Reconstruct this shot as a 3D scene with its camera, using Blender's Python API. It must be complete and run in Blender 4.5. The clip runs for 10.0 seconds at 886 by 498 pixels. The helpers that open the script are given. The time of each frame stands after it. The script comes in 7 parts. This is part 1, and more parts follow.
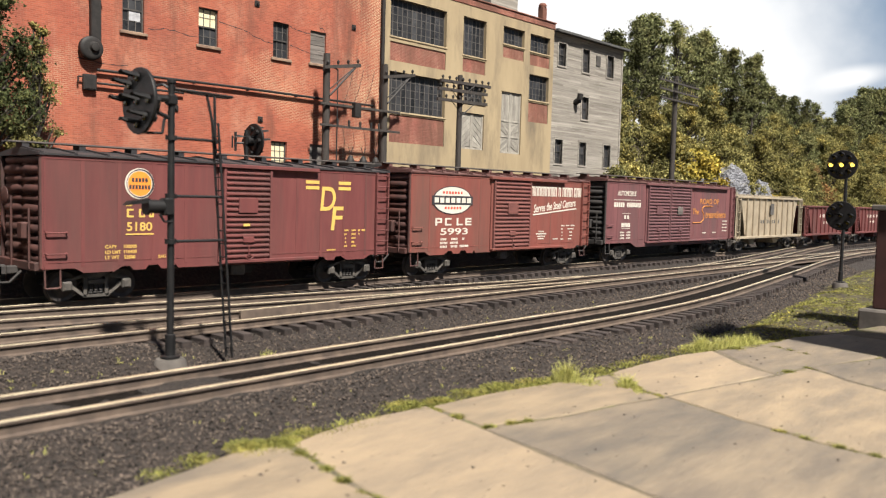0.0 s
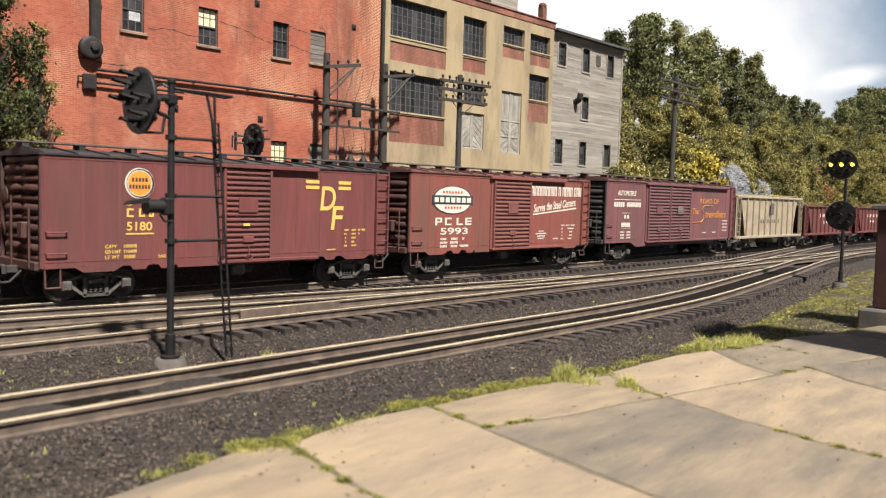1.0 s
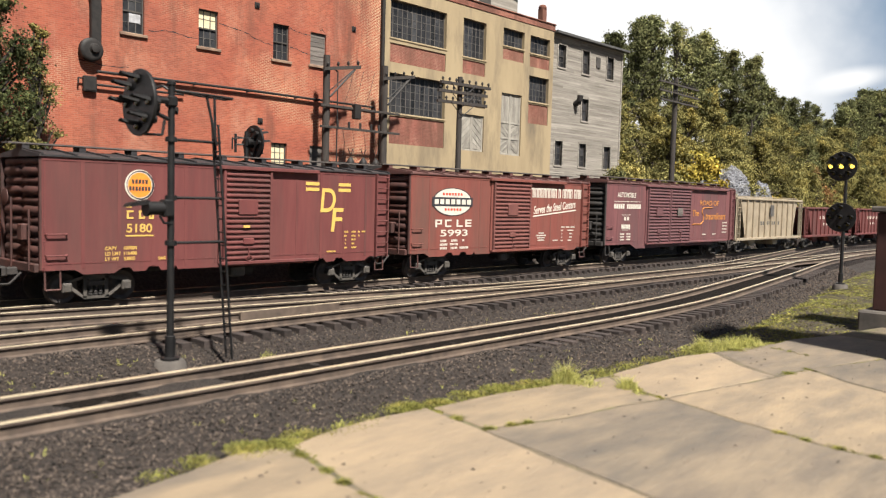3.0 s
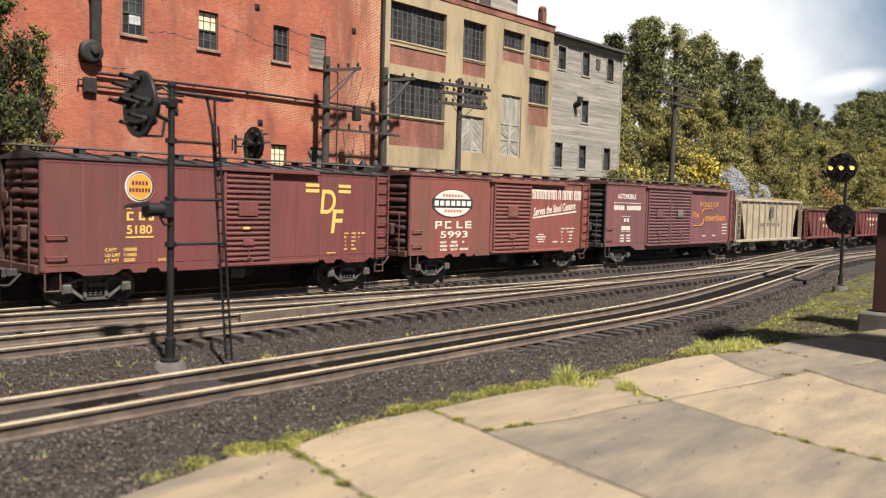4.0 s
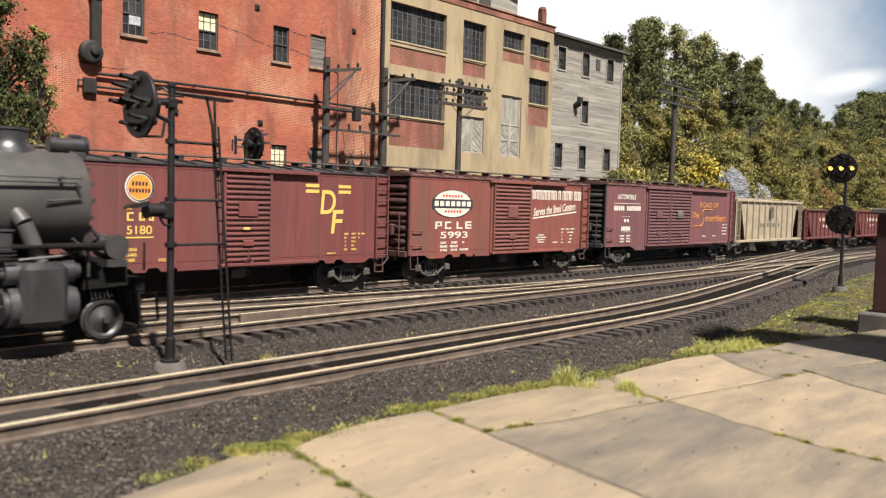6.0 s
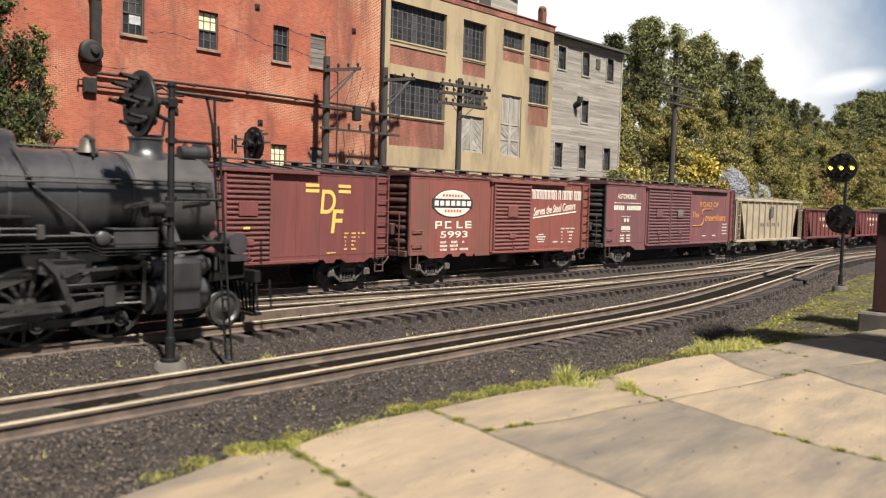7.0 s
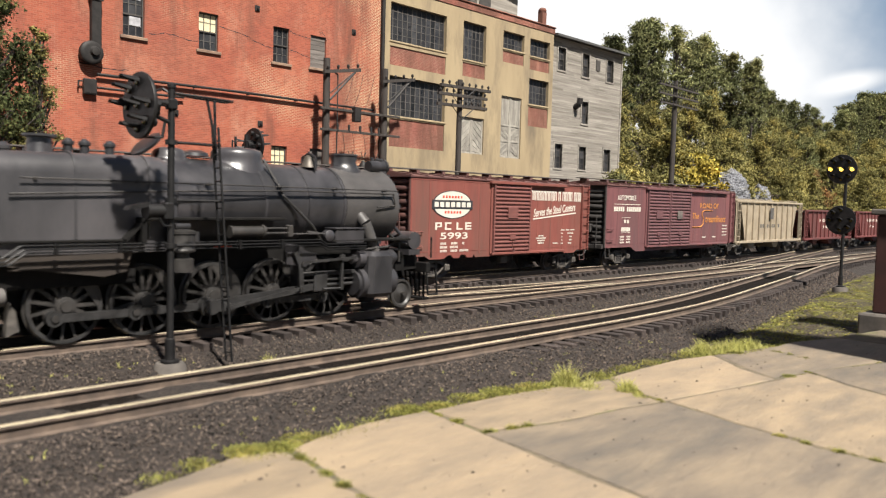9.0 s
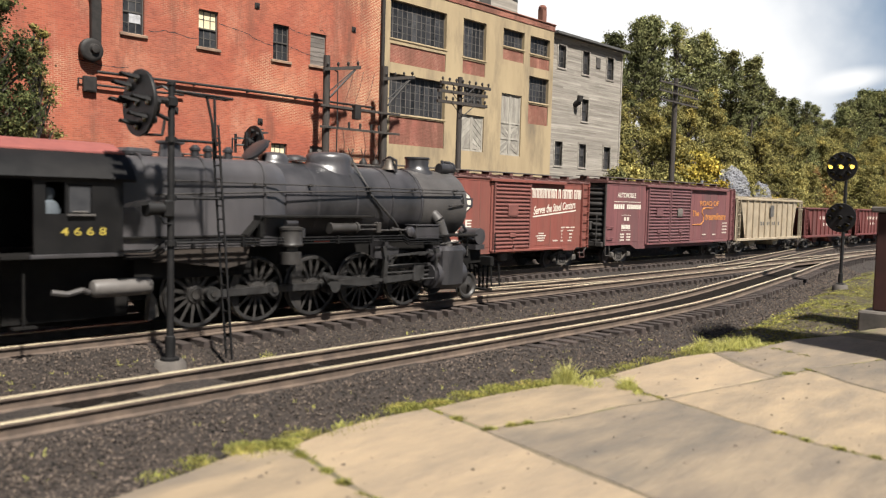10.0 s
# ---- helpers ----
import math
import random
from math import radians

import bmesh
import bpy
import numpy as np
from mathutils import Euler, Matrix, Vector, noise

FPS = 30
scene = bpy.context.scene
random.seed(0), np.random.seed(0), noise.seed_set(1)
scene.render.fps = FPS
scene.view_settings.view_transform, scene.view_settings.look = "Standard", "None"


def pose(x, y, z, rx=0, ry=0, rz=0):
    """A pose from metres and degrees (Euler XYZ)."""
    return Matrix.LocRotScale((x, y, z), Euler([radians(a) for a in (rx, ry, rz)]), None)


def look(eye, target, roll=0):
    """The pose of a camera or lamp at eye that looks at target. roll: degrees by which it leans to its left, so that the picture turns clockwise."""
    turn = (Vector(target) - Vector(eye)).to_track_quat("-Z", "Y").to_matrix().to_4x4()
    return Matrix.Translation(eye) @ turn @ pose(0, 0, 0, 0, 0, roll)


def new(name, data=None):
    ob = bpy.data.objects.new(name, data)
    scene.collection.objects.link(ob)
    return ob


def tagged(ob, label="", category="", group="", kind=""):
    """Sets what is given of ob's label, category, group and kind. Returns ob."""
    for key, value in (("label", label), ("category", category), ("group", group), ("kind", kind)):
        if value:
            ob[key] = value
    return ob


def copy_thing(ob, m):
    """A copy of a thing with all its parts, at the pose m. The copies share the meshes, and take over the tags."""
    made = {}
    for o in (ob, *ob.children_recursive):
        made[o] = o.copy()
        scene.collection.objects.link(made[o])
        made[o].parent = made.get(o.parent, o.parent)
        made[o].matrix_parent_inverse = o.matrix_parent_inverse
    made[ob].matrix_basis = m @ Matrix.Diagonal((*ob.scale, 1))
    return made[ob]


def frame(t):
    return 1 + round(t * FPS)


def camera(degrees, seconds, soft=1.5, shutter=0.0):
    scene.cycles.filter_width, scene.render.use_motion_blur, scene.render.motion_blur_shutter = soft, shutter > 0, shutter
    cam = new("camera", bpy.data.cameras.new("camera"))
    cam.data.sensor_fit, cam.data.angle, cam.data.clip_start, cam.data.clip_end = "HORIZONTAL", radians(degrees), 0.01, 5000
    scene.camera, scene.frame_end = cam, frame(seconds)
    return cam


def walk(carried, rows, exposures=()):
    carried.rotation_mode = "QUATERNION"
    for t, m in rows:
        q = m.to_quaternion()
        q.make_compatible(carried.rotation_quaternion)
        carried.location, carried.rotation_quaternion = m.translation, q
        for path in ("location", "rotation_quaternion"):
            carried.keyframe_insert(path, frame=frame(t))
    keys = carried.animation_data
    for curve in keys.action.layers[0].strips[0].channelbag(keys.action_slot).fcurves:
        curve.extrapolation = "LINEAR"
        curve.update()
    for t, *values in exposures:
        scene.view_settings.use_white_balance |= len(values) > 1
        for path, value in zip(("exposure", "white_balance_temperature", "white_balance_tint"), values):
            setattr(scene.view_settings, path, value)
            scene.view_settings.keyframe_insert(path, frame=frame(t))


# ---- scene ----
# A model railway at 1:87. Sizes below are those of the real prototypes; S takes them to the model.
S = 1 / 87.1


def P(x, y, z, rx=0, ry=0, rz=0):
    return pose(x * S, y * S, z * S, rx, ry, rz)


# ---- camera ----
cam = camera(57.1, 10.0, soft=1.2, shutter=0.5)
cam.data.dof.use_dof, cam.data.dof.focus_distance, cam.data.dof.aperture_fstop = True, 38 * S, 50
EYE, YAW, DOWN, ROLL = (0, 0, 3.175), 0.745, 0.0597, 1.51
# seconds and how far the view nods up, in thousandths of a radian
NOD = ((0, -4.4), (0.5, -3.3), (1, -4.8), (1.5, -2.8), (2, -2.8), (2.5, -3.4), (3.2, -2.0), (4, -0.7), (4.5, 0), (5, 0), (5.5, 0), (6.2, -0.3),
       (7, -0.7), (7.5, -0.7), (8, -0.9), (8.5, 0), (9, 0.9), (9.5, -2.3), (10, -2.1))


def view(nod):
    d = DOWN - nod / 1000
    eye = Vector(EYE) * S
    way = Vector((math.cos(YAW) * math.cos(d), math.sin(YAW) * math.cos(d), -math.sin(d)))
    return look(eye, eye + way, ROLL)


walk(cam, [(t, view(n)) for t, n in NOD], exposures=((0, 1.17), (10, 1.17)))

# ---- light ----
TO_LIGHT = Vector((-0.20, -0.68, 1.0)).normalized()
world = bpy.data.worlds.new("sky")
scene.world = world
world.use_nodes = True
nt = world.node_tree
sky = nt.nodes.new("ShaderNodeTexSky")
sky.sky_type = "NISHITA"
sky.sun_disc = False
sky.sun_elevation = math.asin(TO_LIGHT.z)
sky.sun_rotation = math.atan2(TO_LIGHT.x, TO_LIGHT.y)
nt.links.new(sky.outputs[0], nt.nodes["Background"].inputs[0])
nt.nodes["Background"].inputs[1].default_value = 0.021
sun = new("sun", bpy.data.lights.new("sun", "SUN"))
sun.data.energy, sun.data.angle, sun.data.color = 5.0, radians(3.0), (1.0, 0.945, 0.86)
sun.matrix_world = look(TO_LIGHT * 3, (0, 0, 0))


# ---- materials ----
def material(name, c1, c2=None, scale=3.0, rough=0.8, metal=0.0, bump=0.15, grain=30.0, dirt=None, dirt_scale=0.35, dirt_amount=0.5, dirt_start=0.5,
             stretch=(1, 1, 1), vary=0.0, spec=0.4, island=None, depth=0.05):
    m = bpy.data.materials.new(name)
    m.use_nodes = True
    n, l = m.node_tree.nodes, m.node_tree.links
    b = n["Principled BSDF"]
    b.inputs["Roughness"].default_value = rough
    b.inputs["Metallic"].default_value = metal
    b.inputs["Specular IOR Level"].default_value = spec
    tc, mp, oi = n.new("ShaderNodeTexCoord"), n.new("ShaderNodeMapping"), n.new("ShaderNodeObjectInfo")
    mp.inputs["Scale"].default_value = [s / S for s in stretch]
    l.new(tc.outputs["Object"], mp.inputs["Vector"])
    add = n.new("ShaderNodeVectorMath")
    add.operation = "MULTIPLY_ADD"
    comb = n.new("ShaderNodeCombineXYZ")
    for i in range(3):
        l.new(oi.outputs["Random"], comb.inputs[i])
    add.inputs[1].default_value = (37, 53, 71)
    l.new(comb.outputs[0], add.inputs[0])
    l.new(mp.outputs[0], add.inputs[2])
    vec = add.outputs[0]

    def noise_tex(s, detail=5, ro=0.6):
        t = n.new("ShaderNodeTexNoise")
        t.inputs["Scale"].default_value, t.inputs["Detail"].default_value, t.inputs["Roughness"].default_value = s, detail, ro
        l.new(vec, t.inputs["Vector"])
        return t.outputs["Fac"]

    def ramp(fac, a, z):
        r = n.new("ShaderNodeMapRange")
        r.inputs[1].default_value, r.inputs[2].default_value = a, z
        l.new(fac, r.inputs[0])
        return r.outputs[0]

    def mix(fac, a, c):
        x = n.new("ShaderNodeMix")
        x.data_type = "RGBA"
        if hasattr(fac, "links"):
            l.new(fac, x.inputs[0])
        else:
            x.inputs[0].default_value = fac
        for k, i in ((a, 6), (c, 7)):
            if hasattr(k, "links"):
                l.new(k, x.inputs[i])
            else:
                x.inputs[i].default_value = (*k, 1)
        return x.outputs[2]

    c2 = c2 or tuple(v * 0.75 for v in c1)
    col = mix(ramp(noise_tex(scale), 0.35, 0.65), c1, c2)
    if dirt:
        k = n.new("ShaderNodeMath")
        k.operation = "MULTIPLY"
        k.inputs[1].default_value = dirt_amount
        l.new(ramp(noise_tex(dirt_scale, 6, 0.65), dirt_start, dirt_start + 0.2), k.inputs[0])
        col = mix(k.outputs[0], col, dirt)
    if vary:
        h = n.new("ShaderNodeHueSaturation")
        v = n.new("ShaderNodeMapRange")
        v.inputs[3].default_value, v.inputs[4].default_value = 1 - vary, 1 + vary
        l.new(oi.outputs["Random"], v.inputs[0])
        l.new(v.outputs[0], h.inputs["Value"])
        l.new(col, h.inputs["Color"])
        col = h.outputs[0]
    if island:
        h = n.new("ShaderNodeHueSaturation")
        v = n.new("ShaderNodeMapRange")
        geo = n.new("ShaderNodeNewGeometry")
        v.inputs[3].default_value, v.inputs[4].default_value = island
        l.new(geo.outputs["Random Per Island"], v.inputs[0])
        l.new(v.outputs[0], h.inputs["Value"])
        l.new(col, h.inputs["Color"])
        col = h.outputs[0]
    l.new(col, b.inputs["Base Color"])
    rr = n.new("ShaderNodeMapRange")
    rr.inputs[3].default_value, rr.inputs[4].default_value = max(0.05, rough - 0.12), min(1, rough + 0.12)
    l.new(noise_tex(scale * 2.3), rr.inputs[0])
    l.new(rr.outputs[0], b.inputs["Roughness"])
    if bump:
        bn = n.new("ShaderNodeBump")
        bn.inputs["Strength"].default_value = min(1, bump)
        bn.inputs["Distance"].default_value = depth * S
        l.new(noise_tex(grain, 4), bn.inputs["Height"])
        l.new(bn.outputs[0], b.inputs["Normal"])
    return m


def glowing(name, c, strength):
    m = bpy.data.materials.new(name)
    m.use_nodes = True
    b = m.node_tree.nodes["Principled BSDF"]
    b.inputs["Base Color"].default_value = (*c, 1)
    b.inputs["Emission Color"].default_value = (*c, 1)
    b.inputs["Emission Strength"].default_value = strength
    return m


OXIDE = material("oxide_red_paint", (0.145, 0.047, 0.044), (0.12, 0.037, 0.036), 2.0, 0.62, bump=0.05, dirt=(0.075, 0.042, 0.038), dirt_amount=0.7, stretch=(1.6, 1.6, 0.22), spec=0.25, dirt_start=0.45)
OXIDE_LIGHT = material("freight_red_paint", (0.20, 0.066, 0.052), (0.165, 0.052, 0.043), 2.0, 0.62, bump=0.05, dirt=(0.11, 0.062, 0.05), dirt_amount=0.75, stretch=(1.6, 1.6, 0.22), spec=0.25, dirt_start=0.47)
OXIDE_DULL = material("faded_oxide_paint", (0.165, 0.068, 0.07), (0.13, 0.054, 0.057), 2.0, 0.62, bump=0.05, dirt=(0.08, 0.055, 0.055), dirt_amount=0.65, stretch=(1.6, 1.6, 0.22), spec=0.25, dirt_start=0.45)
END_BROWN = material("sooty_brown_end", (0.085, 0.036, 0.03), (0.05, 0.026, 0.024), 2, 0.6, bump=0.06, dirt=(0.03, 0.025, 0.022), dirt_amount=0.7)
ROOF_BLACK = material("black_car_cement", (0.018, 0.017, 0.019), (0.032, 0.03, 0.032), 2, 0.6, bump=0.1, dirt=(0.07, 0.06, 0.06), dirt_amount=0.5)
ROOF_BROWN = material("weathered_brown_roof", (0.12, 0.055, 0.048), (0.09, 0.045, 0.042), 2, 0.6, bump=0.1, dirt=(0.15, 0.11, 0.1), dirt_amount=0.5)
BOARD = material("weathered_board", (0.07, 0.06, 0.058), (0.11, 0.095, 0.085), 6, 0.85, bump=0.3, stretch=(0.3, 3, 3))
TRUCK = material("dusty_truck_steel", (0.05, 0.045, 0.041), (0.085, 0.076, 0.066), 4, 0.6, bump=0.1, dirt=(0.19, 0.17, 0.15), dirt_scale=1.6, dirt_amount=0.5)
UNDER = material("underframe_black", (0.025, 0.023, 0.022), (0.04, 0.035, 0.033), 3, 0.8)
WHEEL = material("wheel_steel", (0.05, 0.044, 0.042), (0.09, 0.075, 0.068), 4, 0.45, metal=0.5, bump=0.05)
DOOR_BROWN = material("sooty_door_red", (0.165, 0.062, 0.053), (0.125, 0.048, 0.042), 2, 0.6, bump=0.06, dirt=(0.07, 0.04, 0.035), dirt_amount=0.6)
DOOR_DARK = material("dark_plum_door", (0.135, 0.06, 0.064), (0.10, 0.047, 0.05), 2, 0.6, bump=0.06, dirt=(0.06, 0.042, 0.043), dirt_amount=0.6)
CREAM = material("cream_hopper_paint", (0.33, 0.275, 0.20), (0.25, 0.205, 0.148), 1.5, 0.6, bump=0.05, dirt=(0.2, 0.16, 0.11), dirt_amount=0.6)
WHITE = material("white_lettering", (0.60, 0.56, 0.49), (0.50, 0.46, 0.40), 6, 0.6, bump=0)
ORANGE_DULL = material("faded_orange_lettering", (0.46, 0.19, 0.045), (0.38, 0.15, 0.04), 6, 0.6, bump=0)
YELLOW = material("yellow_lettering", (0.62, 0.41, 0.10), (0.54, 0.35, 0.09), 6, 0.6, bump=0)
ORANGE = material("orange_lettering", (0.75, 0.25, 0.03), (0.65, 0.2, 0.03), 6, 0.6, bump=0)
BLACKP = material("black_emblem_paint", (0.025, 0.025, 0.03), (0.035, 0.035, 0.04), 6, 0.55, bump=0)
REDP = material("red_emblem_paint", (0.5, 0.06, 0.03), (0.42, 0.05, 0.03), 6, 0.6, bump=0)
LOCO = material("sooty_locomotive_black", (0.013, 0.0125, 0.014), (0.027, 0.026, 0.028), 1.3, 0.37, bump=0.05, grain=14, dirt=(0.066, 0.061, 0.066), dirt_amount=0.75, stretch=(1, 1, 0.5), dirt_start=0.46, spec=0.75)
LOCO_DUST = material("dusty_firebox_grey", (0.026, 0.025, 0.027), (0.042, 0.04, 0.043), 0.9, 0.4, bump=0.05, grain=14, dirt=(0.082, 0.076, 0.08), dirt_amount=0.65, stretch=(1, 1, 0.5), dirt_start=0.47, spec=0.7)
LOCO_BROWN = material("dusty_brown_ash_pan", (0.034, 0.026, 0.021), (0.022, 0.018, 0.016), 2, 0.7, bump=0.1, dirt=(0.06, 0.046, 0.037), dirt_amount=0.6, stretch=(0.4, 1, 1))
FIGURE_BLUE = material("painted_blue_grey", (0.075, 0.09, 0.105), (0.055, 0.065, 0.075), 6, 0.8, bump=0)
LOCO_DARK = material("locomotive_frame_black", (0.0065, 0.0062, 0.0062), (0.012, 0.0113, 0.0108), 2, 0.65, bump=0.08, dirt=(0.02, 0.0175, 0.016), dirt_amount=0.4, spec=0.12)
LOCO_ROD = material("oily_rod_steel", (0.075, 0.073, 0.073), (0.045, 0.044, 0.044), 3, 0.38, metal=0.6, bump=0.05, dirt=(0.03, 0.027, 0.026), dirt_scale=1.5, dirt_amount=0.5)
LOCO_GREY = material("graphite_smokebox", (0.05, 0.047, 0.046), (0.075, 0.069, 0.067), 1.5, 0.5, metal=0.1, bump=0.08, dirt=(0.05, 0.045, 0.043), dirt_amount=0.6)
CAB_ROOF = material("oxide_cab_roof", (0.22, 0.07, 0.06), (0.17, 0.055, 0.05), 2, 0.6, bump=0.05)
BRASS = material("tarnished_brass", (0.10, 0.085, 0.068), (0.065, 0.057, 0.05), 4, 0.5, metal=0.4, bump=0)
TANK = material("grey_air_tank", (0.12, 0.11, 0.104), (0.09, 0.083, 0.078), 2, 0.5, bump=0.05)
BALLAST = material("cinder_ballast", (0.05, 0.038, 0.031), (0.013, 0.0105, 0.0095), 9, 0.95, bump=1.0, depth=0.16, grain=11, dirt=(0.11, 0.088, 0.072), dirt_scale=9, dirt_amount=0.55, dirt_start=0.58)
OILY = material("oily_black_cinders", (0.017, 0.0135, 0.0115), (0.005, 0.0043, 0.004), 5, 0.95, bump=1.0, depth=0.14, grain=9, dirt=(0.05, 0.039, 0.032), dirt_scale=5, dirt_amount=0.6, dirt_start=0.52, spec=0.05)
PEBBLE = material("cinder_stones", (0.105, 0.08, 0.064), (0.055, 0.043, 0.036), 9, 0.9, bump=0.2, island=(0.05, 1.6))
TIE = material("creosoted_tie", (0.05, 0.037, 0.032), (0.026, 0.0205, 0.019), 3, 0.85, bump=0.5, grain=14, stretch=(3, 0.5, 3), vary=0.35)
RAIL_SIDE = material("rusty_rail_side", (0.125, 0.092, 0.07), (0.07, 0.052, 0.042), 3, 0.7, bump=0.1, dirt=(0.035, 0.027, 0.023), dirt_scale=0.5, dirt_amount=0.6)
RAIL_TOP = material("polished_rail_head", (0.92, 0.79, 0.55), (0.66, 0.56, 0.40), 1.5, 0.24, metal=0.55, bump=0.03, stretch=(0.4, 1, 1))
SLAB = material("tan_flagstone", (0.262, 0.2, 0.13), (0.175, 0.138, 0.098), 1.5, 0.8, bump=0.4, grain=9, dirt=(0.11, 0.095, 0.08), dirt_scale=0.5, dirt_amount=0.8, dirt_start=0.5, stretch=(0.45, 1.4, 1), vary=0.05)
SLAB_PALE = material("pale_tan_flagstone", (0.285, 0.216, 0.14), (0.205, 0.16, 0.112), 1.3, 0.8, bump=0.4, grain=9, dirt=(0.14, 0.115, 0.09), dirt_scale=0.6, dirt_amount=0.8, dirt_start=0.52, stretch=(0.45, 1.4, 1), vary=0.05)
SLAB_GREY = material("grey_and_shaded_flagstone", (0.21, 0.165, 0.114), (0.13, 0.106, 0.082), 1.3, 0.8, bump=0.4, grain=9, dirt=(0.085, 0.076, 0.066), dirt_scale=0.42, dirt_amount=0.85, dirt_start=0.47, stretch=(0.45, 1.4, 1), vary=0.04)
SOIL = material("grassy_soil", (0.062, 0.046, 0.03), (0.028, 0.022, 0.016), 6, 0.95, bump=1.0, depth=0.12, grain=9, dirt=(0.13, 0.12, 0.035), dirt_scale=2.2, dirt_amount=0.85, dirt_start=0.5)
JOINT = material("earth_filled_joint", (0.15, 0.12, 0.082), (0.09, 0.074, 0.052), 4, 0.95, bump=0.8, grain=12, dirt=(0.12, 0.125, 0.04), dirt_scale=1.2, dirt_amount=0.7)
GRASS = material("yellow_green_turf", (0.43, 0.41, 0.13), (0.27, 0.28, 0.075), 1.5, 0.9, bump=0, dirt=(0.56, 0.49, 0.22), dirt_scale=1.5, dirt_amount=0.7, spec=0.1, island=(0.5, 1.35))
MOSS = material("mixed_green_moss", (0.21, 0.21, 0.055), (0.12, 0.115, 0.034), 2.5, 0.95, bump=0, dirt=(0.36, 0.30, 0.085), dirt_scale=1.6, dirt_amount=0.8, spec=0.05, island=(0.3, 1.6))
LEAF = material("dark_green_foliage", (0.15, 0.155, 0.066), (0.08, 0.088, 0.04), 0.5, 0.9, bump=0, dirt=(0.23, 0.20, 0.08), dirt_scale=0.28, dirt_amount=0.75, vary=0.3, spec=0.1, island=(0.35, 1.7))
LEAF_OLIVE = material("olive_foliage", (0.215, 0.19, 0.068), (0.12, 0.115, 0.045), 0.5, 0.9, bump=0, dirt=(0.36, 0.28, 0.075), dirt_scale=0.28, dirt_amount=0.75, vary=0.3, spec=0.1, island=(0.4, 1.6))
LEAF_RUST = material("rusty_brown_foliage", (0.24, 0.12, 0.05), (0.14, 0.08, 0.035), 0.6, 0.9, bump=0, dirt=(0.2, 0.16, 0.06), dirt_scale=0.4, dirt_amount=0.5, spec=0.1, island=(0.4, 1.6))
LEAF_YELLOW = material("yellow_autumn_foliage", (0.46, 0.33, 0.06), (0.27, 0.23, 0.05), 0.7, 0.9, bump=0, vary=0.15, spec=0.1, island=(0.45, 1.5))
LEAF_DARK = material("blackish_green_foliage", (0.055, 0.065, 0.026), (0.028, 0.035, 0.015), 1.2, 0.9, bump=0, dirt=(0.13, 0.125, 0.04), dirt_scale=0.8, dirt_amount=0.6, spec=0.1, island=(0.3, 1.9))
BARK = material("grey_brown_bark", (0.06, 0.048, 0.04), (0.035, 0.029, 0.025), 5, 0.9, bump=0.4)
ROCK = material("grey_rock", (0.26, 0.265, 0.29), (0.11, 0.11, 0.12), 2.6, 0.85, bump=1.0, depth=0.6, grain=3.0, stretch=(0.5, 1, 1.8), dirt=(0.19, 0.165, 0.04), dirt_scale=0.5, dirt_amount=0.85, dirt_start=0.52)
CONCRETE = material("tan_concrete", (0.325, 0.255, 0.155), (0.265, 0.205, 0.125), 0.8, 0.85, bump=0.2, grain=12, dirt=(0.125, 0.10, 0.072), dirt_scale=0.55, dirt_amount=0.8, dirt_start=0.49, stretch=(1, 1, 0.3))
GREY_CONC = material("grey_concrete", (0.11, 0.097, 0.085), (0.07, 0.062, 0.056), 2, 0.9, bump=0.2)
STONE_SILL = material("stained_stone_sill", (0.26, 0.175, 0.12), (0.19, 0.12, 0.085), 2, 0.85, dirt=(0.12, 0.08, 0.06), dirt_scale=2, dirt_amount=0.6)
WOOD_GREY = material("weathered_grey_clapboard", (0.30, 0.275, 0.24), (0.20, 0.18, 0.155), 1.3, 0.9, bump=0.3, grain=9, stretch=(0.22, 1, 5), dirt=(0.12, 0.105, 0.09), dirt_scale=0.9, dirt_amount=0.75, dirt_start=0.46, vary=0.14)
WOOD_DOOR = material("silvered_door_plank", (0.31, 0.29, 0.25), (0.21, 0.195, 0.17), 3, 0.9, bump=0.3, dirt=(0.13, 0.11, 0.095), dirt_scale=1.2, dirt_amount=0.6, stretch=(1, 1, 0.4), vary=0.18)
WOOD_BOARD = material("dull_grey_boarding", (0.165, 0.145, 0.13), (0.11, 0.098, 0.09), 3, 0.9, bump=0.3, dirt=(0.08, 0.065, 0.058), dirt_scale=1.5, dirt_amount=0.7, stretch=(0.3, 1, 3), vary=0.2)
WOOD_POLE = material("weathered_pole", (0.05, 0.042, 0.037), (0.028, 0.024, 0.022), 4, 0.9, bump=0.3, stretch=(3, 3, 0.3))
IRON = material("dark_iron", (0.016, 0.0148, 0.0145), (0.028, 0.025, 0.0235), 4, 0.6, bump=0.05, spec=0.25)
FRAME = material("dark_window_frame", (0.04, 0.037, 0.035), (0.065, 0.058, 0.052), 3, 0.7, bump=0.05)
MUNTIN = material("grey_muntin", (0.098, 0.09, 0.083), (0.06, 0.055, 0.052), 3, 0.7, bump=0)
PANE_REFLECTION = material("pale_pane_reflection", (0.42, 0.42, 0.44), (0.22, 0.22, 0.23), 3, 0.8, bump=0)
BLIND = material("cream_window_blind", (0.66, 0.58, 0.37), (0.58, 0.5, 0.33), 2, 0.9, bump=0)
# near-black for cracks, and painted darkness for the unlit rooms behind windows
DARK = material("unlit_black", (0.02, 0.02, 0.022), (0.03, 0.03, 0.03), 1, 0.9, bump=0)
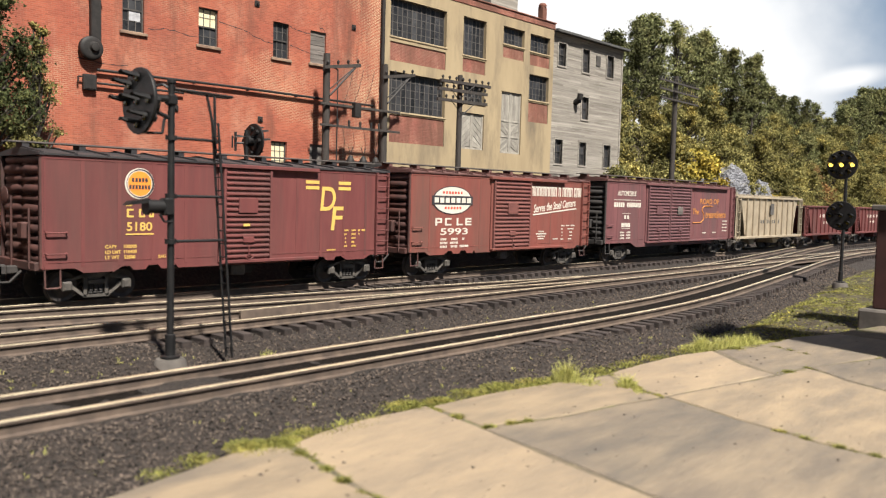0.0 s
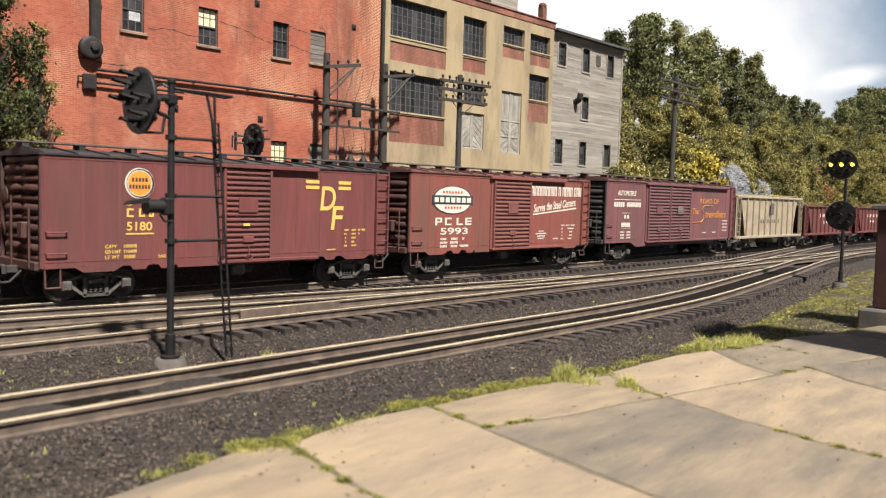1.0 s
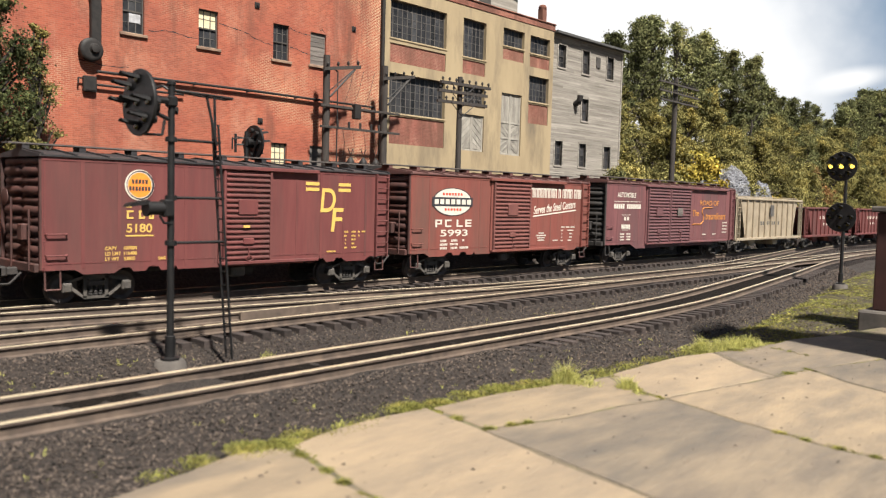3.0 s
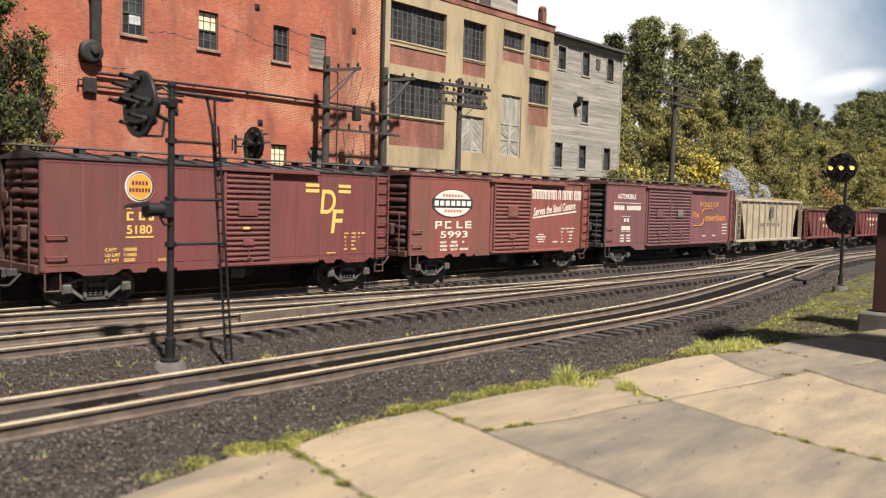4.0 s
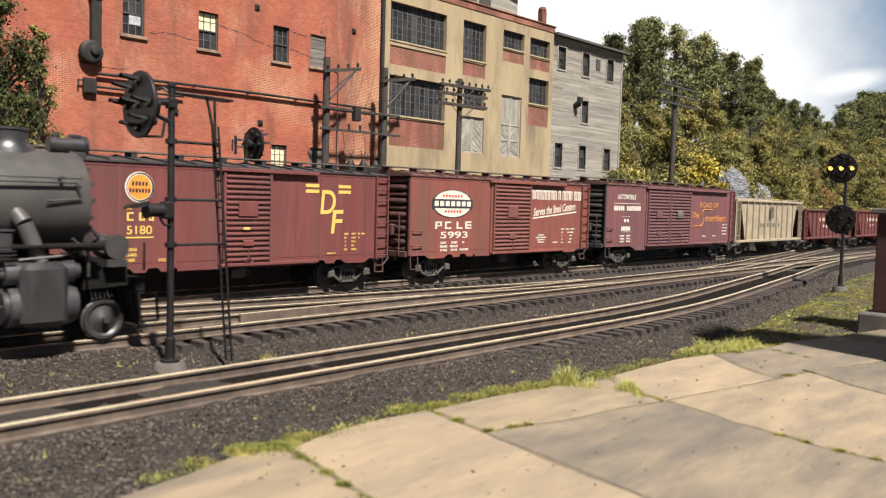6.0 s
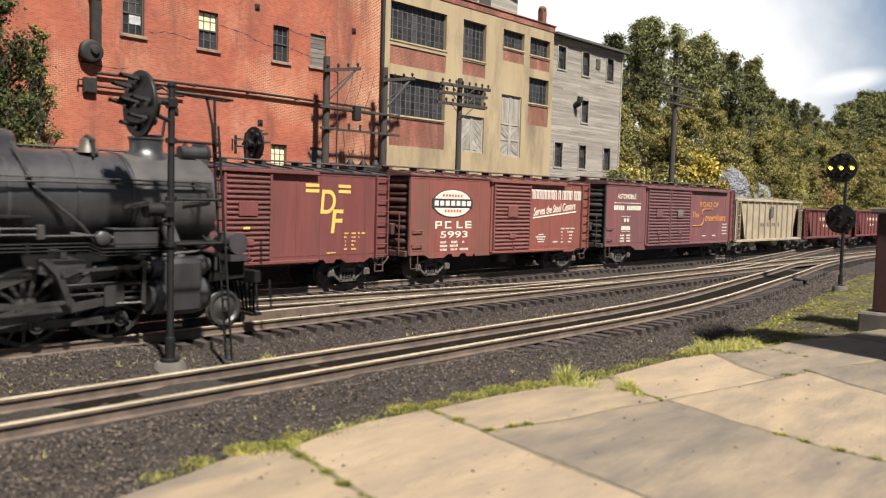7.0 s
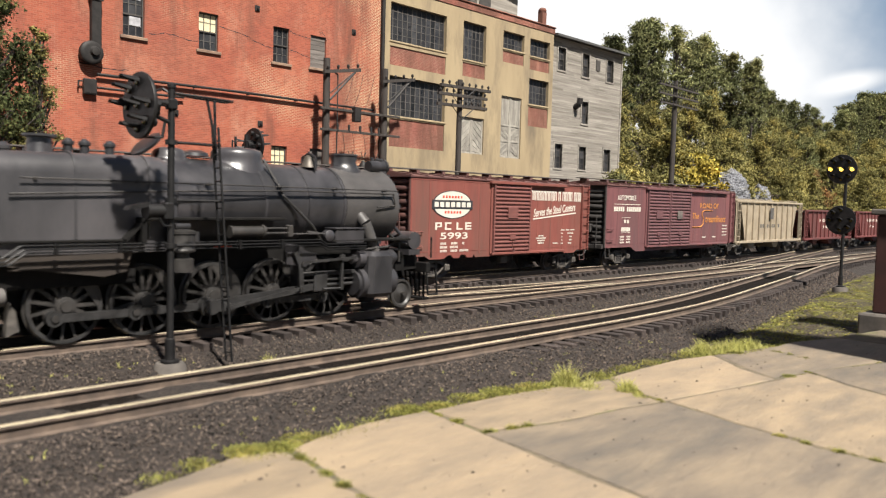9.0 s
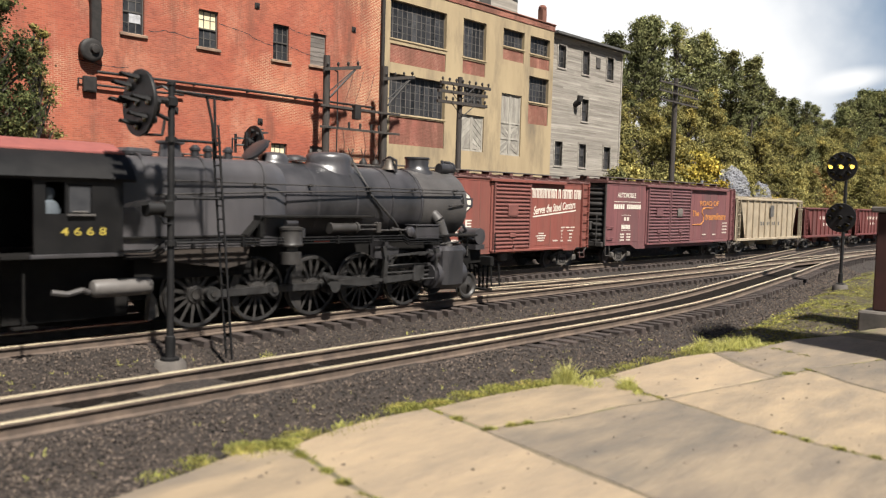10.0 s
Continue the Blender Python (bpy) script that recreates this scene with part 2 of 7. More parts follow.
DULL_YELLOW = material("dull_yellow_numerals", (0.36, 0.28, 0.05), (0.27, 0.21, 0.04), 6, 0.6, bump=0)
SIGNAL = material("signal_black", (0.008, 0.0078, 0.0083), (0.014, 0.0133, 0.0135), 3, 0.5, bump=0.05, spec=0.3)
MAROON = material("maroon_brick_paint", (0.05, 0.017, 0.014), (0.035, 0.013, 0.011), 2, 0.7, bump=0.2)
ROOFING = material("tar_roof", (0.05, 0.05, 0.05), (0.08, 0.078, 0.075), 1, 0.9)
LAMP_ON = glowing("amber_lit_lens", (1.0, 0.66, 0.08), 1.6)
LENS_OFF = material("amber_unlit_lens", (0.07, 0.055, 0.01), (0.05, 0.04, 0.01), 5, 0.2, bump=0)
GLASS = material("dusty_window_glass", (0.016, 0.017, 0.02), (0.04, 0.04, 0.042), 1.1, 0.3, bump=0.0, spec=0.2, vary=0.5)
CAB_BLACK = material("dull_cab_black", (0.0062, 0.0062, 0.0066), (0.0105, 0.0102, 0.0105), 1.5, 0.45, bump=0.05, dirt=(0.02, 0.0185, 0.018), dirt_amount=0.5, spec=0.2)
LOCO_GRIME = material("grimy_running_gear", (0.021, 0.0195, 0.0185), (0.036, 0.033, 0.031), 2.5, 0.45, bump=0.06, dirt=(0.062, 0.054, 0.049), dirt_scale=1.2, dirt_amount=0.6, spec=0.5)


def brick_material(name, a, b, mortar, dirt, fade, wash):
    """Brick faces in running bond, 0.24 by 0.085 on the prototype, with worn patches."""
    m = material(name, a, b, 0.5, 0.9, bump=0, dirt=dirt, dirt_scale=0.16, dirt_amount=0.6, dirt_start=0.5)
    n, l = m.node_tree.nodes, m.node_tree.links
    bs = n["Principled BSDF"]
    col = bs.inputs["Base Color"].links[0].from_socket
    tc, sep, com = n.new("ShaderNodeTexCoord"), n.new("ShaderNodeSeparateXYZ"), n.new("ShaderNodeCombineXYZ")
    l.new(tc.outputs["Object"], sep.inputs[0])
    l.new(sep.outputs[0], com.inputs[0])
    l.new(sep.outputs[2], com.inputs[1])
    br = n.new("ShaderNodeTexBrick")
    br.inputs["Scale"].default_value = 1 / S
    br.inputs["Brick Width"].default_value, br.inputs["Row Height"].default_value = 0.21, 0.072
    br.inputs["Mortar Size"].default_value, br.inputs["Bias"].default_value = 0.010, 0.0
    br.inputs["Color1"].default_value, br.inputs["Color2"].default_value = (1.14, 1.1, 1.08, 1), (0.8, 0.75, 0.73, 1)
    br.inputs["Mortar"].default_value = (*mortar, 1)
    l.new(com.outputs[0], br.inputs["Vector"])
    mul = n.new("ShaderNodeMix")
    mul.data_type, mul.blend_type = "RGBA", "MULTIPLY"
    mul.inputs[0].default_value = 1
    # pale lime wash in upright streaks
    wm, wn, wr, wx = n.new("ShaderNodeMapping"), n.new("ShaderNodeTexNoise"), n.new("ShaderNodeMapRange"), n.new("ShaderNodeMix")
    wm.inputs["Scale"].default_value = (0.55 / S, 1, 0.22 / S)
    wn.inputs["Scale"].default_value, wn.inputs["Detail"].default_value, wn.inputs["Roughness"].default_value = 1.0, 7, 0.7
    wr.inputs[1].default_value, wr.inputs[2].default_value, wr.inputs[4].default_value = 0.5, 0.7, 0.6
    wx.data_type = "RGBA"
    l.new(tc.outputs["Object"], wm.inputs[0])
    l.new(wm.outputs[0], wn.inputs["Vector"])
    l.new(wn.outputs["Fac"], wr.inputs[0])
    l.new(wr.outputs[0], wx.inputs[0])
    l.new(col, wx.inputs[6])
    wx.inputs[7].default_value = (*wash, 1)
    l.new(wx.outputs[2], mul.inputs[6])
    l.new(br.outputs["Color"], mul.inputs[7])
    # white efflorescence on the joints, in patches
    nz = n.new("ShaderNodeTexNoise")
    nz.inputs["Scale"].default_value, nz.inputs["Detail"].default_value = 0.22 / S, 6
    l.new(tc.outputs["Object"], nz.inputs["Vector"])
    r = n.new("ShaderNodeMapRange")
    r.inputs[1].default_value, r.inputs[2].default_value, r.inputs[4].default_value = 0.51, 0.68, fade
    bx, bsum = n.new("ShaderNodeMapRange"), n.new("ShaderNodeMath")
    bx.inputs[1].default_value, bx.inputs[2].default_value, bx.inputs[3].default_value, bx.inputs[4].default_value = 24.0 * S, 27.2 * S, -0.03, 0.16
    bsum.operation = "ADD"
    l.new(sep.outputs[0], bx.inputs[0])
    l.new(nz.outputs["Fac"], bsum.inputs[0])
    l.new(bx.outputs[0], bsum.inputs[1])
    l.new(bsum.outputs[0], r.inputs[0])
    k = n.new("ShaderNodeMath")
    k.operation = "MULTIPLY"
    l.new(r.outputs[0], k.inputs[0])
    l.new(br.outputs["Fac"], k.inputs[1])
    pale = n.new("ShaderNodeMix")
    pale.data_type = "RGBA"
    l.new(k.outputs[0], pale.inputs[0])
    l.new(mul.outputs[2], pale.inputs[6])
    pale.inputs[7].default_value = (0.56, 0.44, 0.28, 1)
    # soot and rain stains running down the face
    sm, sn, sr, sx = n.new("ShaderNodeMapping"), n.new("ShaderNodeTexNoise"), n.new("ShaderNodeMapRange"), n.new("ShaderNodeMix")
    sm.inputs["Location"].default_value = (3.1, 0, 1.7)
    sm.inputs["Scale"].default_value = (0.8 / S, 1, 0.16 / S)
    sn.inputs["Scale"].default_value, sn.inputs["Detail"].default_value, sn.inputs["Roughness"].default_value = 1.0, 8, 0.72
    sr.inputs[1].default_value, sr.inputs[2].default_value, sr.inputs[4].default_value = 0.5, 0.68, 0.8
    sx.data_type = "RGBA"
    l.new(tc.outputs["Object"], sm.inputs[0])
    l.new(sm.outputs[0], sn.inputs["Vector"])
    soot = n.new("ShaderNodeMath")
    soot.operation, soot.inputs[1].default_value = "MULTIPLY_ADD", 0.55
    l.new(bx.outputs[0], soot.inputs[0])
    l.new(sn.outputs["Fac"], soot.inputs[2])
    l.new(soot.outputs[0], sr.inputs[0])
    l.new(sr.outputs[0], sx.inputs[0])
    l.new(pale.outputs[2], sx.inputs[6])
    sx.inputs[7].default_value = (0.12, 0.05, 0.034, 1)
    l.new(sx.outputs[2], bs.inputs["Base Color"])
    bp = n.new("ShaderNodeBump")
    bp.inputs["Strength"].default_value, bp.inputs["Distance"].default_value = 0.7, 0.02 * S
    bp.invert = True
    l.new(br.outputs["Fac"], bp.inputs["Height"])
    l.new(bp.outputs[0], bs.inputs["Normal"])
    return m


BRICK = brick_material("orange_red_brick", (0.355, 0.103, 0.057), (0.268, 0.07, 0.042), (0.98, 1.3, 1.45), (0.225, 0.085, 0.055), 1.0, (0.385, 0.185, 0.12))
BRICK_DARK = brick_material("dull_red_brick", (0.25, 0.085, 0.062), (0.19, 0.068, 0.052), (1.2, 1.3, 1.3), (0.16, 0.08, 0.06), 0.22, (0.3, 0.16, 0.12))


# ---- mesh building ----
class G:
    """Vertices and faces in prototype metres."""

    def __init__(self):
        self.v, self.f = [], []

    def quad_strip(self, rings, closed=True, caps=True):
        n, base = len(rings[0]), len(self.v)
        for r in rings:
            self.v += [tuple(p) for p in r]
        for i in range(len(rings) - 1):
            for j in range(n if closed else n - 1):
                k = (j + 1) % n
                self.f.append((base + i * n + j, base + i * n + k, base + (i + 1) * n + k, base + (i + 1) * n + j))
        if caps:
            self.f.append(tuple(base + j for j in reversed(range(n))))
            e = base + (len(rings) - 1) * n
            self.f.append(tuple(e + j for j in range(n)))
        return self

    def box(self, x0, x1, y0, y1, z0, z1, b=0.0):
        if b <= 0:
            return self.quad_strip([[(x0, y0, z), (x1, y0, z), (x1, y1, z), (x0, y1, z)] for z in (z0, z1)])
        b = min(b, (x1 - x0) / 2.2, (y1 - y0) / 2.2, (z1 - z0) / 2.2)
        rings = []
        for z, d in ((z0, b), (z0 + b, 0), (z1 - b, 0), (z1, b)):
            a0, a1, c0, c1, e = x0 + d, x1 - d, y0 + d, y1 - d, b if d == 0 else b * 0.4
            rings.append([(a0 + e, c0, z), (a1 - e, c0, z), (a1, c0 + e, z), (a1, c1 - e, z), (a1 - e, c1, z), (a0 + e, c1, z), (a0, c1 - e, z), (a0, c0 + e, z)])
        return self.quad_strip(rings)

    def cyl(self, p0, p1, r0, r1=None, n=12, caps=True):
        p0, p1 = Vector(p0), Vector(p1)
        r1 = r0 if r1 is None else r1
        d = (p1 - p0).normalized()
        a = d.cross(Vector((0, 0, 1)) if abs(d.z) < 0.9 else Vector((1, 0, 0))).normalized()
        c = d.cross(a)
        ring = lambda p, r: [p + (a * math.cos(2 * math.pi * i / n) + c * math.sin(2 * math.pi * i / n)) * r for i in range(n)]
        return self.quad_strip([ring(p0, r0), ring(p1, r1)], True, caps)

    def lathe(self, prof, origin=(0, 0, 0), axis="z", n=16, squash=1.0):
        """prof: (radius, along). Rings round the axis through origin."""
        rings = []
        o = Vector(origin)
        for r, h in prof:
            ring = []
            for i in range(n):
                c, s = r * math.cos(2 * math.pi * i / n), r * math.sin(2 * math.pi * i / n) * squash
                ring.append(o + Vector({"z": (c, s, h), "x": (h, c, s), "y": (s, h, c)}[axis]))
            rings.append(ring)
        return self.quad_strip(rings)

    def prism(self, pts, axis, a, b):
        m = {"x": lambda p, t: (t, p[0], p[1]), "y": lambda p, t: (p[0], t, p[1]), "z": lambda p, t: (p[0], p[1], t)}[axis]
        return self.quad_strip([[m(p, a) for p in pts], [m(p, b) for p in pts]])

    def tube(self, pts, r, n=6):
        for i in range(len(pts) - 1):
            self.cyl(pts[i], pts[i + 1], r, n=n)
        return self

    def add(self, g, m):
        b = len(self.v)
        self.v += [tuple(m @ Vector(p)) for p in g.v]
        self.f += [tuple(b + i for i in f) for f in g.f]
        return self

    def mesh(self, name, mat, smooth=True):
        me = bpy.data.meshes.new(name)
        me.from_pydata([(x * S, y * S, z * S) for x, y, z in self.v], [], self.f)
        bm = bmesh.new()
        bm.from_mesh(me)
        if len(bm.faces) < 20000:
            bmesh.ops.recalc_face_normals(bm, faces=bm.faces)
        bm.to_mesh(me)
        bm.free()
        me.materials.append(mat)
        if smooth:
            me.polygons.foreach_set("use_smooth", [True] * len(me.polygons))
            me.set_sharp_from_angle(angle=radians(38))
        return me


def part(name, g, mat, parent=None, label="", m=None, smooth=True):
    """One mesh object under a thing or a part; g is a G or a mesh to share."""
    me = g if isinstance(g, bpy.types.Mesh) else g.mesh(name, mat, smooth)
    ob = new(name, me)
    if m is not None:
        ob.matrix_basis = m
    if parent is not None:
        ob.parent = parent
    return tagged(ob, label)


def thing(name, m, label, category, group="", kind=""):
    ob = new(name)
    ob.empty_display_size = 0.01
    ob.matrix_basis = m
    return tagged(ob, label, category, group, kind)


def lettering(words, x, z, y, height, mat, parent, wide=1.0, label="", lean=0.0, width=None, name="lettering", rise=0.0):
    """Flat raised words on a side that faces -y; x, z: lower left corner; height of the capitals."""
    cu = bpy.data.curves.new(name, "FONT")
    cu.body, cu.size, cu.extrude, cu.shear, cu.offset = words, 1.0, 0.004, lean, 0.012
    tmp = bpy.data.objects.new(name, cu)
    me = bpy.data.meshes.new_from_object(tmp)
    bpy.data.objects.remove(tmp)
    xs = [v.co.x for v in me.vertices]
    k = height / 0.70
    kx = k * wide if width is None else width / (max(xs) - min(xs))
    x_min = min(xs)
    for v in me.vertices:
        v.co = (v.co.x - x_min) * kx * S, -v.co.z * S, v.co.y * k * S
    me.materials.clear()
    me.materials.append(mat)
    ob = new(name, me)
    ob.parent = parent
    ob.matrix_basis = P(x, y, z, 0, -rise, 0)
    return tagged(ob, label)


def fine_print(x, w, z, h):
    """A row of narrow bars as wide as a line of small writing."""
    n = max(1, round(w / (h * 0.85)))
    return [(x + w * i / n, x + w * (i + 0.62) / n, z, z + h) for i in range(n)]


def bars(rows, y, mat, parent, name="lettering_bar", label=""):
    """Plain bars where writing cannot be read: rows of x0, x1, z0, z1."""
    g = G()
    for x0, x1, z0, z1 in rows:
        if name == "emblem_bar":
            part(name, G().box(x0, x1, y - 0.006, y + 0.004, z0, z1), mat, parent, label, smooth=False)
        else:
            g.box(x0, x1, y - 0.006, y + 0.004, z0, z1)
    return part(name, g, mat, parent, label, smooth=False) if g.v else parent


# ---- ground and backdrop ----
def lerp_table(tab, x):
    for (x0, y0), (x1, y1) in zip(tab, tab[1:]):
        if x <= x1:
            k = max(0, (x - x0) / (x1 - x0))
            return y0 + (y1 - y0) * k
    return tab[-1][1]


def smooth_table(tab, x, w=2.5):
    return sum(lerp_table(tab, x + d * w) for d in (-1, -0.5, 0, 0.5, 1)) / 5


LINE_A = ((-60, 23.6), (200, 23.6))
LINE_B = ((-60, 17.95), (200, 17.95))
LINE_C = ((-60, 12.4), (22, 12.35), (27, 12.75), (32.4, 13.6), (37.5, 14.45), (42.8, 15.3), (48.5, 16.4), (54, 17.2), (62, 17.9), (64, 17.95), (200, 17.95))
LINE_D = ((-60, 23.6), (-8, 23.55), (28, 18.2), (32, 17.95), (200, 17.95))
LINE_E = ((-60, 17.95), (38, 17.95), (42, 18.3), (72, 23.2), (76, 23.6), (200, 23.6))


def bed(x, y):
    """Height of the ballast."""
    dc, db = abs(y - smooth_table(LINE_C, x)), abs(y - LINE_B[0][1])
    d = min(abs(y - smooth_table(LINE_A, x)), db, dc, abs(y - smooth_table(LINE_D, x)))
    # the near line is filled level with its ties, the others let the tie ends stand out
    full = (1 - min(1, max(0, (x - 12) / 9))) if dc == d else (1 - min(1, max(0, (x - 8.2) / 1.5))) if db == d else 0.0
    return -0.35 + 0.125 * full - 0.4 * min(1, max(0, (d - 0.95 - 0.5 * full) / 1.3)) ** 1.2


g = G()
g.box(-260, 420, -260, 420, -1.4, -0.95)
tagged(part("ground", g, SOIL, label="dark grassy soil round the railway line"), "dark grassy soil round the railway line", "ground", kind="structure")

g = G()
X0, X1, Y0, Y1, STEP = -12.0, 110.0, 7.6, 30.9, 0.22
nx, ny = int((X1 - X0) / STEP), int((Y1 - Y0) / STEP)
for j in range(ny + 1):
    for i in range(nx + 1):
        x, y = X0 + i * STEP, Y0 + j * STEP
        # past y 25.6 a made-up bank rises, to keep the gap under the cars dark
        h = bed(x, y) if y < 25.6 else -0.6 + 1.7 * min(1, (y - 25.6) / 1.6)
        h += 0.05 * noise.noise((x * 0.6, y * 0.6, 0)) + 0.035 * noise.noise((x * 3, y * 3, 3))
        if y < 11:
            h = max(h, -0.62 + 0.22 * min(1, (11 - y) / 2.4)) if x < 19 else h
        if x > 20 and y < smooth_table(LINE_C, x) - 2.2:
            h = min(h, -0.66 - 0.3 * min(1, (smooth_table(LINE_C, x) - 2.2 - y)))
        g.v.append((x, y, h))
for j in range(ny):
    for i in range(nx):
        a = j * (nx + 1) + i
        g.f.append((a, a + 1, a + nx + 2, a + nx + 1))
tagged(part("ballast", g, BALLAST), "dark cinder ballast under and between the tracks", "ballast", kind="structure")

# loose cinder stones over the near ballast
random.seed(5)
g = G()
for i in range(80000):
    k = random.random() ** 2.2
    x = 2 + 52 * k
    y = random.uniform(8.6, 17.2) + 3 * k * random.random()
    r = random.uniform(0.010, 0.026) * (1 + 1.0 * k)
    z = bed(x, y) + 0.05 * noise.noise((x * 0.6, y * 0.6, 0)) + 0.02
    if y < 11 and x < 19:
        z = max(z, -0.62 + 0.22 * min(1, (11 - y) / 2.4) + 0.02)
    if any(abs(y - smooth_table(l, x)) < 0.95 for l in (LINE_C, LINE_B)):
        z -= 0.05
    b = len(g.v)
    a = random.random() * 6.3
    for c in range(4):
        q = r * random.uniform(0.7, 1.3)
        g.v.append((x + q * math.cos(a + c * 1.57), y + q * math.sin(a + c * 1.57), z + random.uniform(-0.3, 0.3) * r))
    g.v += [(x, y, z + r * random.uniform(0.6, 1.1)), (x, y, z - r)]
    for c in range(4):
        g.f += [(b + c, b + (c + 1) % 4, b + 4), (b + (c + 1) % 4, b + c, b + 5)]
tagged(part("cinder_gravel", g, PEBBLE, smooth=False), "loose dark cinder stones beside the rails", "gravel", kind="stuff")

# painted sky behind the layout; the board glows by itself, with no lamp on it
m = bpy.data.materials.new("painted_sky")
m.use_nodes = True
n, l = m.node_tree.nodes, m.node_tree.links
bs = n["Principled BSDF"]
tc = n.new("ShaderNodeTexCoord")
sep = n.new("ShaderNodeSeparateXYZ")
l.new(tc.outputs["Object"], sep.inputs[0])
nz = n.new("ShaderNodeTexNoise")
nz.inputs["Scale"].default_value, nz.inputs["Detail"].default_value, nz.inputs["Roughness"].default_value = 0.016 / S, 6, 0.55
l.new(tc.outputs["Object"], nz.inputs["Vector"])
sm = n.new("ShaderNodeMath")
sm.operation = "MULTIPLY_ADD"
sm.inputs[1].default_value = 46 * S
l.new(nz.outputs["Fac"], sm.inputs[0])
l.new(sep.outputs[0], sm.inputs[2])
mr = n.new("ShaderNodeMapRange")
mr.interpolation_type = "SMOOTHSTEP"
mr.inputs[1].default_value, mr.inputs[2].default_value = 219 * S, 252 * S
up = n.new("ShaderNodeMath")
up.operation = "MULTIPLY_ADD"
up.inputs[1].default_value = 0.22
l.new(sep.outputs[2], up.inputs[0])
l.new(sm.outputs[0], up.inputs[2])
l.new(up.outputs[0], mr.inputs[0])
mx = n.new("ShaderNodeMix")
mx.data_type = "RGBA"
l.new(mr.outputs[0], mx.inputs[0])
mx.inputs[6].default_value, mx.inputs[7].default_value = (1.0, 1.0, 1.0, 1), (0.215, 0.315, 0.45, 1)
bs.inputs["Base Color"].default_value = (0.02, 0.02, 0.02, 1)
bs.inputs["Specular IOR Level"].default_value = 0.0
cm, cd, cr, cw = n.new("ShaderNodeMapping"), n.new("ShaderNodeVectorMath"), n.new("ShaderNodeMapRange"), n.new("ShaderNodeMix")
cm.vector_type = "TEXTURE"
cm.inputs["Location"].default_value = (203.5 * S, 61.3 * S, 33.0 * S)
cm.inputs["Rotation"].default_value = (0, radians(-24), 0)
cm.inputs["Scale"].default_value = (8 * S, 16 * S, 3.4 * S)
cd.operation = "LENGTH"
cr.interpolation_type = "SMOOTHSTEP"
cr.inputs[1].default_value, cr.inputs[2].default_value, cr.inputs[3].default_value, cr.inputs[4].default_value = 0.2, 1.0, 0.95, 0.0
cw.data_type = "RGBA"
cw.inputs[7].default_value = (1, 1, 1, 1)
l.new(tc.outputs["Object"], cm.inputs[0])
l.new(cm.outputs[0], cd.inputs[0])
l.new(cd.outputs["Value"], cr.inputs[0])
l.new(cr.outputs[0], cw.inputs[0])
l.new(mx.outputs[2], cw.inputs[6])
l.new(cw.outputs[2], bs.inputs["Emission Color"])
bs.inputs["Emission Strength"].default_value = 0.475
bs.inputs["Roughness"].default_value = 1.0
g = G()
cx, cy, R = 20, -60, 220
arc = [(cx + R * math.cos(a), cy + R * math.sin(a)) for a in [radians(150 - 5.5 * i) for i in range(31)]]
out = [(cx + (R + 2) * math.cos(a), cy + (R + 2) * math.sin(a)) for a in [radians(150 - 5.5 * i) for i in range(31)]]
g.prism(arc + out[::-1], "z", -1.2, 130)
tagged(part("backdrop", g, m), "painted cloudy sky backdrop behind the woods", "backdrop", kind="structure")


# ---- tracks ----
TIE_MESH = G().box(-0.125, 0.125, -1.32, 1.32, -0.26, 0.0, 0.015).mesh("tie", TIE)


def track(name, line, x0, x1, tie_x0, tie_x1, step, label, rails=(0.7175, -0.7175), every=1.2):
    t = thing(name, P(0, 0, 0), label, "railway track", kind="structure")
    xs = [x0 + i * every for i in range(int((x1 - x0) / every) + 1)]
    for o in rails:
        side, top = [], []
        for x in xs:
            y = smooth_table(line, x) + o
            side.append([(x, y + a, z) for a, z in ((-0.08, -0.235), (0.08, -0.235), (0.08, -0.215), (0.016, -0.19), (0.016, -0.07), (0.058, -0.05), (0.058, -0.008), (-0.058, -0.008),
                                                    (-0.058, -0.05), (-0.016, -0.07), (-0.016, -0.19), (-0.08, -0.215))])
            top.append([(x, y + a, z) for a, z in ((-0.058, -0.0075), (0.058, -0.0075), (0.05, 0.0), (-0.05, 0.0))])
        r = part("rail", G().quad_strip(side), RAIL_SIDE, t, "rusty rail with a polished head")
        part("rail_head", G().quad_strip(top), RAIL_TOP, r)
    x, far = tie_x0, G()
    random.seed(len(name) + int(x1))
    while x < tie_x1:
        y = smooth_table(line, x)
        a = math.degrees(math.atan2(smooth_table(line, x + 1) - y, 1)) + random.uniform(-1.2, 1.2)
        m = P(x + random.uniform(-0.03, 0.03), y + random.uniform(-0.06, 0.06), -0.237 + random.uniform(-0.012, 0.0), 0, 0, a)
        if x < 48:
            part("tie", TIE_MESH, TIE, t, m=m)
        else:
            far.box(x - 0.115, x + 0.115, y - 1.3, y + 1.3, -0.5, -0.24)
        x += step
    if far.v:
        tagged(part("far_ties", far, TIE, t), kind="stuff")
    return t


track("track_freight", LINE_A, -12, 130, 4, 110, 0.56, "railway track under the freight cars")
track("track_main", LINE_B, -38, 130, 0, 110, 0.56, "railway main track carrying the steam locomotive")
track("track_near", LINE_C, -12, 62, 0, 60, 0.56, "near curving railway track with shiny rail heads")
track("track_crossover", LINE_D, -8, 30, 2, 26, 0.56, "crossover track between the two main tracks")
track("track_crossover_far", LINE_E, 40, 74, 44, 72, 0.56, "far crossover track with bright rails")

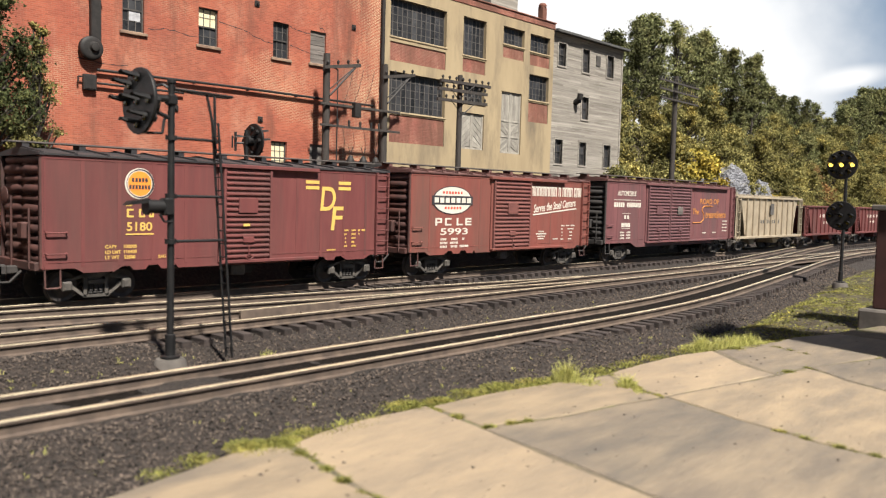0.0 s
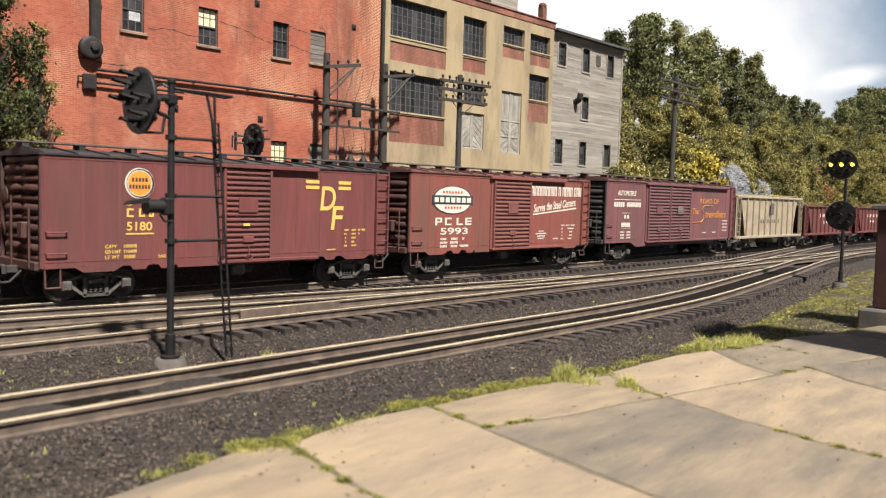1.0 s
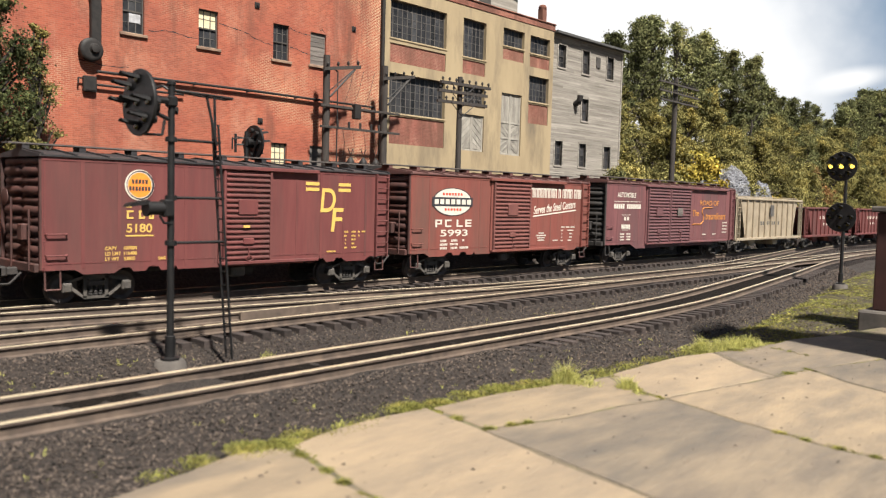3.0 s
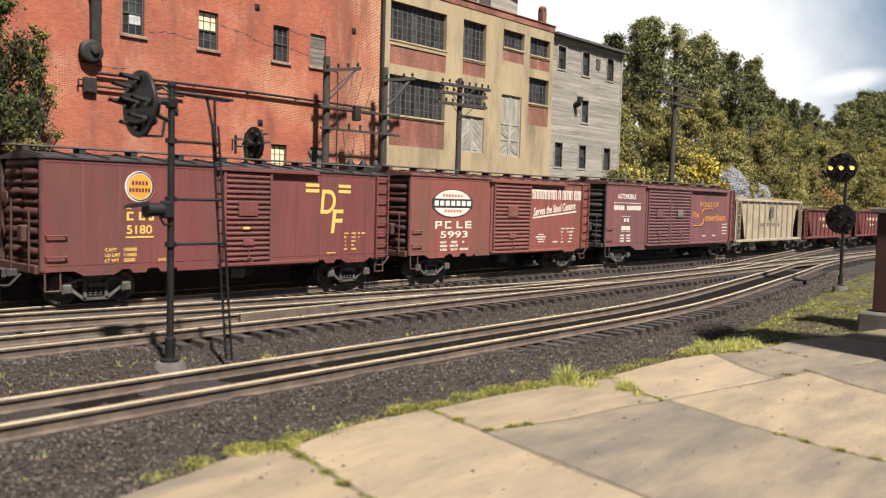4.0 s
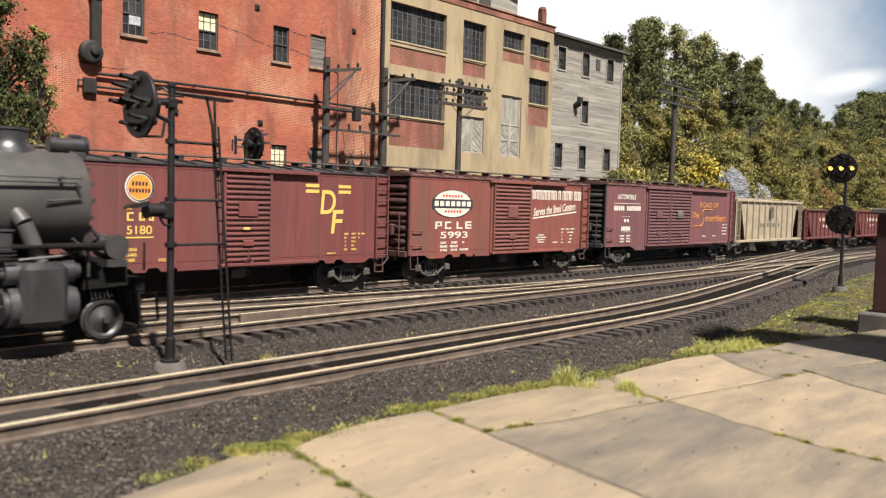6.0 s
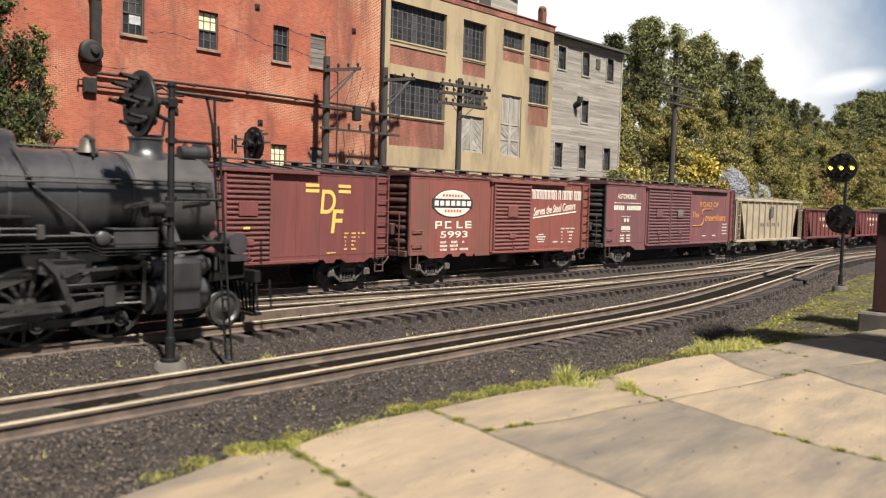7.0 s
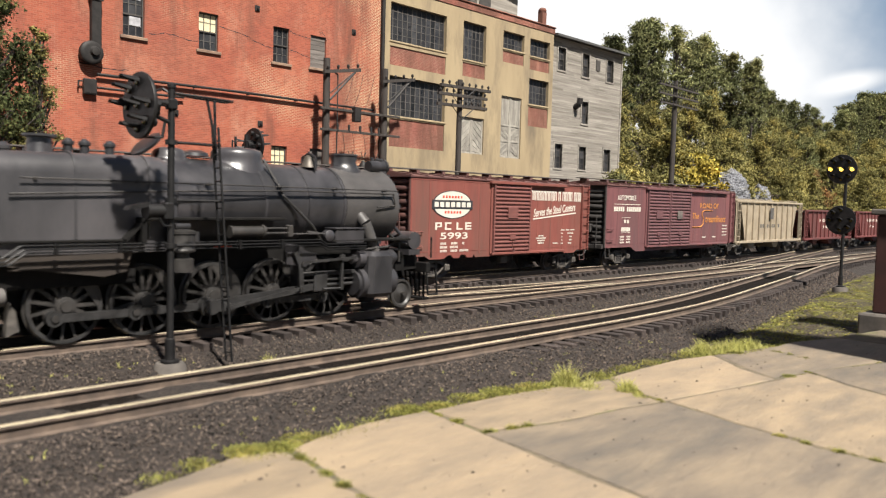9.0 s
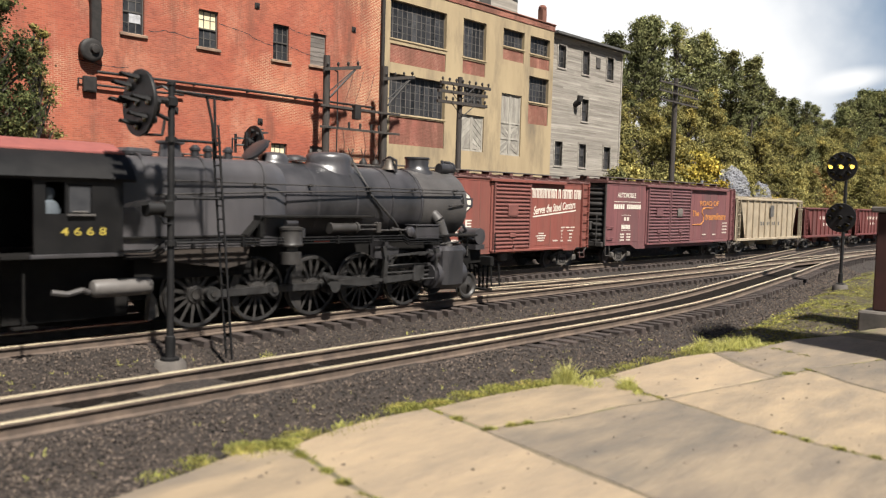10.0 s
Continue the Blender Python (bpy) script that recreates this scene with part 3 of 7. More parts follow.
# oily cinders packed between the near rails
g = G()
for i in range(117):
    x = -12 + i * 0.5
    y = smooth_table(LINE_C, x)
    g.v += [(x, y + d, -0.222 + 0.012 * noise.noise((x * 2, d * 5, 1))) for d in (-0.64, -0.3, 0.0, 0.3, 0.64)]
for i in range(116):
    for j in range(4):
        a = i * 5 + j
        g.f.append((a, a + 5, a + 6, a + 1))
tagged(part("track_fill", g, OILY), "oil-blackened cinders packed between the rails", "ballast", kind="structure")

# guard rails and frog of the crossover
g = G()
for x0, x1, y0, y1 in ((12.2, 15.6, 18.48, 18.48), (13.4, 17.0, 17.43, 17.43), (3.2, 6.4, 22.68, 22.68)):
    g.quad_strip([[(x, y - 0.035, -0.23), (x, y + 0.035, -0.23), (x, y + 0.03, 0.0), (x, y - 0.03, 0.0)] for x, y in ((x0, y0 + 0.06), (x0 + 0.4, y0), (x1 - 0.4, y1), (x1, y1 + 0.06))])
tagged(part("guard_rail", g, RAIL_SIDE), "short rusty guard rails inside the crossover", "guard rail", kind="structure")


# ---- buildings ----
def wall_with_holes(name, x0, x1, z0, z1, y, thick, holes, mat, parent, label=""):
    """A wall facing -y at y, with real openings."""
    xs = sorted({x0, x1, *[h[0] for h in holes], *[h[1] for h in holes]})
    zs = sorted({z0, z1, *[h[2] for h in holes], *[h[3] for h in holes]})
    solid = lambda i, j: 0 <= i < len(xs) - 1 and 0 <= j < len(zs) - 1 and not any(
        h[0] <= (xs[i] + xs[i + 1]) / 2 <= h[1] and h[2] <= (zs[j] + zs[j + 1]) / 2 <= h[3] for h in holes)
    g, idx = G(), {}

    def vert(i, j, k):
        if (i, j, k) not in idx:
            idx[i, j, k] = len(g.v)
            g.v.append((xs[i], y + k * thick, zs[j]))
        return idx[i, j, k]

    for i in range(len(xs) - 1):
        for j in range(len(zs) - 1):
            if not solid(i, j):
                continue
            g.f.append((vert(i, j, 0), vert(i + 1, j, 0), vert(i + 1, j + 1, 0), vert(i, j + 1, 0)))
            g.f.append((vert(i, j, 1), vert(i, j + 1, 1), vert(i + 1, j + 1, 1), vert(i + 1, j, 1)))
            for di, dj, a, b in ((-1, 0, (i, j), (i, j + 1)), (1, 0, (i + 1, j), (i + 1, j + 1)), (0, -1, (i, j), (i + 1, j)), (0, 1, (i, j + 1), (i + 1, j + 1))):
                if not solid(i + di, j + dj):
                    g.f.append((vert(*a, 0), vert(*b, 0), vert(*b, 1), vert(*a, 1)))
    return part(name, g, mat, parent, label, smooth=False)


def window(parent, x0, x1, z0, z1, y, cols, rows, frame_mat=FRAME, muntin=MUNTIN, sill=None, blind=0.0, label="", bar=0.035, sash=True, head=None):
    """A window in an opening: frame, muntins, panes and sill."""
    f = G()
    w = 0.06
    for a in ((x0, x0 + w, z0, z1), (x1 - w, x1, z0, z1), (x0 + w, x1 - w, z0, z0 + w), (x0 + w, x1 - w, z1 - w, z1)):
        f.box(a[0], a[1], y + 0.10, y + 0.2, a[2], a[3])
    if sash:
        f.box(x0 + w, x1 - w, y + 0.09, y + 0.19, (z0 + z1) / 2 - 0.03, (z0 + z1) / 2 + 0.03)
    win = part("window", f, frame_mat, parent, label, smooth=False)
    mu = G()
    for i in range(1, cols):
        x = x0 + (x1 - x0) * i / cols
        mu.box(x - bar / 2, x + bar / 2, y + 0.125, y + 0.165, z0 + w, z1 - w)
    for j in range(1, rows):
        z = z0 + (z1 - z0) * j / rows
        if not (sash and abs(z - (z0 + z1) / 2) < 0.05):
            mu.box(x0 + w, x1 - w, y + 0.13, y + 0.16, z - bar / 3, z + bar / 3)
    part("muntins", mu, muntin, win, smooth=False)
    pw, ph = (x1 - x0) / cols, (z1 - z0) / rows
    pane = G().box(-pw / 2, pw / 2, 0, 0.01, -ph / 2, ph / 2).mesh("pane", GLASS, False)
    if cols * rows <= 16:
        for i in range(cols):
            for j in range(rows):
                lit = blind and (j + 0.5) / rows > 1 - blind
                me = pane if not lit else None
                m = P(x0 + (i + 0.5) * pw, y + 0.145, z0 + (j + 0.5) * ph, random.uniform(-1.5, 1.5), 0, random.uniform(-1.5, 1.5))
                if lit:
                    part("pane", G().box(-pw / 2, pw / 2, 0, 0.01, -ph / 2, ph / 2), BLIND, win, "pane with a cream blind behind it", m=m, smooth=False)
                else:
                    part("pane", me, GLASS, win, m=m)
    else:
        for i in range(cols):
            part("pane", G().box(-pw / 2, pw / 2, 0, 0.01, z0, z1), GLASS, win, m=P(x0 + (i + 0.5) * pw, y + 0.145, 0, 0, 0, random.uniform(-1.2, 1.2)), smooth=False)
    if sill:
        part("sill", G().box(x0 - 0.12, x1 + 0.12, y - 0.09, y + 0.16, z0 - 0.13, z0, 0.02), sill, win, "pale stone sill")
    if head:
        part("lintel", G().box(x0 - 0.1, x1 + 0.1, y - 0.02, y + 0.1, z1, z1 + 0.2, 0.02), head, win, "brick lintel")
    return win


random.seed(11)
Y = 31.0
red = thing("brick_mill", P(0, 0, 0), "tall weathered orange-red brick mill building beside the line", "building")
holes = [(14.96, 15.85, 9.3, 11.0), (18.24, 19.16, 9.25, 10.8), (21.97, 22.85, 9.25, 10.85), (24.07, 25.0, 9.3, 10.8), (21.94, 22.8, 4.2, 5.5), (24.12, 25.02, 4.0, 5.5)]
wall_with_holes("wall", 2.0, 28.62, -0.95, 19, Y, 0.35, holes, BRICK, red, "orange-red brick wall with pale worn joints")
part("side_wall", G().box(28.27, 28.62, Y + 0.35, 55, -0.95, 19), BRICK, red)
part("side_wall", G().box(2.0, 2.35, Y + 0.35, 55, -0.95, 19), BRICK, red)
part("back_wall", G().box(2.35, 28.27, 54.65, 55, -0.95, 19), BRICK, red)
part("roof", G().box(1.9, 28.72, Y - 0.1, 55.1, 19, 19.3), ROOFING, red)
# black sheet behind the windows, in place of an unlit interior
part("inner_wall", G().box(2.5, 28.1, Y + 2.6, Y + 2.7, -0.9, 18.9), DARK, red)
window(red, *holes[0], Y, 3, 4, sill=STONE_SILL, label="four-over-three sash window with grey panes")
# painted reflections: pale plates laid just in front of the panes
part("curtain", G().box(15.28, 15.74, Y + 0.118, Y + 0.124, 9.74, 10.12).box(15.06, 15.74, Y + 0.118, Y + 0.124, 10.75, 10.92), PANE_REFLECTION, red, "pale reflections painted on the window panes", smooth=False)
window(red, *holes[1], Y, 3, 4, sill=STONE_SILL, blind=0.5, label="sash window with cream blind half down")
window(red, *holes[2], Y, 3, 4, sill=STONE_SILL, label="dark sash window with stone sill")
window(red, *holes[4], Y, 3, 3, sill=STONE_SILL, blind=1.0, label="small window with cream blind down", sash=False)
for hole, lab in ((holes[3], "boarded-up window with grey horizontal planks"), (holes[5], "grey plank service door")):
    b = part("boarding", G().box(hole[0], hole[1], Y + 0.17, Y + 0.2, hole[2], hole[3]), WOOD_BOARD, red, lab)
    nb = 7
    for i in range(nb):
        k = G()
        d = (hole[3] - hole[2]) / nb
        if hole[2] > 8:
            k.box(hole[0], hole[1], Y + 0.08 + 0.01 * (i % 2), Y + 0.16, hole[2] + i * d, hole[2] + (i + 0.96) * d, 0.01)
        else:
            e = (hole[1] - hole[0]) / nb
            k.box(hole[0] + i * e, hole[0] + (i + 0.96) * e, Y + 0.08 + 0.01 * (i % 2), Y + 0.16, hole[2], hole[3], 0.01)
        part("plank", k, WOOD_BOARD, b)
    part("sill", G().box(hole[0] - 0.1, hole[1] + 0.12, Y - 0.09, Y + 0.08, hole[2] - 0.13, hole[2], 0.02), STONE_SILL, b)
for x, z in ((21.09, 11.45), (26.71, 11.36), (21.32, 6.41), (17.2, 6.5), (15.5, 12.2)):
    part("anchor_plate", G().box(x - 0.13, x + 0.13, Y - 0.05, Y + 0.01, z - 0.13, z + 0.13, 0.02).cyl((x, Y - 0.1, z), (x, Y - 0.04, z), 0.05, n=8), IRON, red, "iron tie-rod anchor plate")
# cracks that run between the windows
for pts in (((19.2, 10.35), (20.4, 10.2), (21.3, 9.9), (21.95, 9.85)), ((22.86, 10.75), (23.3, 10.65), (24.05, 10.62)), ((22.9, 9.95), (23.5, 9.8), (24.05, 9.72)), ((16.0, 9.5), (16.9, 9.62), (18.2, 9.55)), ((24.6, 11.0), (24.85, 10.95), (25.05, 10.6)), ((13.2, 8.0), (14.5, 7.9), (15.2, 7.95))):
    k, trail = G(), []
    for (x, z), (x2, z2) in zip(pts, pts[1:]):
        trail += [(x + (x2 - x) * i / 6, z + (z2 - z) * i / 6 + 0.09 * noise.noise((x * 3 + i * 1.7, z * 5, 2))) for i in range(6)]
    trail.append(pts[-1])
    for i, ((x, z), (x2, z2)) in enumerate(zip(trail, trail[1:])):
        w, w2 = 0.009 + 0.012 * (i % 3 == 1), 0.009 + 0.012 * (i % 3 == 0)
        k.prism([(x, z - w), (x2, z2 - w2), (x2, z2 + w2), (x, z + w)], "y", Y - 0.004, Y + 0.02)
    part("crack", k, DARK, red, "dark settlement crack in the brickwork", smooth=False)

# dust collector, box and conduits on the brick wall
duct = thing("blower_duct", P(13.7, Y, 0), "dark sheet-metal blower and duct on the brick wall", "duct")
part("duct", G().box(-0.05, 0.33, -0.26, -0.02, 8.5, 13.5, 0.03), IRON, duct)
part("blower", G().lathe([(0.3, -0.36), (0.40, -0.34), (0.44, -0.3), (0.44, -0.12), (0.4, -0.05), (0.2, -0.02)], (-0.06, 0, 8.38), "y", 20), IRON, duct)
part("hub", G().lathe([(0.05, -0.48), (0.15, -0.46), (0.17, -0.4), (0.22, -0.35)], (0.02, 0, 8.42), "y", 14), IRON, duct)
part("flange", G().box(-0.1, 0.38, -0.3, -0.02, 10.36, 10.44), IRON, duct)
jb = thing("junction_box", P(13.64, Y, 7.0), "grey metal junction box under the blower", "box")
part("box", G().box(-0.25, 0.25, -0.18, -0.005, -0.18, 0.42, 0.03), IRON, jb)
part("bracket", G().tube([(-0.28, -0.15, 0.3), (-0.45, -0.15, 0.3), (-0.45, -0.15, 0.1)], 0.03), IRON, jb)
part("cover", G().box(-0.2, 0.2, -0.2, -0.18, -0.12, 0.36, 0.01), IRON, jb)
con = thing("conduit", P(0, Y, 0), "pair of long dark conduits along the brick wall", "pipe")
part("pipe", G().tube([(13.9, -0.14, 7.62), (20.5, -0.14, 7.68), (28.0, -0.14, 7.66)], 0.055, 8), IRON, con)
part("pipe", G().tube([(13.9, -0.14, 7.12), (17.5, -0.14, 7.14)], 0.045, 8), IRON, con)
k = G()
for x in (15.2, 18, 20.6, 23.2):
    k.box(x - 0.03, x + 0.03, -0.2, 0.0, 7.59, 7.72, 0.01)
part("clamp", k, IRON, con)

# concrete factory
tan = thing("concrete_factory", P(0, 0, 0), "tan concrete-frame factory with brick panels and steel windows", "building")
W = [(29.2, 33.45, 11.4, 13.35, 12, 5), (29.2, 33.45, 7.55, 9.6, 12, 5), (34.85, 36.86, 11.25, 13.38, 6, 5), (35.0, 36.85, 8.6, 9.65, 6, 3), (38.45, 40.52, 12.42, 13.45, 6, 3),
     (41.12, 43.2, 12.36, 13.42, 6, 3), (41.12, 43.2, 9.38, 10.95, 6, 4)]
PANELS = [(29.2, 33.43, 10.15, 11.12), (29.25, 33.44, 5.95, 7.4), (34.85, 36.84, 10.3, 11.08), (38.45, 40.5, 11.6, 12.27), (41.12, 43.2, 11.5, 12.2), (41.12, 43.2, 8.0, 9.22)]
DOORS = [(34.88, 36.86, 5.95, 8.02), (38.44, 40.42, 5.9, 9.6)]
wall_with_holes("wall", 28.7, 43.62, -0.95, 14.05, Y, 0.35, [w[:4] for w in W] + PANELS + DOORS, CONCRETE, tan, "stained tan concrete frame")
part("side_wall", G().box(28.7, 29.05, Y + 0.35, 48, -0.95, 14.05), CONCRETE, tan)
part("side_wall", G().box(43.27, 43.62, Y + 0.35, 48, -0.95, 14.05), CONCRETE, tan)
part("parapet", G().box(28.65, 43.7, Y - 0.04, Y + 0.3, 14.05, 14.42, 0.02), BRICK_DARK, tan, "red brick parapet")
part("parapet_cap", G().box(28.6, 43.75, Y - 0.1, Y + 0.36, 14.42, 14.5, 0.02), BRICK_DARK, tan)
part("roof", G().box(29.05, 43.27, Y + 0.35, 48, 13.85, 14.0), ROOFING, tan)
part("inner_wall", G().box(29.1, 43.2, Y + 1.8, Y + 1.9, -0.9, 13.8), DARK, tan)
for w in W:
    window(tan, *w[:4], Y + 0.1, w[4], w[5], muntin=MUNTIN, bar=0.05, sash=False, label="large multi-pane steel factory window")
    part("window_sill", G().box(w[0] - 0.06, w[1] + 0.08, Y - 0.04, Y + 0.1, w[2] - 0.1, w[2], 0.02), CONCRETE, tan)
for q in PANELS:
    part("brick_panel", G().box(q[0], q[1], Y + 0.05, Y + 0.3, q[2], q[3]), BRICK_DARK, tan, "dull red brick infill panel")
for d in DOORS:
    dr = part("door", G().box(d[0], d[1], Y + 0.14, Y + 0.2, d[2], d[3]), WOOD_DOOR, tan, "weathered grey double plank door")
    mid = (d[0] + d[1]) / 2
    fr = G()
    for x in (d[0] + 0.06, mid - 0.06, mid + 0.06, d[1] - 0.06):
        fr.box(x - 0.055, x + 0.055, Y + 0.08, Y + 0.139, d[2], d[3], 0.01)
    levels = (d[2], d[2] + 1.2, d[3] - 0.02) if d[3] > 9 else (d[2], d[3] - 0.02)
    if d[3] > 9:
        levels = (d[2], d[2] + 0.95, d[2] + 1.9, d[3] - 0.1)
    for z in levels:
        fr.box(d[0] + 0.115, mid - 0.115, Y + 0.078, Y + 0.138, z, z + 0.1, 0.01)
        fr.box(mid + 0.115, d[1] - 0.115, Y + 0.078, Y + 0.138, z, z + 0.1, 0.01)
    part("door_frame", fr, WOOD_DOOR, dr)
    for s, (a, b) in enumerate(((d[0] + 0.115, mid - 0.115), (mid + 0.115, d[1] - 0.115))):
        for z0, z1 in zip(levels, levels[1:]):
            diag = z1 < 8.03
            for i in range(7):
                if diag:
                    # diagonal planks meeting in a chevron
                    k = G()
                    h = (z1 - z0 - 0.1)
                    c0, c1 = z0 + 0.1 + h * (i - 1.5) / 5.5, z0 + 0.1 + h * (i - 0.62) / 5.5
                    lift = (b - a) * 0.8
                    ends = (0, lift) if (s + (z0 < d[2] + 0.1)) % 2 else (lift, 0)
                    cl = lambda z: min(z1, max(z0 + 0.1, z))
                    pts = [(a, cl(c0 + ends[0])), (b, cl(c0 + ends[1])), (b, cl(c1 + ends[1])), (a, cl(c1 + ends[0]))]
                    if abs(pts[0][1] - pts[3][1]) + abs(pts[1][1] - pts[2][1]) < 0.1:
                        continue
                    k.prism(pts, "y", Y + 0.11 + 0.004 * (i % 2), Y + 0.139)
                    part("plank", k, WOOD_DOOR, dr, smooth=False)
                else:
                    e = (b - a) / 7
                    part("plank", G().box(a + i * e, a + (i + 0.93) * e, Y + 0.11, Y + 0.139, z0 + 0.1, z1), WOOD_DOOR, dr, smooth=False)
chim = part("chimney", G().box(42.86, 43.3, Y + 0.4, Y + 0.8, 13.9, 15.45, 0.02), BRICK_DARK, tan, "brick chimney with rounded cap")
part("cap", G().lathe([(0.25, 15.45), (0.27, 15.55), (0.2, 15.68), (0.08, 15.72)], (43.08, Y + 0.6, 0), "z", 12), BRICK_DARK, chim)
pent = part("penthouse", G().box(40.0, 44.2, Y + 3.5, Y + 7, 13.9, 17.6), WOOD_GREY, tan, "grey clapboard rooftop penthouse")
part("louvre", G().box(40.2, 41.3, Y + 3.44, Y + 3.51, 15.2, 17.3), FRAME, pent)
part("penthouse_roof", G().prism([(39.6, 17.6), (44.6, 17.0), (44.6, 17.2), (39.6, 17.85)], "y", Y + 3.1, Y + 7.3), ROOFING, pent, "dark sloping roof", smooth=False)

# clapboard warehouse: lapped boards on a frame
gray = thing("clapboard_warehouse", P(0, 0, 0), "unpainted weathered grey clapboard warehouse", "building")
Y2 = 31.2
GW = [(44.39, 45.26, 11.95, 13.4), (47.25, 48.1, 11.88, 13.42), (50.35, 51.22, 11.9, 13.42), (47.33, 48.15, 8.7, 10.2), (44.32, 45.2, 5.55, 7.14), (47.18, 48.05, 5.57, 7.14), (50.3, 51.2, 5.57, 7.14)]
wall_with_holes("wall", 43.7, 52.4, -0.95, 14.05, Y2, 0.25, GW, WOOD_GREY, gray)
part("side_wall", G().box(52.15, 52.4, Y2 + 0.25, 44, -0.95, 14.05), WOOD_GREY, gray)
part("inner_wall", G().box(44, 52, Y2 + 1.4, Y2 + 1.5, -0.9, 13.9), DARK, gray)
part("roof", G().prism([(30.75, 14.0), (44.2, 14.6), (44.2, 14.75), (30.75, 14.15)], "x", 43.7, 52.75), ROOFING, gray, "thin flat roof with a dark eave")
part("cornerboard", G().box(52.3, 52.46, Y2 - 0.06, Y2 + 0.1, 3.0, 14.0), WOOD_GREY, gray)
random.seed(21)
z = 4.4
while z < 13.95:
    cuts = [43.7] + sorted(random.uniform(44.5, 51.5) for _ in range(random.randint(0, 2))) + [52.3]
    spans = [(h[0] - 0.1, h[1] + 0.1) for h in GW if h[2] - 0.25 < z < h[3] + 0.1]
    for a, b in zip(cuts, cuts[1:]):
        pieces = [(a + 0.006, b - 0.006)]
        for s0, s1 in spans:
            pieces = [q for p0, p1 in pieces for q in ((p0, min(p1, s0)), (max(p0, s1), p1)) if q[1] - q[0] > 0.05]
        for p0, p1 in pieces:
            tip = random.uniform(0.0, 0.012)
            part("clapboard", G().prism([(Y2 - 0.018 - tip, z), (Y2 + 0.001, z), (Y2 + 0.001, z + 0.125), (Y2 - 0.006, z + 0.125)], "x", p0, p1), WOOD_GREY, gray, smooth=False)
    z += 0.125
for h in GW:
    window(gray, *h, Y2, 2, 4, frame_mat=FRAME, bar=0.05, label="narrow dark sash window in grey casing")
    c = G()
    for a in ((h[0] - 0.1, h[0], h[2] - 0.1, h[3] + 0.1), (h[1], h[1] + 0.1, h[2] - 0.1, h[3] + 0.1), (h[0], h[1], h[3], h[3] + 0.1), (h[0], h[1], h[2] - 0.1, h[2])):
        c.box(a[0], a[1], Y2 - 0.06, Y2 + 0.1, a[2], a[3])
    part("casing", c, WOOD_GREY, gray, smooth=False)
part("vent_hood", G().tube([(46.5, Y2, 9.7), (46.5, Y2 - 0.4, 9.9), (46.5, Y2 - 0.45, 10.3)], 0.2, 10), IRON, gray, "round dark vent hood")
part("patch", G().box(48.95, 49.45, Y2 - 0.07, Y2, 12.5, 13.2), FRAME, gray, "dark louvred vent")

# ---- freight cars ----
def truck(parent, x, half=0.84):
    """A two-axle freight truck: cast side frames with springs, wheels on axles."""
    tr = part("truck", G().box(-0.2, 0.2, -1.0, 1.0, 0.5, 0.75, 0.03), TRUCK, parent, "dusty cast-steel freight truck", m=P(x, 0, 0))
    for s in (-1, 1):
        a, b = sorted((s * 1.02 - 0.05, s * 1.02 + 0.05))
        t = G()
        for sx in (-1, 1):
            t.prism([(sx * 0.3, 0.70), (sx * 0.98, 0.52), (sx * 0.98, 0.60), (sx * 0.3, 0.78)], "y", a, b)
            t.prism([(sx * 0.25, 0.14), (sx * 0.36, 0.14), (sx * 0.76, 0.44), (sx * 0.70, 0.52)], "y", a, b)
            t.box(sx * 0.30 - 0.05, sx * 0.30 + 0.05, a, b, 0.18, 0.72)
        t.box(-0.36, 0.36, a, b, 0.12, 0.2)
        t.box(-0.36, 0.36, a, b, 0.68, 0.78)
        t.box(-0.24, 0.24, a - 0.03, b + 0.03, 0.48, 0.62, 0.02)
        part("side_frame", t, TRUCK, tr, "cast side frame", smooth=False)
    for s in (-1, 1):
        sp = G()
        for dx in (-0.14, 0, 0.14):
            for k in range(4):
                sp.lathe([(0.045, 0), (0.065, 0.02), (0.065, 0.045), (0.045, 0.065)], (dx, s * 1.02, 0.21 + k * 0.068), "z", 8)
        part("spring", sp, UNDER, tr)
    for sx in (-1, 1):
        for s in (-1, 1):
            jb = G()
            y = s * 1.07
            jb.box(sx * half - 0.13, sx * half + 0.13, min(y, y + s * 0.14), max(y, y + s * 0.14), 0.32, 0.6, 0.03)
            jb.box(sx * half - 0.1, sx * half + 0.1, min(y + s * 0.14, y + s * 0.17), max(y + s * 0.14, y + s * 0.17), 0.36, 0.56, 0.02)
            part("journal_box", jb, TRUCK, tr)
        w = G()
        for s in (-1, 1):
            w.lathe([(0.10, s * 0.86), (0.14, s * 0.84), (0.30, s * 0.80), (0.36, s * 0.83), (0.42, s * 0.83), (0.425, s * 0.74), (0.46, s * 0.72), (0.46, s * 0.69), (0.1, s * 0.68)], (sx * half, 0, 0.425), "y", 28)
        w.cyl((sx * half, -1.0, 0.425), (sx * half, 1.0, 0.425), 0.08, n=10)
        part("wheelset", w, WHEEL, tr)
    return tr


def ladder(parent, x0, x1, y, z0, z1, n, mat, name="ladder", out=0.12, stiles=True):
    s = -1 if y < 0 else 1
    g = G()
    if stiles:
        for x in (x0, x1):
            g.box(x - 0.025, x + 0.025, min(y, y + s * out), max(y, y + s * out), z0, z1)
    for i in range(n):
        z = z0 + 0.12 + (z1 - z0 - 0.24) * i / (n - 1)
        g.tube([(x0, y + s * out, z), (x1, y + s * out, z)], 0.022, 6)
    return part(name, g, mat, parent)


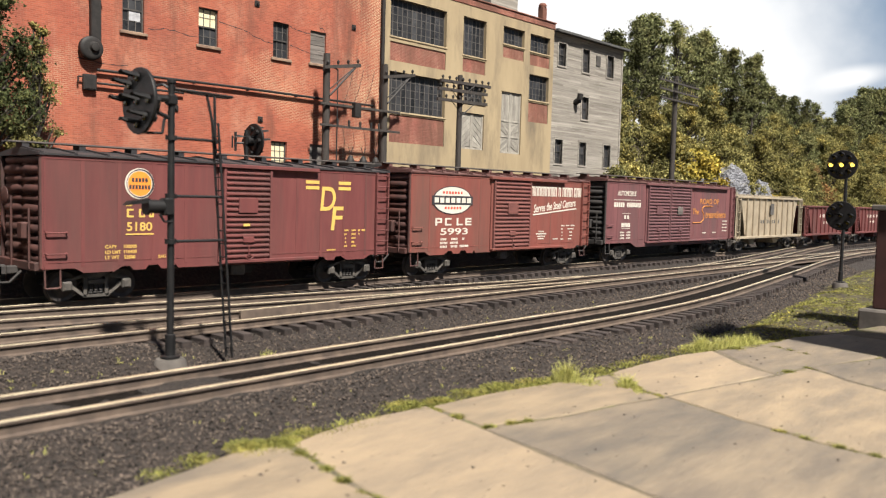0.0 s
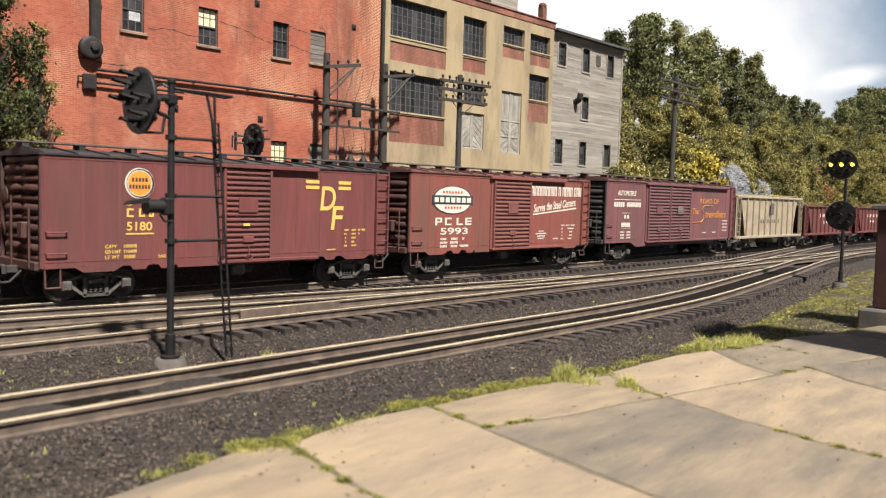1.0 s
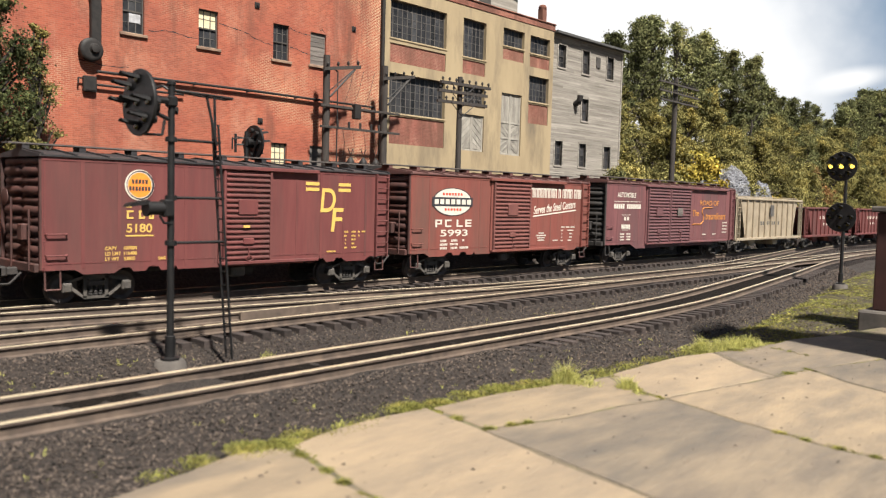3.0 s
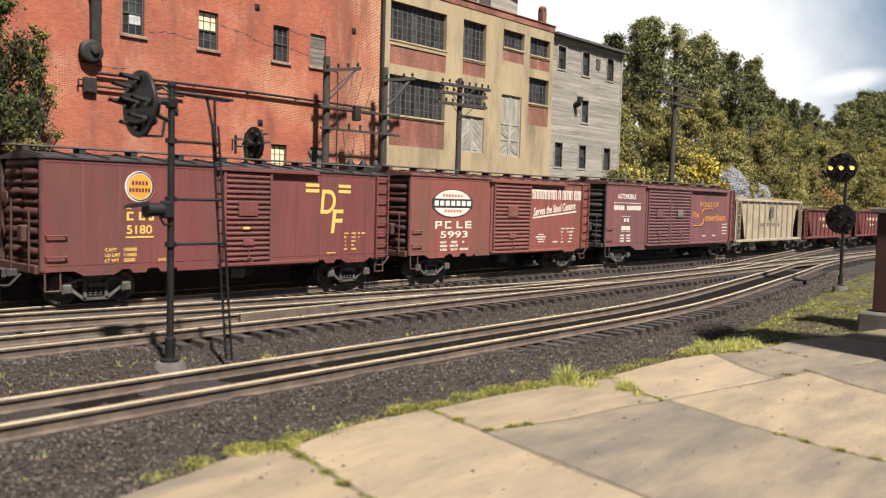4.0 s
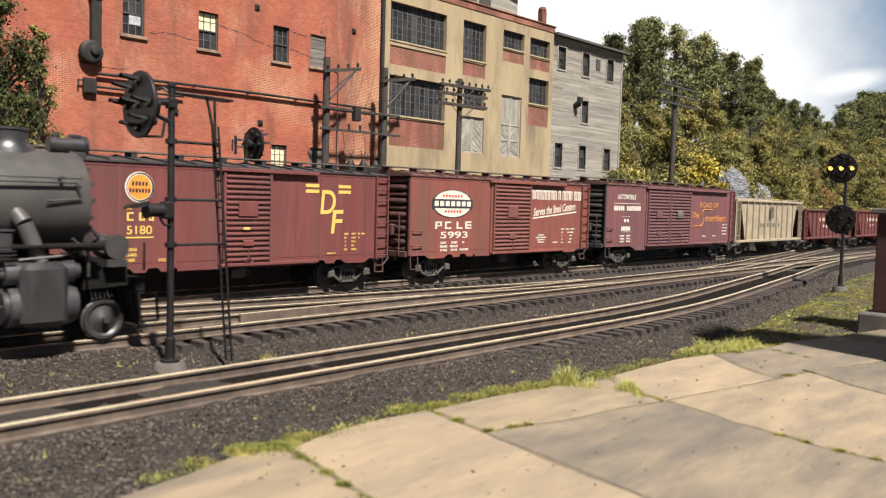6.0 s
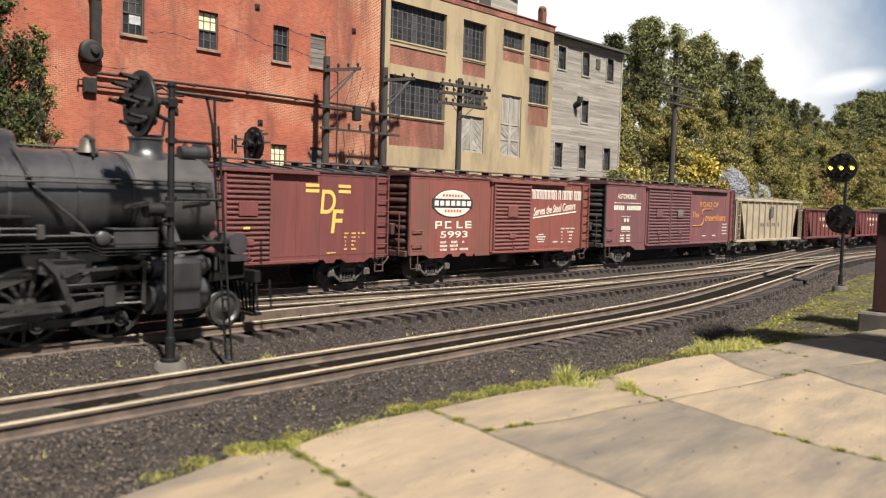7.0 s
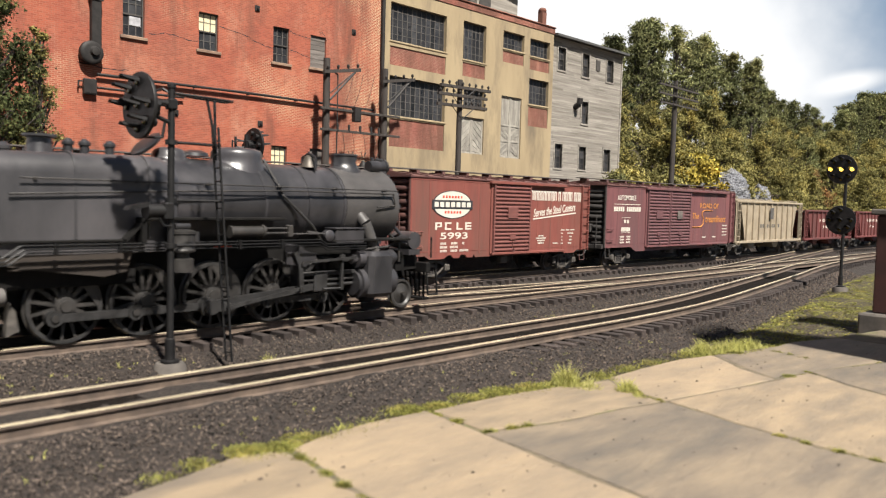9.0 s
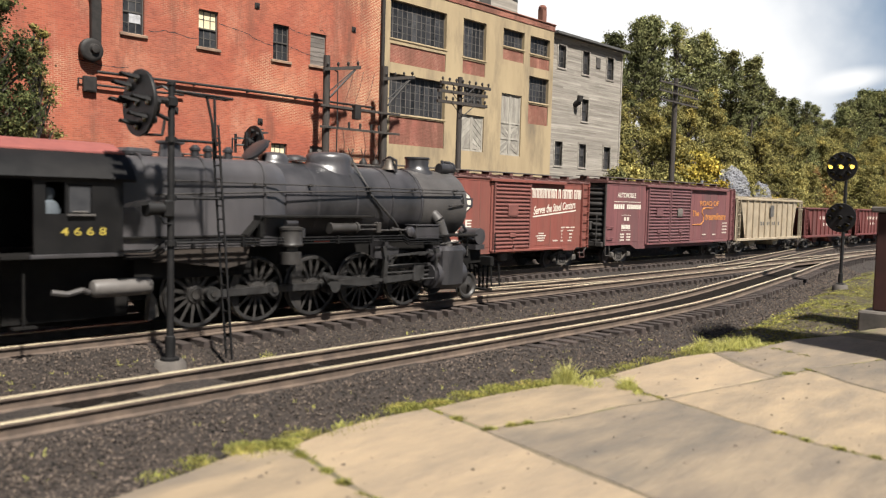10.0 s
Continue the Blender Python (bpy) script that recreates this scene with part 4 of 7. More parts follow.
def grab(parent, x0, x1, y, z, mat):
    s = -1 if y < 0 else 1
    return part("grab_iron", G().tube([(x0, y, z), (x0, y + s * 0.1, z - 0.02), (x1, y + s * 0.1, z - 0.02), (x1, y, z)], 0.022, 6), mat, parent)


ZS, HW = 0.98, 1.41


def boxcar(x, L, body_mat, roof_mat, end_mat, doors, label, tabs=True, seams=6, door_mat=None, ZE=4.02):
    door_mat = door_mat or body_mat
    car = thing("boxcar", P(x, 23.6, 0), label, "boxcar", "freight cars on the track")
    # sides with a stepped sill, ends between them, floor and panel seams
    for s in (-1, 1):
        low = [(0.05, ZS), (0.9, ZS), (1.15, ZS - 0.14), (2.0, ZS - 0.14), (2.25, ZS)] if tabs else [(0.05, ZS)]
        if tabs:
            for c in (2.75, 3.6):
                low += [(c - 0.28, ZS), (c - 0.18, ZS - 0.12), (c + 0.18, ZS - 0.12), (c + 0.28, ZS)]
            low += [(3.95, ZS - 0.12), (L - 3.95, ZS - 0.12)]
            low += [(L - a, b) for a, b in reversed(low[:-2])]
        else:
            low += [(2.6, ZS), (3.2, ZS - 0.25), (L - 3.2, ZS - 0.25), (L - 2.6, ZS), (L - 0.05, ZS)]
        pts = low + [(L - 0.05, ZE), (0.05, ZE)]
        side = part("side", G().prism(pts, "y", s * HW, s * (HW - 0.06)), body_mat, car, smooth=False)
        k = G()
        for i in range(2 * seams + 1):
            xx = 0.1 + (L - 0.2) * i / (2 * seams)
            if not (doors[0][0] - 0.1 < xx < doors[-1][1] + 0.1):
                k.box(xx - 0.05, xx + 0.05, min(s * HW, s * (HW + 0.007)), max(s * HW, s * (HW + 0.007)), ZS + 0.03, ZE - 0.1)
        k.box(0.05, L - 0.05, min(s * HW, s * (HW + 0.012)), max(s * HW, s * (HW + 0.012)), ZE - 0.12, ZE - 0.07)
        k.box(0.05, L - 0.05, min(s * HW, s * (HW + 0.010)), max(s * HW, s * (HW + 0.010)), ZS + 0.16, ZS + 0.19)
        part("panel_seam", k, body_mat, side, smooth=False)
        rv = G()
        for xx in (0.1, L - 0.1):
            for i in range(34):
                z = ZS + 0.08 + (ZE - ZS - 0.2) * i / 33
                rv.lathe([(0.018, 0), (0.01, s * 0.014)], (xx, s * (HW + 0.007), z), "y", 5)
        part("rivets", rv, body_mat, side)
    part("floor", G().box(0.1, L - 0.1, -HW + 0.07, HW - 0.07, ZS + 0.1, ZS + 0.2), UNDER, car)
    for e, xe in ((-1, 0.0), (1, L)):
        en = G().prism([(-HW + 0.07, ZS), (HW - 0.07, ZS), (HW - 0.07, ZE), (0, ZE + 0.17), (-HW + 0.07, ZE)], "x", xe - e * 0.12, xe - e * 0.18)
        en = part("end", en, end_mat, car, "corrugated steel end", smooth=False)
        rb = G()
        for i in range(11):
            z = ZS + 0.25 + i * 0.265
            if z > ZE - 0.1:
                break
            rings = []
            for y, r in ((-HW + 0.1, 0.01), (-HW + 0.32, 0.12 if i % 2 else 0.09), (-0.3, 0.135 if i % 2 else 0.1), (0, 0.06), (0.3, 0.135 if i % 2 else 0.1), (HW - 0.32, 0.12 if i % 2 else 0.09), (HW - 0.1, 0.01)):
                rings.append([(xe - e * 0.12 + e * r * math.cos(a), y, z + r * 1.15 * math.sin(a)) for a in [radians(-90 + 30 * q) for q in range(7)]])
            rb.quad_strip(rings)
        part("end_rib", rb, end_mat, en)
        for y0 in (-HW + 0.002, HW - 0.1):
            part("corner_post", G().box(min(xe - e * 0.2, xe), max(xe - e * 0.2, xe), y0, y0 + 0.098, ZS, ZE - 0.02, 0.02), end_mat, en)
        part("end_sill", G().box(min(xe - e * 0.3, xe + e * 0.1), max(xe - e * 0.3, xe + e * 0.1), -HW + 0.1, HW - 0.1, ZS - 0.05, ZS + 0.18, 0.02), end_mat, en)
        # coupler
        cp = G().box(min(xe, xe + e * 0.42), max(xe, xe + e * 0.42), -0.12, 0.12, ZS - 0.2, ZS + 0.02, 0.03)
        cp.box(min(xe + e * 0.36, xe + e * 0.66), max(xe + e * 0.36, xe + e * 0.66), -0.17, 0.17, ZS - 0.24, ZS + 0.06, 0.05)
        cp.tube([(xe + e * 0.1, -0.4, ZS - 0.1), (xe + e * 0.4, -0.38, ZS - 0.4), (xe + e * 0.62, -0.2, ZS - 0.42)], 0.035, 6)
        part("coupler", cp, UNDER, car)
    # roof with raised panel seams
    rf = G().prism([(-HW - 0.05, ZE - 0.02), (-HW - 0.05, ZE + 0.03), (-0.05, ZE + 0.2), (0.05, ZE + 0.2), (HW + 0.05, ZE + 0.03), (HW + 0.05, ZE - 0.02)], "x", -0.02, L + 0.02)
    rf = part("roof", rf, roof_mat, car, smooth=False)
    k = G()
    for i in range(15):
        xx = 0.05 + (L - 0.1) * i / 14
        k.prism([(-HW - 0.06, ZE + 0.03), (0, ZE + 0.2), (HW + 0.06, ZE + 0.03), (HW + 0.06, ZE + 0.08), (0, ZE + 0.25), (-HW - 0.06, ZE + 0.08)], "x", xx - 0.035, xx + 0.035)
    part("roof_seam", k, roof_mat, rf, smooth=False)
    rb = part("running_board", G().box(-0.35, L + 0.35, -0.24, -0.085, ZE + 0.33, ZE + 0.37).box(-0.35, L + 0.35, -0.077, 0.077, ZE + 0.33, ZE + 0.37).box(-0.35, L + 0.35, 0.085, 0.24, ZE + 0.33, ZE + 0.37),
              BOARD, car, "dark plank roof walk", smooth=False)
    for i in range(9):
        xx = 0.1 + (L - 0.2) * i / 8
        part("saddle", G().box(xx - 0.09, xx + 0.09, -0.22, 0.22, ZE + 0.18, ZE + 0.33), roof_mat, rb, smooth=False)
    # doors
    for d0, d1 in doors:
        for s in (-1, 1):
            yy = s * HW
            a, b = sorted((yy, yy + s * 0.09))
            dr = part("door", G().box(d0, d1, a, b, ZS + 0.05, ZE - 0.16, 0.015), door_mat, car, "ribbed sliding door")
            k = G()
            nr = 17
            for i in range(nr):
                z = ZS + 0.14 + (ZE - ZS - 0.42) * i / (nr - 1)
                q = yy + s * 0.09
                rings = [[(xx, q + s * h, z + dz) for h, dz in ((-0.005, -0.055), (0.05, -0.02), (0.05, 0.02), (-0.005, 0.055))] for xx in (d0 + 0.1, d1 - 0.1)]
                k.quad_strip(rings)
            part("door_rib", k, door_mat, dr, smooth=False)
            q0, q1 = sorted((yy + s * 0.092, yy + s * 0.13))
            for x0 in (d0, d1 - 0.09):
                part("door_stile", G().box(x0, x0 + 0.09, q0, q1, ZS + 0.05, ZE - 0.16), door_mat, dr, smooth=False)
            q0, q1 = sorted((yy + s * 0.10, yy + s * 0.17))
            mid = (d0 + d1) / 2
            part("placard_board", G().box(mid - 0.38, mid + 0.32, q0, q1, 2.5, 2.97, 0.01), door_mat, dr)
            part("latch", G().box(mid - 0.2, mid + 0.2, q0, q1, 1.55, 1.75, 0.02).tube([(mid, yy + s * 0.15, 1.5), (mid, yy + s * 0.15, 1.2), (mid - 0.15, yy + s * 0.17, 1.1), (mid, yy + s * 0.17, 1.0), (mid + 0.15, yy + s * 0.17, 1.1),
                                                                                              (mid, yy + s * 0.15, 1.22)], 0.02, 5), door_mat, dr)
    for s in (-1, 1):
        q0, q1 = sorted((s * HW, s * (HW + 0.17)))
        end = min(L - 0.6, doors[-1][1] + (doors[-1][1] - doors[0][0]) + 0.1)
        part("door_track", G().box(doors[0][0] - 0.25, end, q0, q1, ZE - 0.13, ZE - 0.01, 0.015), body_mat, car, smooth=False)
        part("lower_door_track", G().box(doors[0][0] - 0.1, end, q0, q1, ZS - 0.06, ZS + 0.045, 0.015), body_mat, car, smooth=False)
        part("door_post", G().box(doors[0][0] - 0.14, doors[0][0] - 0.02, min(s * HW, s * (HW + 0.05)), max(s * HW, s * (HW + 0.05)), ZS, ZE - 0.14), body_mat, car, smooth=False)
        ladder(car, L - 0.66, L - 0.1, s * HW, ZS - 0.02, ZE - 0.02, 8, body_mat)
        for z in (1.97, 1.4):
            grab(car, 0.14, 0.67, s * HW, z, body_mat)
        for xx in (0.14, L - 0.6):
            part("stirrup_step", G().tube([(xx, s * (HW - 0.05), ZS), (xx, s * (HW - 0.02), 0.46), (xx + 0.4, s * (HW - 0.02), 0.46), (xx + 0.4, s * (HW - 0.05), ZS)], 0.028, 6), end_mat, car)
    # brake gear under the floor
    part("center_sill", G().box(0.3, L - 0.3, -0.3, 0.3, 0.72, ZS + 0.1), UNDER, car)
    part("crossbearer", G().prism([(-HW + 0.1, ZS - 0.02), (HW - 0.1, ZS - 0.02), (0.3, 0.72), (-0.3, 0.72)], "x", L * 0.38, L * 0.38 + 0.15).prism(
        [(-HW + 0.1, ZS - 0.02), (HW - 0.1, ZS - 0.02), (0.3, 0.72), (-0.3, 0.72)], "x", L * 0.62, L * 0.62 + 0.15), UNDER, car)
    part("brake_cylinder", G().cyl((L * 0.47, -0.8, 0.72), (L * 0.55, -0.8, 0.72), 0.2, n=14), UNDER, car)
    part("brake_reservoir", G().box(L * 0.5 - 0.3, L * 0.5 + 0.2, -1.2, -0.9, 0.5, 0.85, 0.05), TRUCK, car)
    part("brake_wheel", G().lathe([(0.2, 0), (0.24, 0.02), (0.24, 0.04), (0.2, 0.05)], (-0.22, 0.5, 2.9), "x", 16).box(-0.2, -0.18, 0.28, 0.72, 2.87, 2.93), end_mat, car)
    part("brake_housing", G().box(-0.17, 0.1, -0.62, -0.28, 1.75, 2.2, 0.03).tube([(-0.1, -0.95, ZS), (-0.1, -0.95, 2.6)], 0.03).tube([(-0.1, 0.3, ZS), (-0.1, 0.3, 2.9)], 0.03), end_mat, car)
    truck(car, 1.64 if L < 14 else 2.0)
    truck(car, L - 1.64 if L < 14 else L - 2.0)
    return car


FY = -HW - 0.008
random.seed(3)
car1 = boxcar(8.48, 12.5, OXIDE, ROOF_BLACK, END_BROWN, [(5.42, 7.22)], "oxide-red steel boxcar with yellow lettering and black roof")
em = part("emblem", G().lathe([(0.44, -0.001), (0.44, -0.008)], (2.74, FY, 3.32), "y", 40), WHITE, car1, "round white-ringed orange emblem")
part("emblem_ring", G().lathe([(0.415, -0.009), (0.415, -0.012)], (2.76, FY, 3.32), "y", 40), BLACKP, em)
part("emblem_rim", G().lathe([(0.375, -0.013), (0.375, -0.015)], (2.74, FY, 3.32), "y", 40), WHITE, em)
part("emblem_disc", G().lathe([(0.355, -0.016), (0.355, -0.018)], (2.74, FY, 3.32), "y", 40), ORANGE, em)
bars([(2.5 + 0.1 * i, 2.57 + 0.1 * i, 3.36, 3.48) for i in range(5)] + [(2.42 + 0.093 * i, 2.485 + 0.093 * i, 3.16, 3.28) for i in range(7)], FY - 0.017, BLACKP, em, "emblem_bar", "dark bars where the emblem is lettered")
bars([(2.36, 2.42, 2.36, 2.6), (2.42, 2.56, 2.36, 2.41), (2.42, 2.56, 2.55, 2.6), (2.72, 2.78, 2.36, 2.6), (2.78, 2.9, 2.36, 2.41), (2.78, 2.9, 2.55, 2.6), (2.86, 2.9, 2.41, 2.48),
      (3.02, 3.07, 2.36, 2.6), (3.12, 3.17, 2.36, 2.6), (3.07, 3.12, 2.36, 2.41), (2.34, 2.5, 2.68, 2.72)], FY, YELLOW, car1, label="yellow reporting marks as bars")
lettering("5180", 2.36, 1.98, FY, 0.24, YELLOW, car1, width=0.76)
bars([(2.33, 3.17, 1.86, 1.90)], FY, YELLOW, car1, "underline")
for i, (a, b) in enumerate((("CAPY", "100000"), ("LD LMT", "116400"), ("LT WT", "52600"))):
    lettering(a, 1.74, 1.49 - 0.15 * i, FY, 0.095, YELLOW, car1)
    lettering(b, 2.28, 1.49 - 0.15 * i, FY, 0.095, YELLOW, car1, width=0.38 if i < 2 else 0.33)
lettering("SAG", 3.32, 1.17, FY, 0.09, YELLOW, car1)
lettering("D", 9.28, 2.60, FY, 0.82, YELLOW, car1, lean=0.12, width=0.68, label="tall slanted yellow letter")
lettering("F", 9.76, 1.92, FY, 0.82, YELLOW, car1, lean=0.12, width=0.56, label="tall slanted yellow letter")
bars([(8.65, 9.22, 3.50, 3.61), (8.65, 9.22, 3.31, 3.42), (10.08, 10.64, 3.50, 3.61), (10.08, 10.64, 3.31, 3.42)], FY, YELLOW, car1, label="double yellow bars beside the letters")
k = []
for z, cells in ((1.86, ((10.38, 0.2), (10.72, 0.2), (11.02, 0.1), (11.2, 0.18))), (1.72, ((10.38, 0.12), (10.72, 0.2), (11.05, 0.06))), (1.58, ((10.42, 0.06), (10.72, 0.2))), (1.44, ((10.42, 0.06), (10.72, 0.14))), (1.3, ((10.38, 0.14), (10.72, 0.24)))):
    for x, w in cells:
        k += fine_print(x, w, z, 0.062)
bars(k + fine_print(9.6, 0.4, 1.19, 0.05), FY, YELLOW, car1, label="small yellow dimension data")
part("tack_sign", G().box(6.1, 6.35, FY - 0.16, FY - 0.14, 2.08, 2.16), YELLOW, car1, "small yellow door card")

car2 = boxcar(22.11, 12.5, OXIDE_LIGHT, ROOF_BROWN, END_BROWN, [(5.0, 7.62)], "freight-red steel boxcar with white oval emblem and lettering", door_mat=DOOR_BROWN, ZE=4.1)
em = part("emblem", G().lathe([(0.57, -0.001), (0.57, -0.008)], (2.45, FY, 3.04), "y", 40, 1.0), BLACKP, car2, "black and white oval emblem")
em.matrix_basis = Matrix.Translation((2.45 * S, 0, 0)) @ Matrix.Diagonal((2.1, 1, 1, 1)) @ Matrix.Translation((-2.45 * S, 0, 0))
part("emblem_field", G().lathe([(0.54, -0.009), (0.54, -0.012)], (2.45, FY, 3.04), "y", 40, 1.0), WHITE, em)
part("emblem_band", G().box(2.45 - 0.58, 2.45 + 0.58, FY - 0.02, FY - 0.012, 2.86, 3.22), BLACKP, em)
bars([(1.93 + 0.155 * i, 2.04 + 0.155 * i, 2.94, 3.14) for i in range(7)], FY - 0.02, WHITE, em, "emblem_bar")
bars([(2.16 + 0.085 * i, 2.21 + 0.085 * i, 3.3, 3.4) for i in range(7)] + [(2.22 + 0.085 * i, 2.27 + 0.085 * i, 2.68, 2.78) for i in range(6)], FY - 0.012, REDP, em, "emblem_bar")
k = []
for a in (1.45, 2.02, 2.72, 3.26):
    k += [(a, a + 0.1, 2.02, 2.32), (a + 0.1, a + 0.38, 2.02, 2.08)] if a > 2.5 else [(a, a + 0.1, 2.02, 2.32), (a + 0.1, a + 0.38, 2.26, 2.32)]
k += [(1.55, 1.83, 2.13, 2.18), (1.75, 1.83, 2.18, 2.26), (2.12, 2.4, 2.02, 2.08), (3.36, 3.64, 2.14, 2.2), (3.36, 3.64, 2.26, 2.32)]
bars(k, FY, WHITE, car2, label="white reporting marks as bars")
lettering("5993", 1.76, 1.65, FY, 0.26, WHITE, car2, width=1.66)
k = fine_print(1.78, 0.36, 1.42, 0.09) + fine_print(2.42, 0.4, 1.42, 0.09) + fine_print(3.1, 0.14, 1.42, 0.09) + fine_print(1.76, 0.45, 1.27, 0.09) + fine_print(2.35, 0.5, 1.27, 0.09) + fine_print(1.76, 0.42, 1.12, 0.09) + fine_print(
    2.4, 0.42, 1.12, 0.09) + fine_print(2.95, 0.55, 1.12, 0.09)
bars(k, FY, WHITE, car2, label="small white capacity data")
k, xx = [], 7.72
for w in (2, 1, 2, 2, 2, 2, 2, 2, 2, 2, 0, 2, 0, 2, 2, 2, 2, 0, 2, 2, 1, 2):
    if w:
        # each letter as upright strokes with one short cross stroke
        k += [(xx, xx + 0.055, 3.32, 3.76)]
        if w == 2:
            k += [(xx + 0.125, xx + 0.18, 3.32, 3.76), (xx + 0.055, xx + 0.125, 3.68, 3.76)]
    xx += (0.115, 0.11, 0.216)[w]
bars(k, FY, WHITE, car2, label="tall white company name as bars")
lettering("Serves the Steel Centers", 7.98, 2.56, FY, 0.36, WHITE, car2, lean=0.3, width=3.4, rise=5.5, label="slanted white slogan")
bars([(0, 3.5, -0.03, 0.03)], 0, WHITE, car2, "underline").matrix_basis = P(7.92, FY, 2.46, 0, -5.0, 0)
k = []
for z, cells in ((1.92, ((10.2, 0.3), (10.6, 0.3), (11.0, 0.34))), (1.76, ((10.2, 0.16), (10.75, 0.5))), (1.6, ((10.25, 0.08), (10.9, 0.24))), (1.44, ((10.25, 0.08), (10.9, 0.24))), (1.28, ((10.2, 0.2), (10.8, 0.3))),
                 (1.66, ((8.4, 0.4),)), (1.55, ((8.2, 0.8),)), (1.44, ((8.3, 0.6),)), (1.33, ((8.35, 0.5),)), (1.3, ((9.55, 0.4),))):
    for x, w in cells:
        k += fine_print(x, w, z, 0.062)
bars(k, FY, WHITE, car2, label="small white dimension data")

car3 = boxcar(36.25, 15.65, OXIDE_DULL, ROOF_BROWN, UNDER, [(4.25, 6.74), (6.8, 9.33)], "faded brown double-door automobile boxcar with orange slogan", tabs=False, seams=7, door_mat=DOOR_DARK, ZE=4.22)
part("route_card", G().box(7.55, 8.15, -HW - 0.19, -HW - 0.165, 2.5, 2.95, 0.01), WOOD_BOARD, car3, "pale grey route card board")
lettering("AUTOMOBILE", 1.12, 3.48, FY, 0.25, WHITE, car3, width=1.9)
bars([(0.8 + 0.215 * i, 0.96 + 0.215 * i, 2.88, 3.12) for i in range(13) if i != 5] + [(0.8, 3.5, 3.24, 3.27)], FY, WHITE, car3)
bars([(1.85, 2.03, 2.26, 2.44), (2.15, 2.33, 2.26, 2.44), (1.6, 2.5, 2.54, 2.56), (1.6, 2.5, 1.74, 1.76)] + [(1.6 + 0.15 * i, 1.72 + 0.15 * i, 1.82, 2.04) for i in range(6)] +
     [q for z in (1.5, 1.35, 1.2) for a in (1.5, 2.15) for q in fine_print(a, 0.42, z, 0.085)] + [q for z in (2.05, 1.85, 1.65, 1.45) for q in fine_print(14.0, 0.7, z, 0.07)] + fine_print(11.2, 0.5, 1.35, 0.07) + fine_print(12.6, 0.5, 1.35, 0.07), FY, WHITE, car3)
lettering("ROAD OF", 10.76, 3.16, FY, 0.30, ORANGE_DULL, car3, width=2.6, label="faded orange slogan")
lettering("The", 9.78, 2.52, FY, 0.34, ORANGE_DULL, car3, width=0.85, lean=0.2)
k = G().tube([(12.5, FY, 3.02), (11.35, FY, 3.02), (11.05, FY, 2.9), (11.05, FY, 2.72), (11.3, FY, 2.5), (11.25, FY, 2.2), (10.95, FY, 2.02), (9.8, FY, 2.0)], 0.035)
part("slogan_flourish", k, ORANGE_DULL, car3, "long orange initial with a swash")
lettering("treamliners", 11.55, 2.3, FY, 0.42, ORANGE_DULL, car3, width=2.9, lean=0.25)


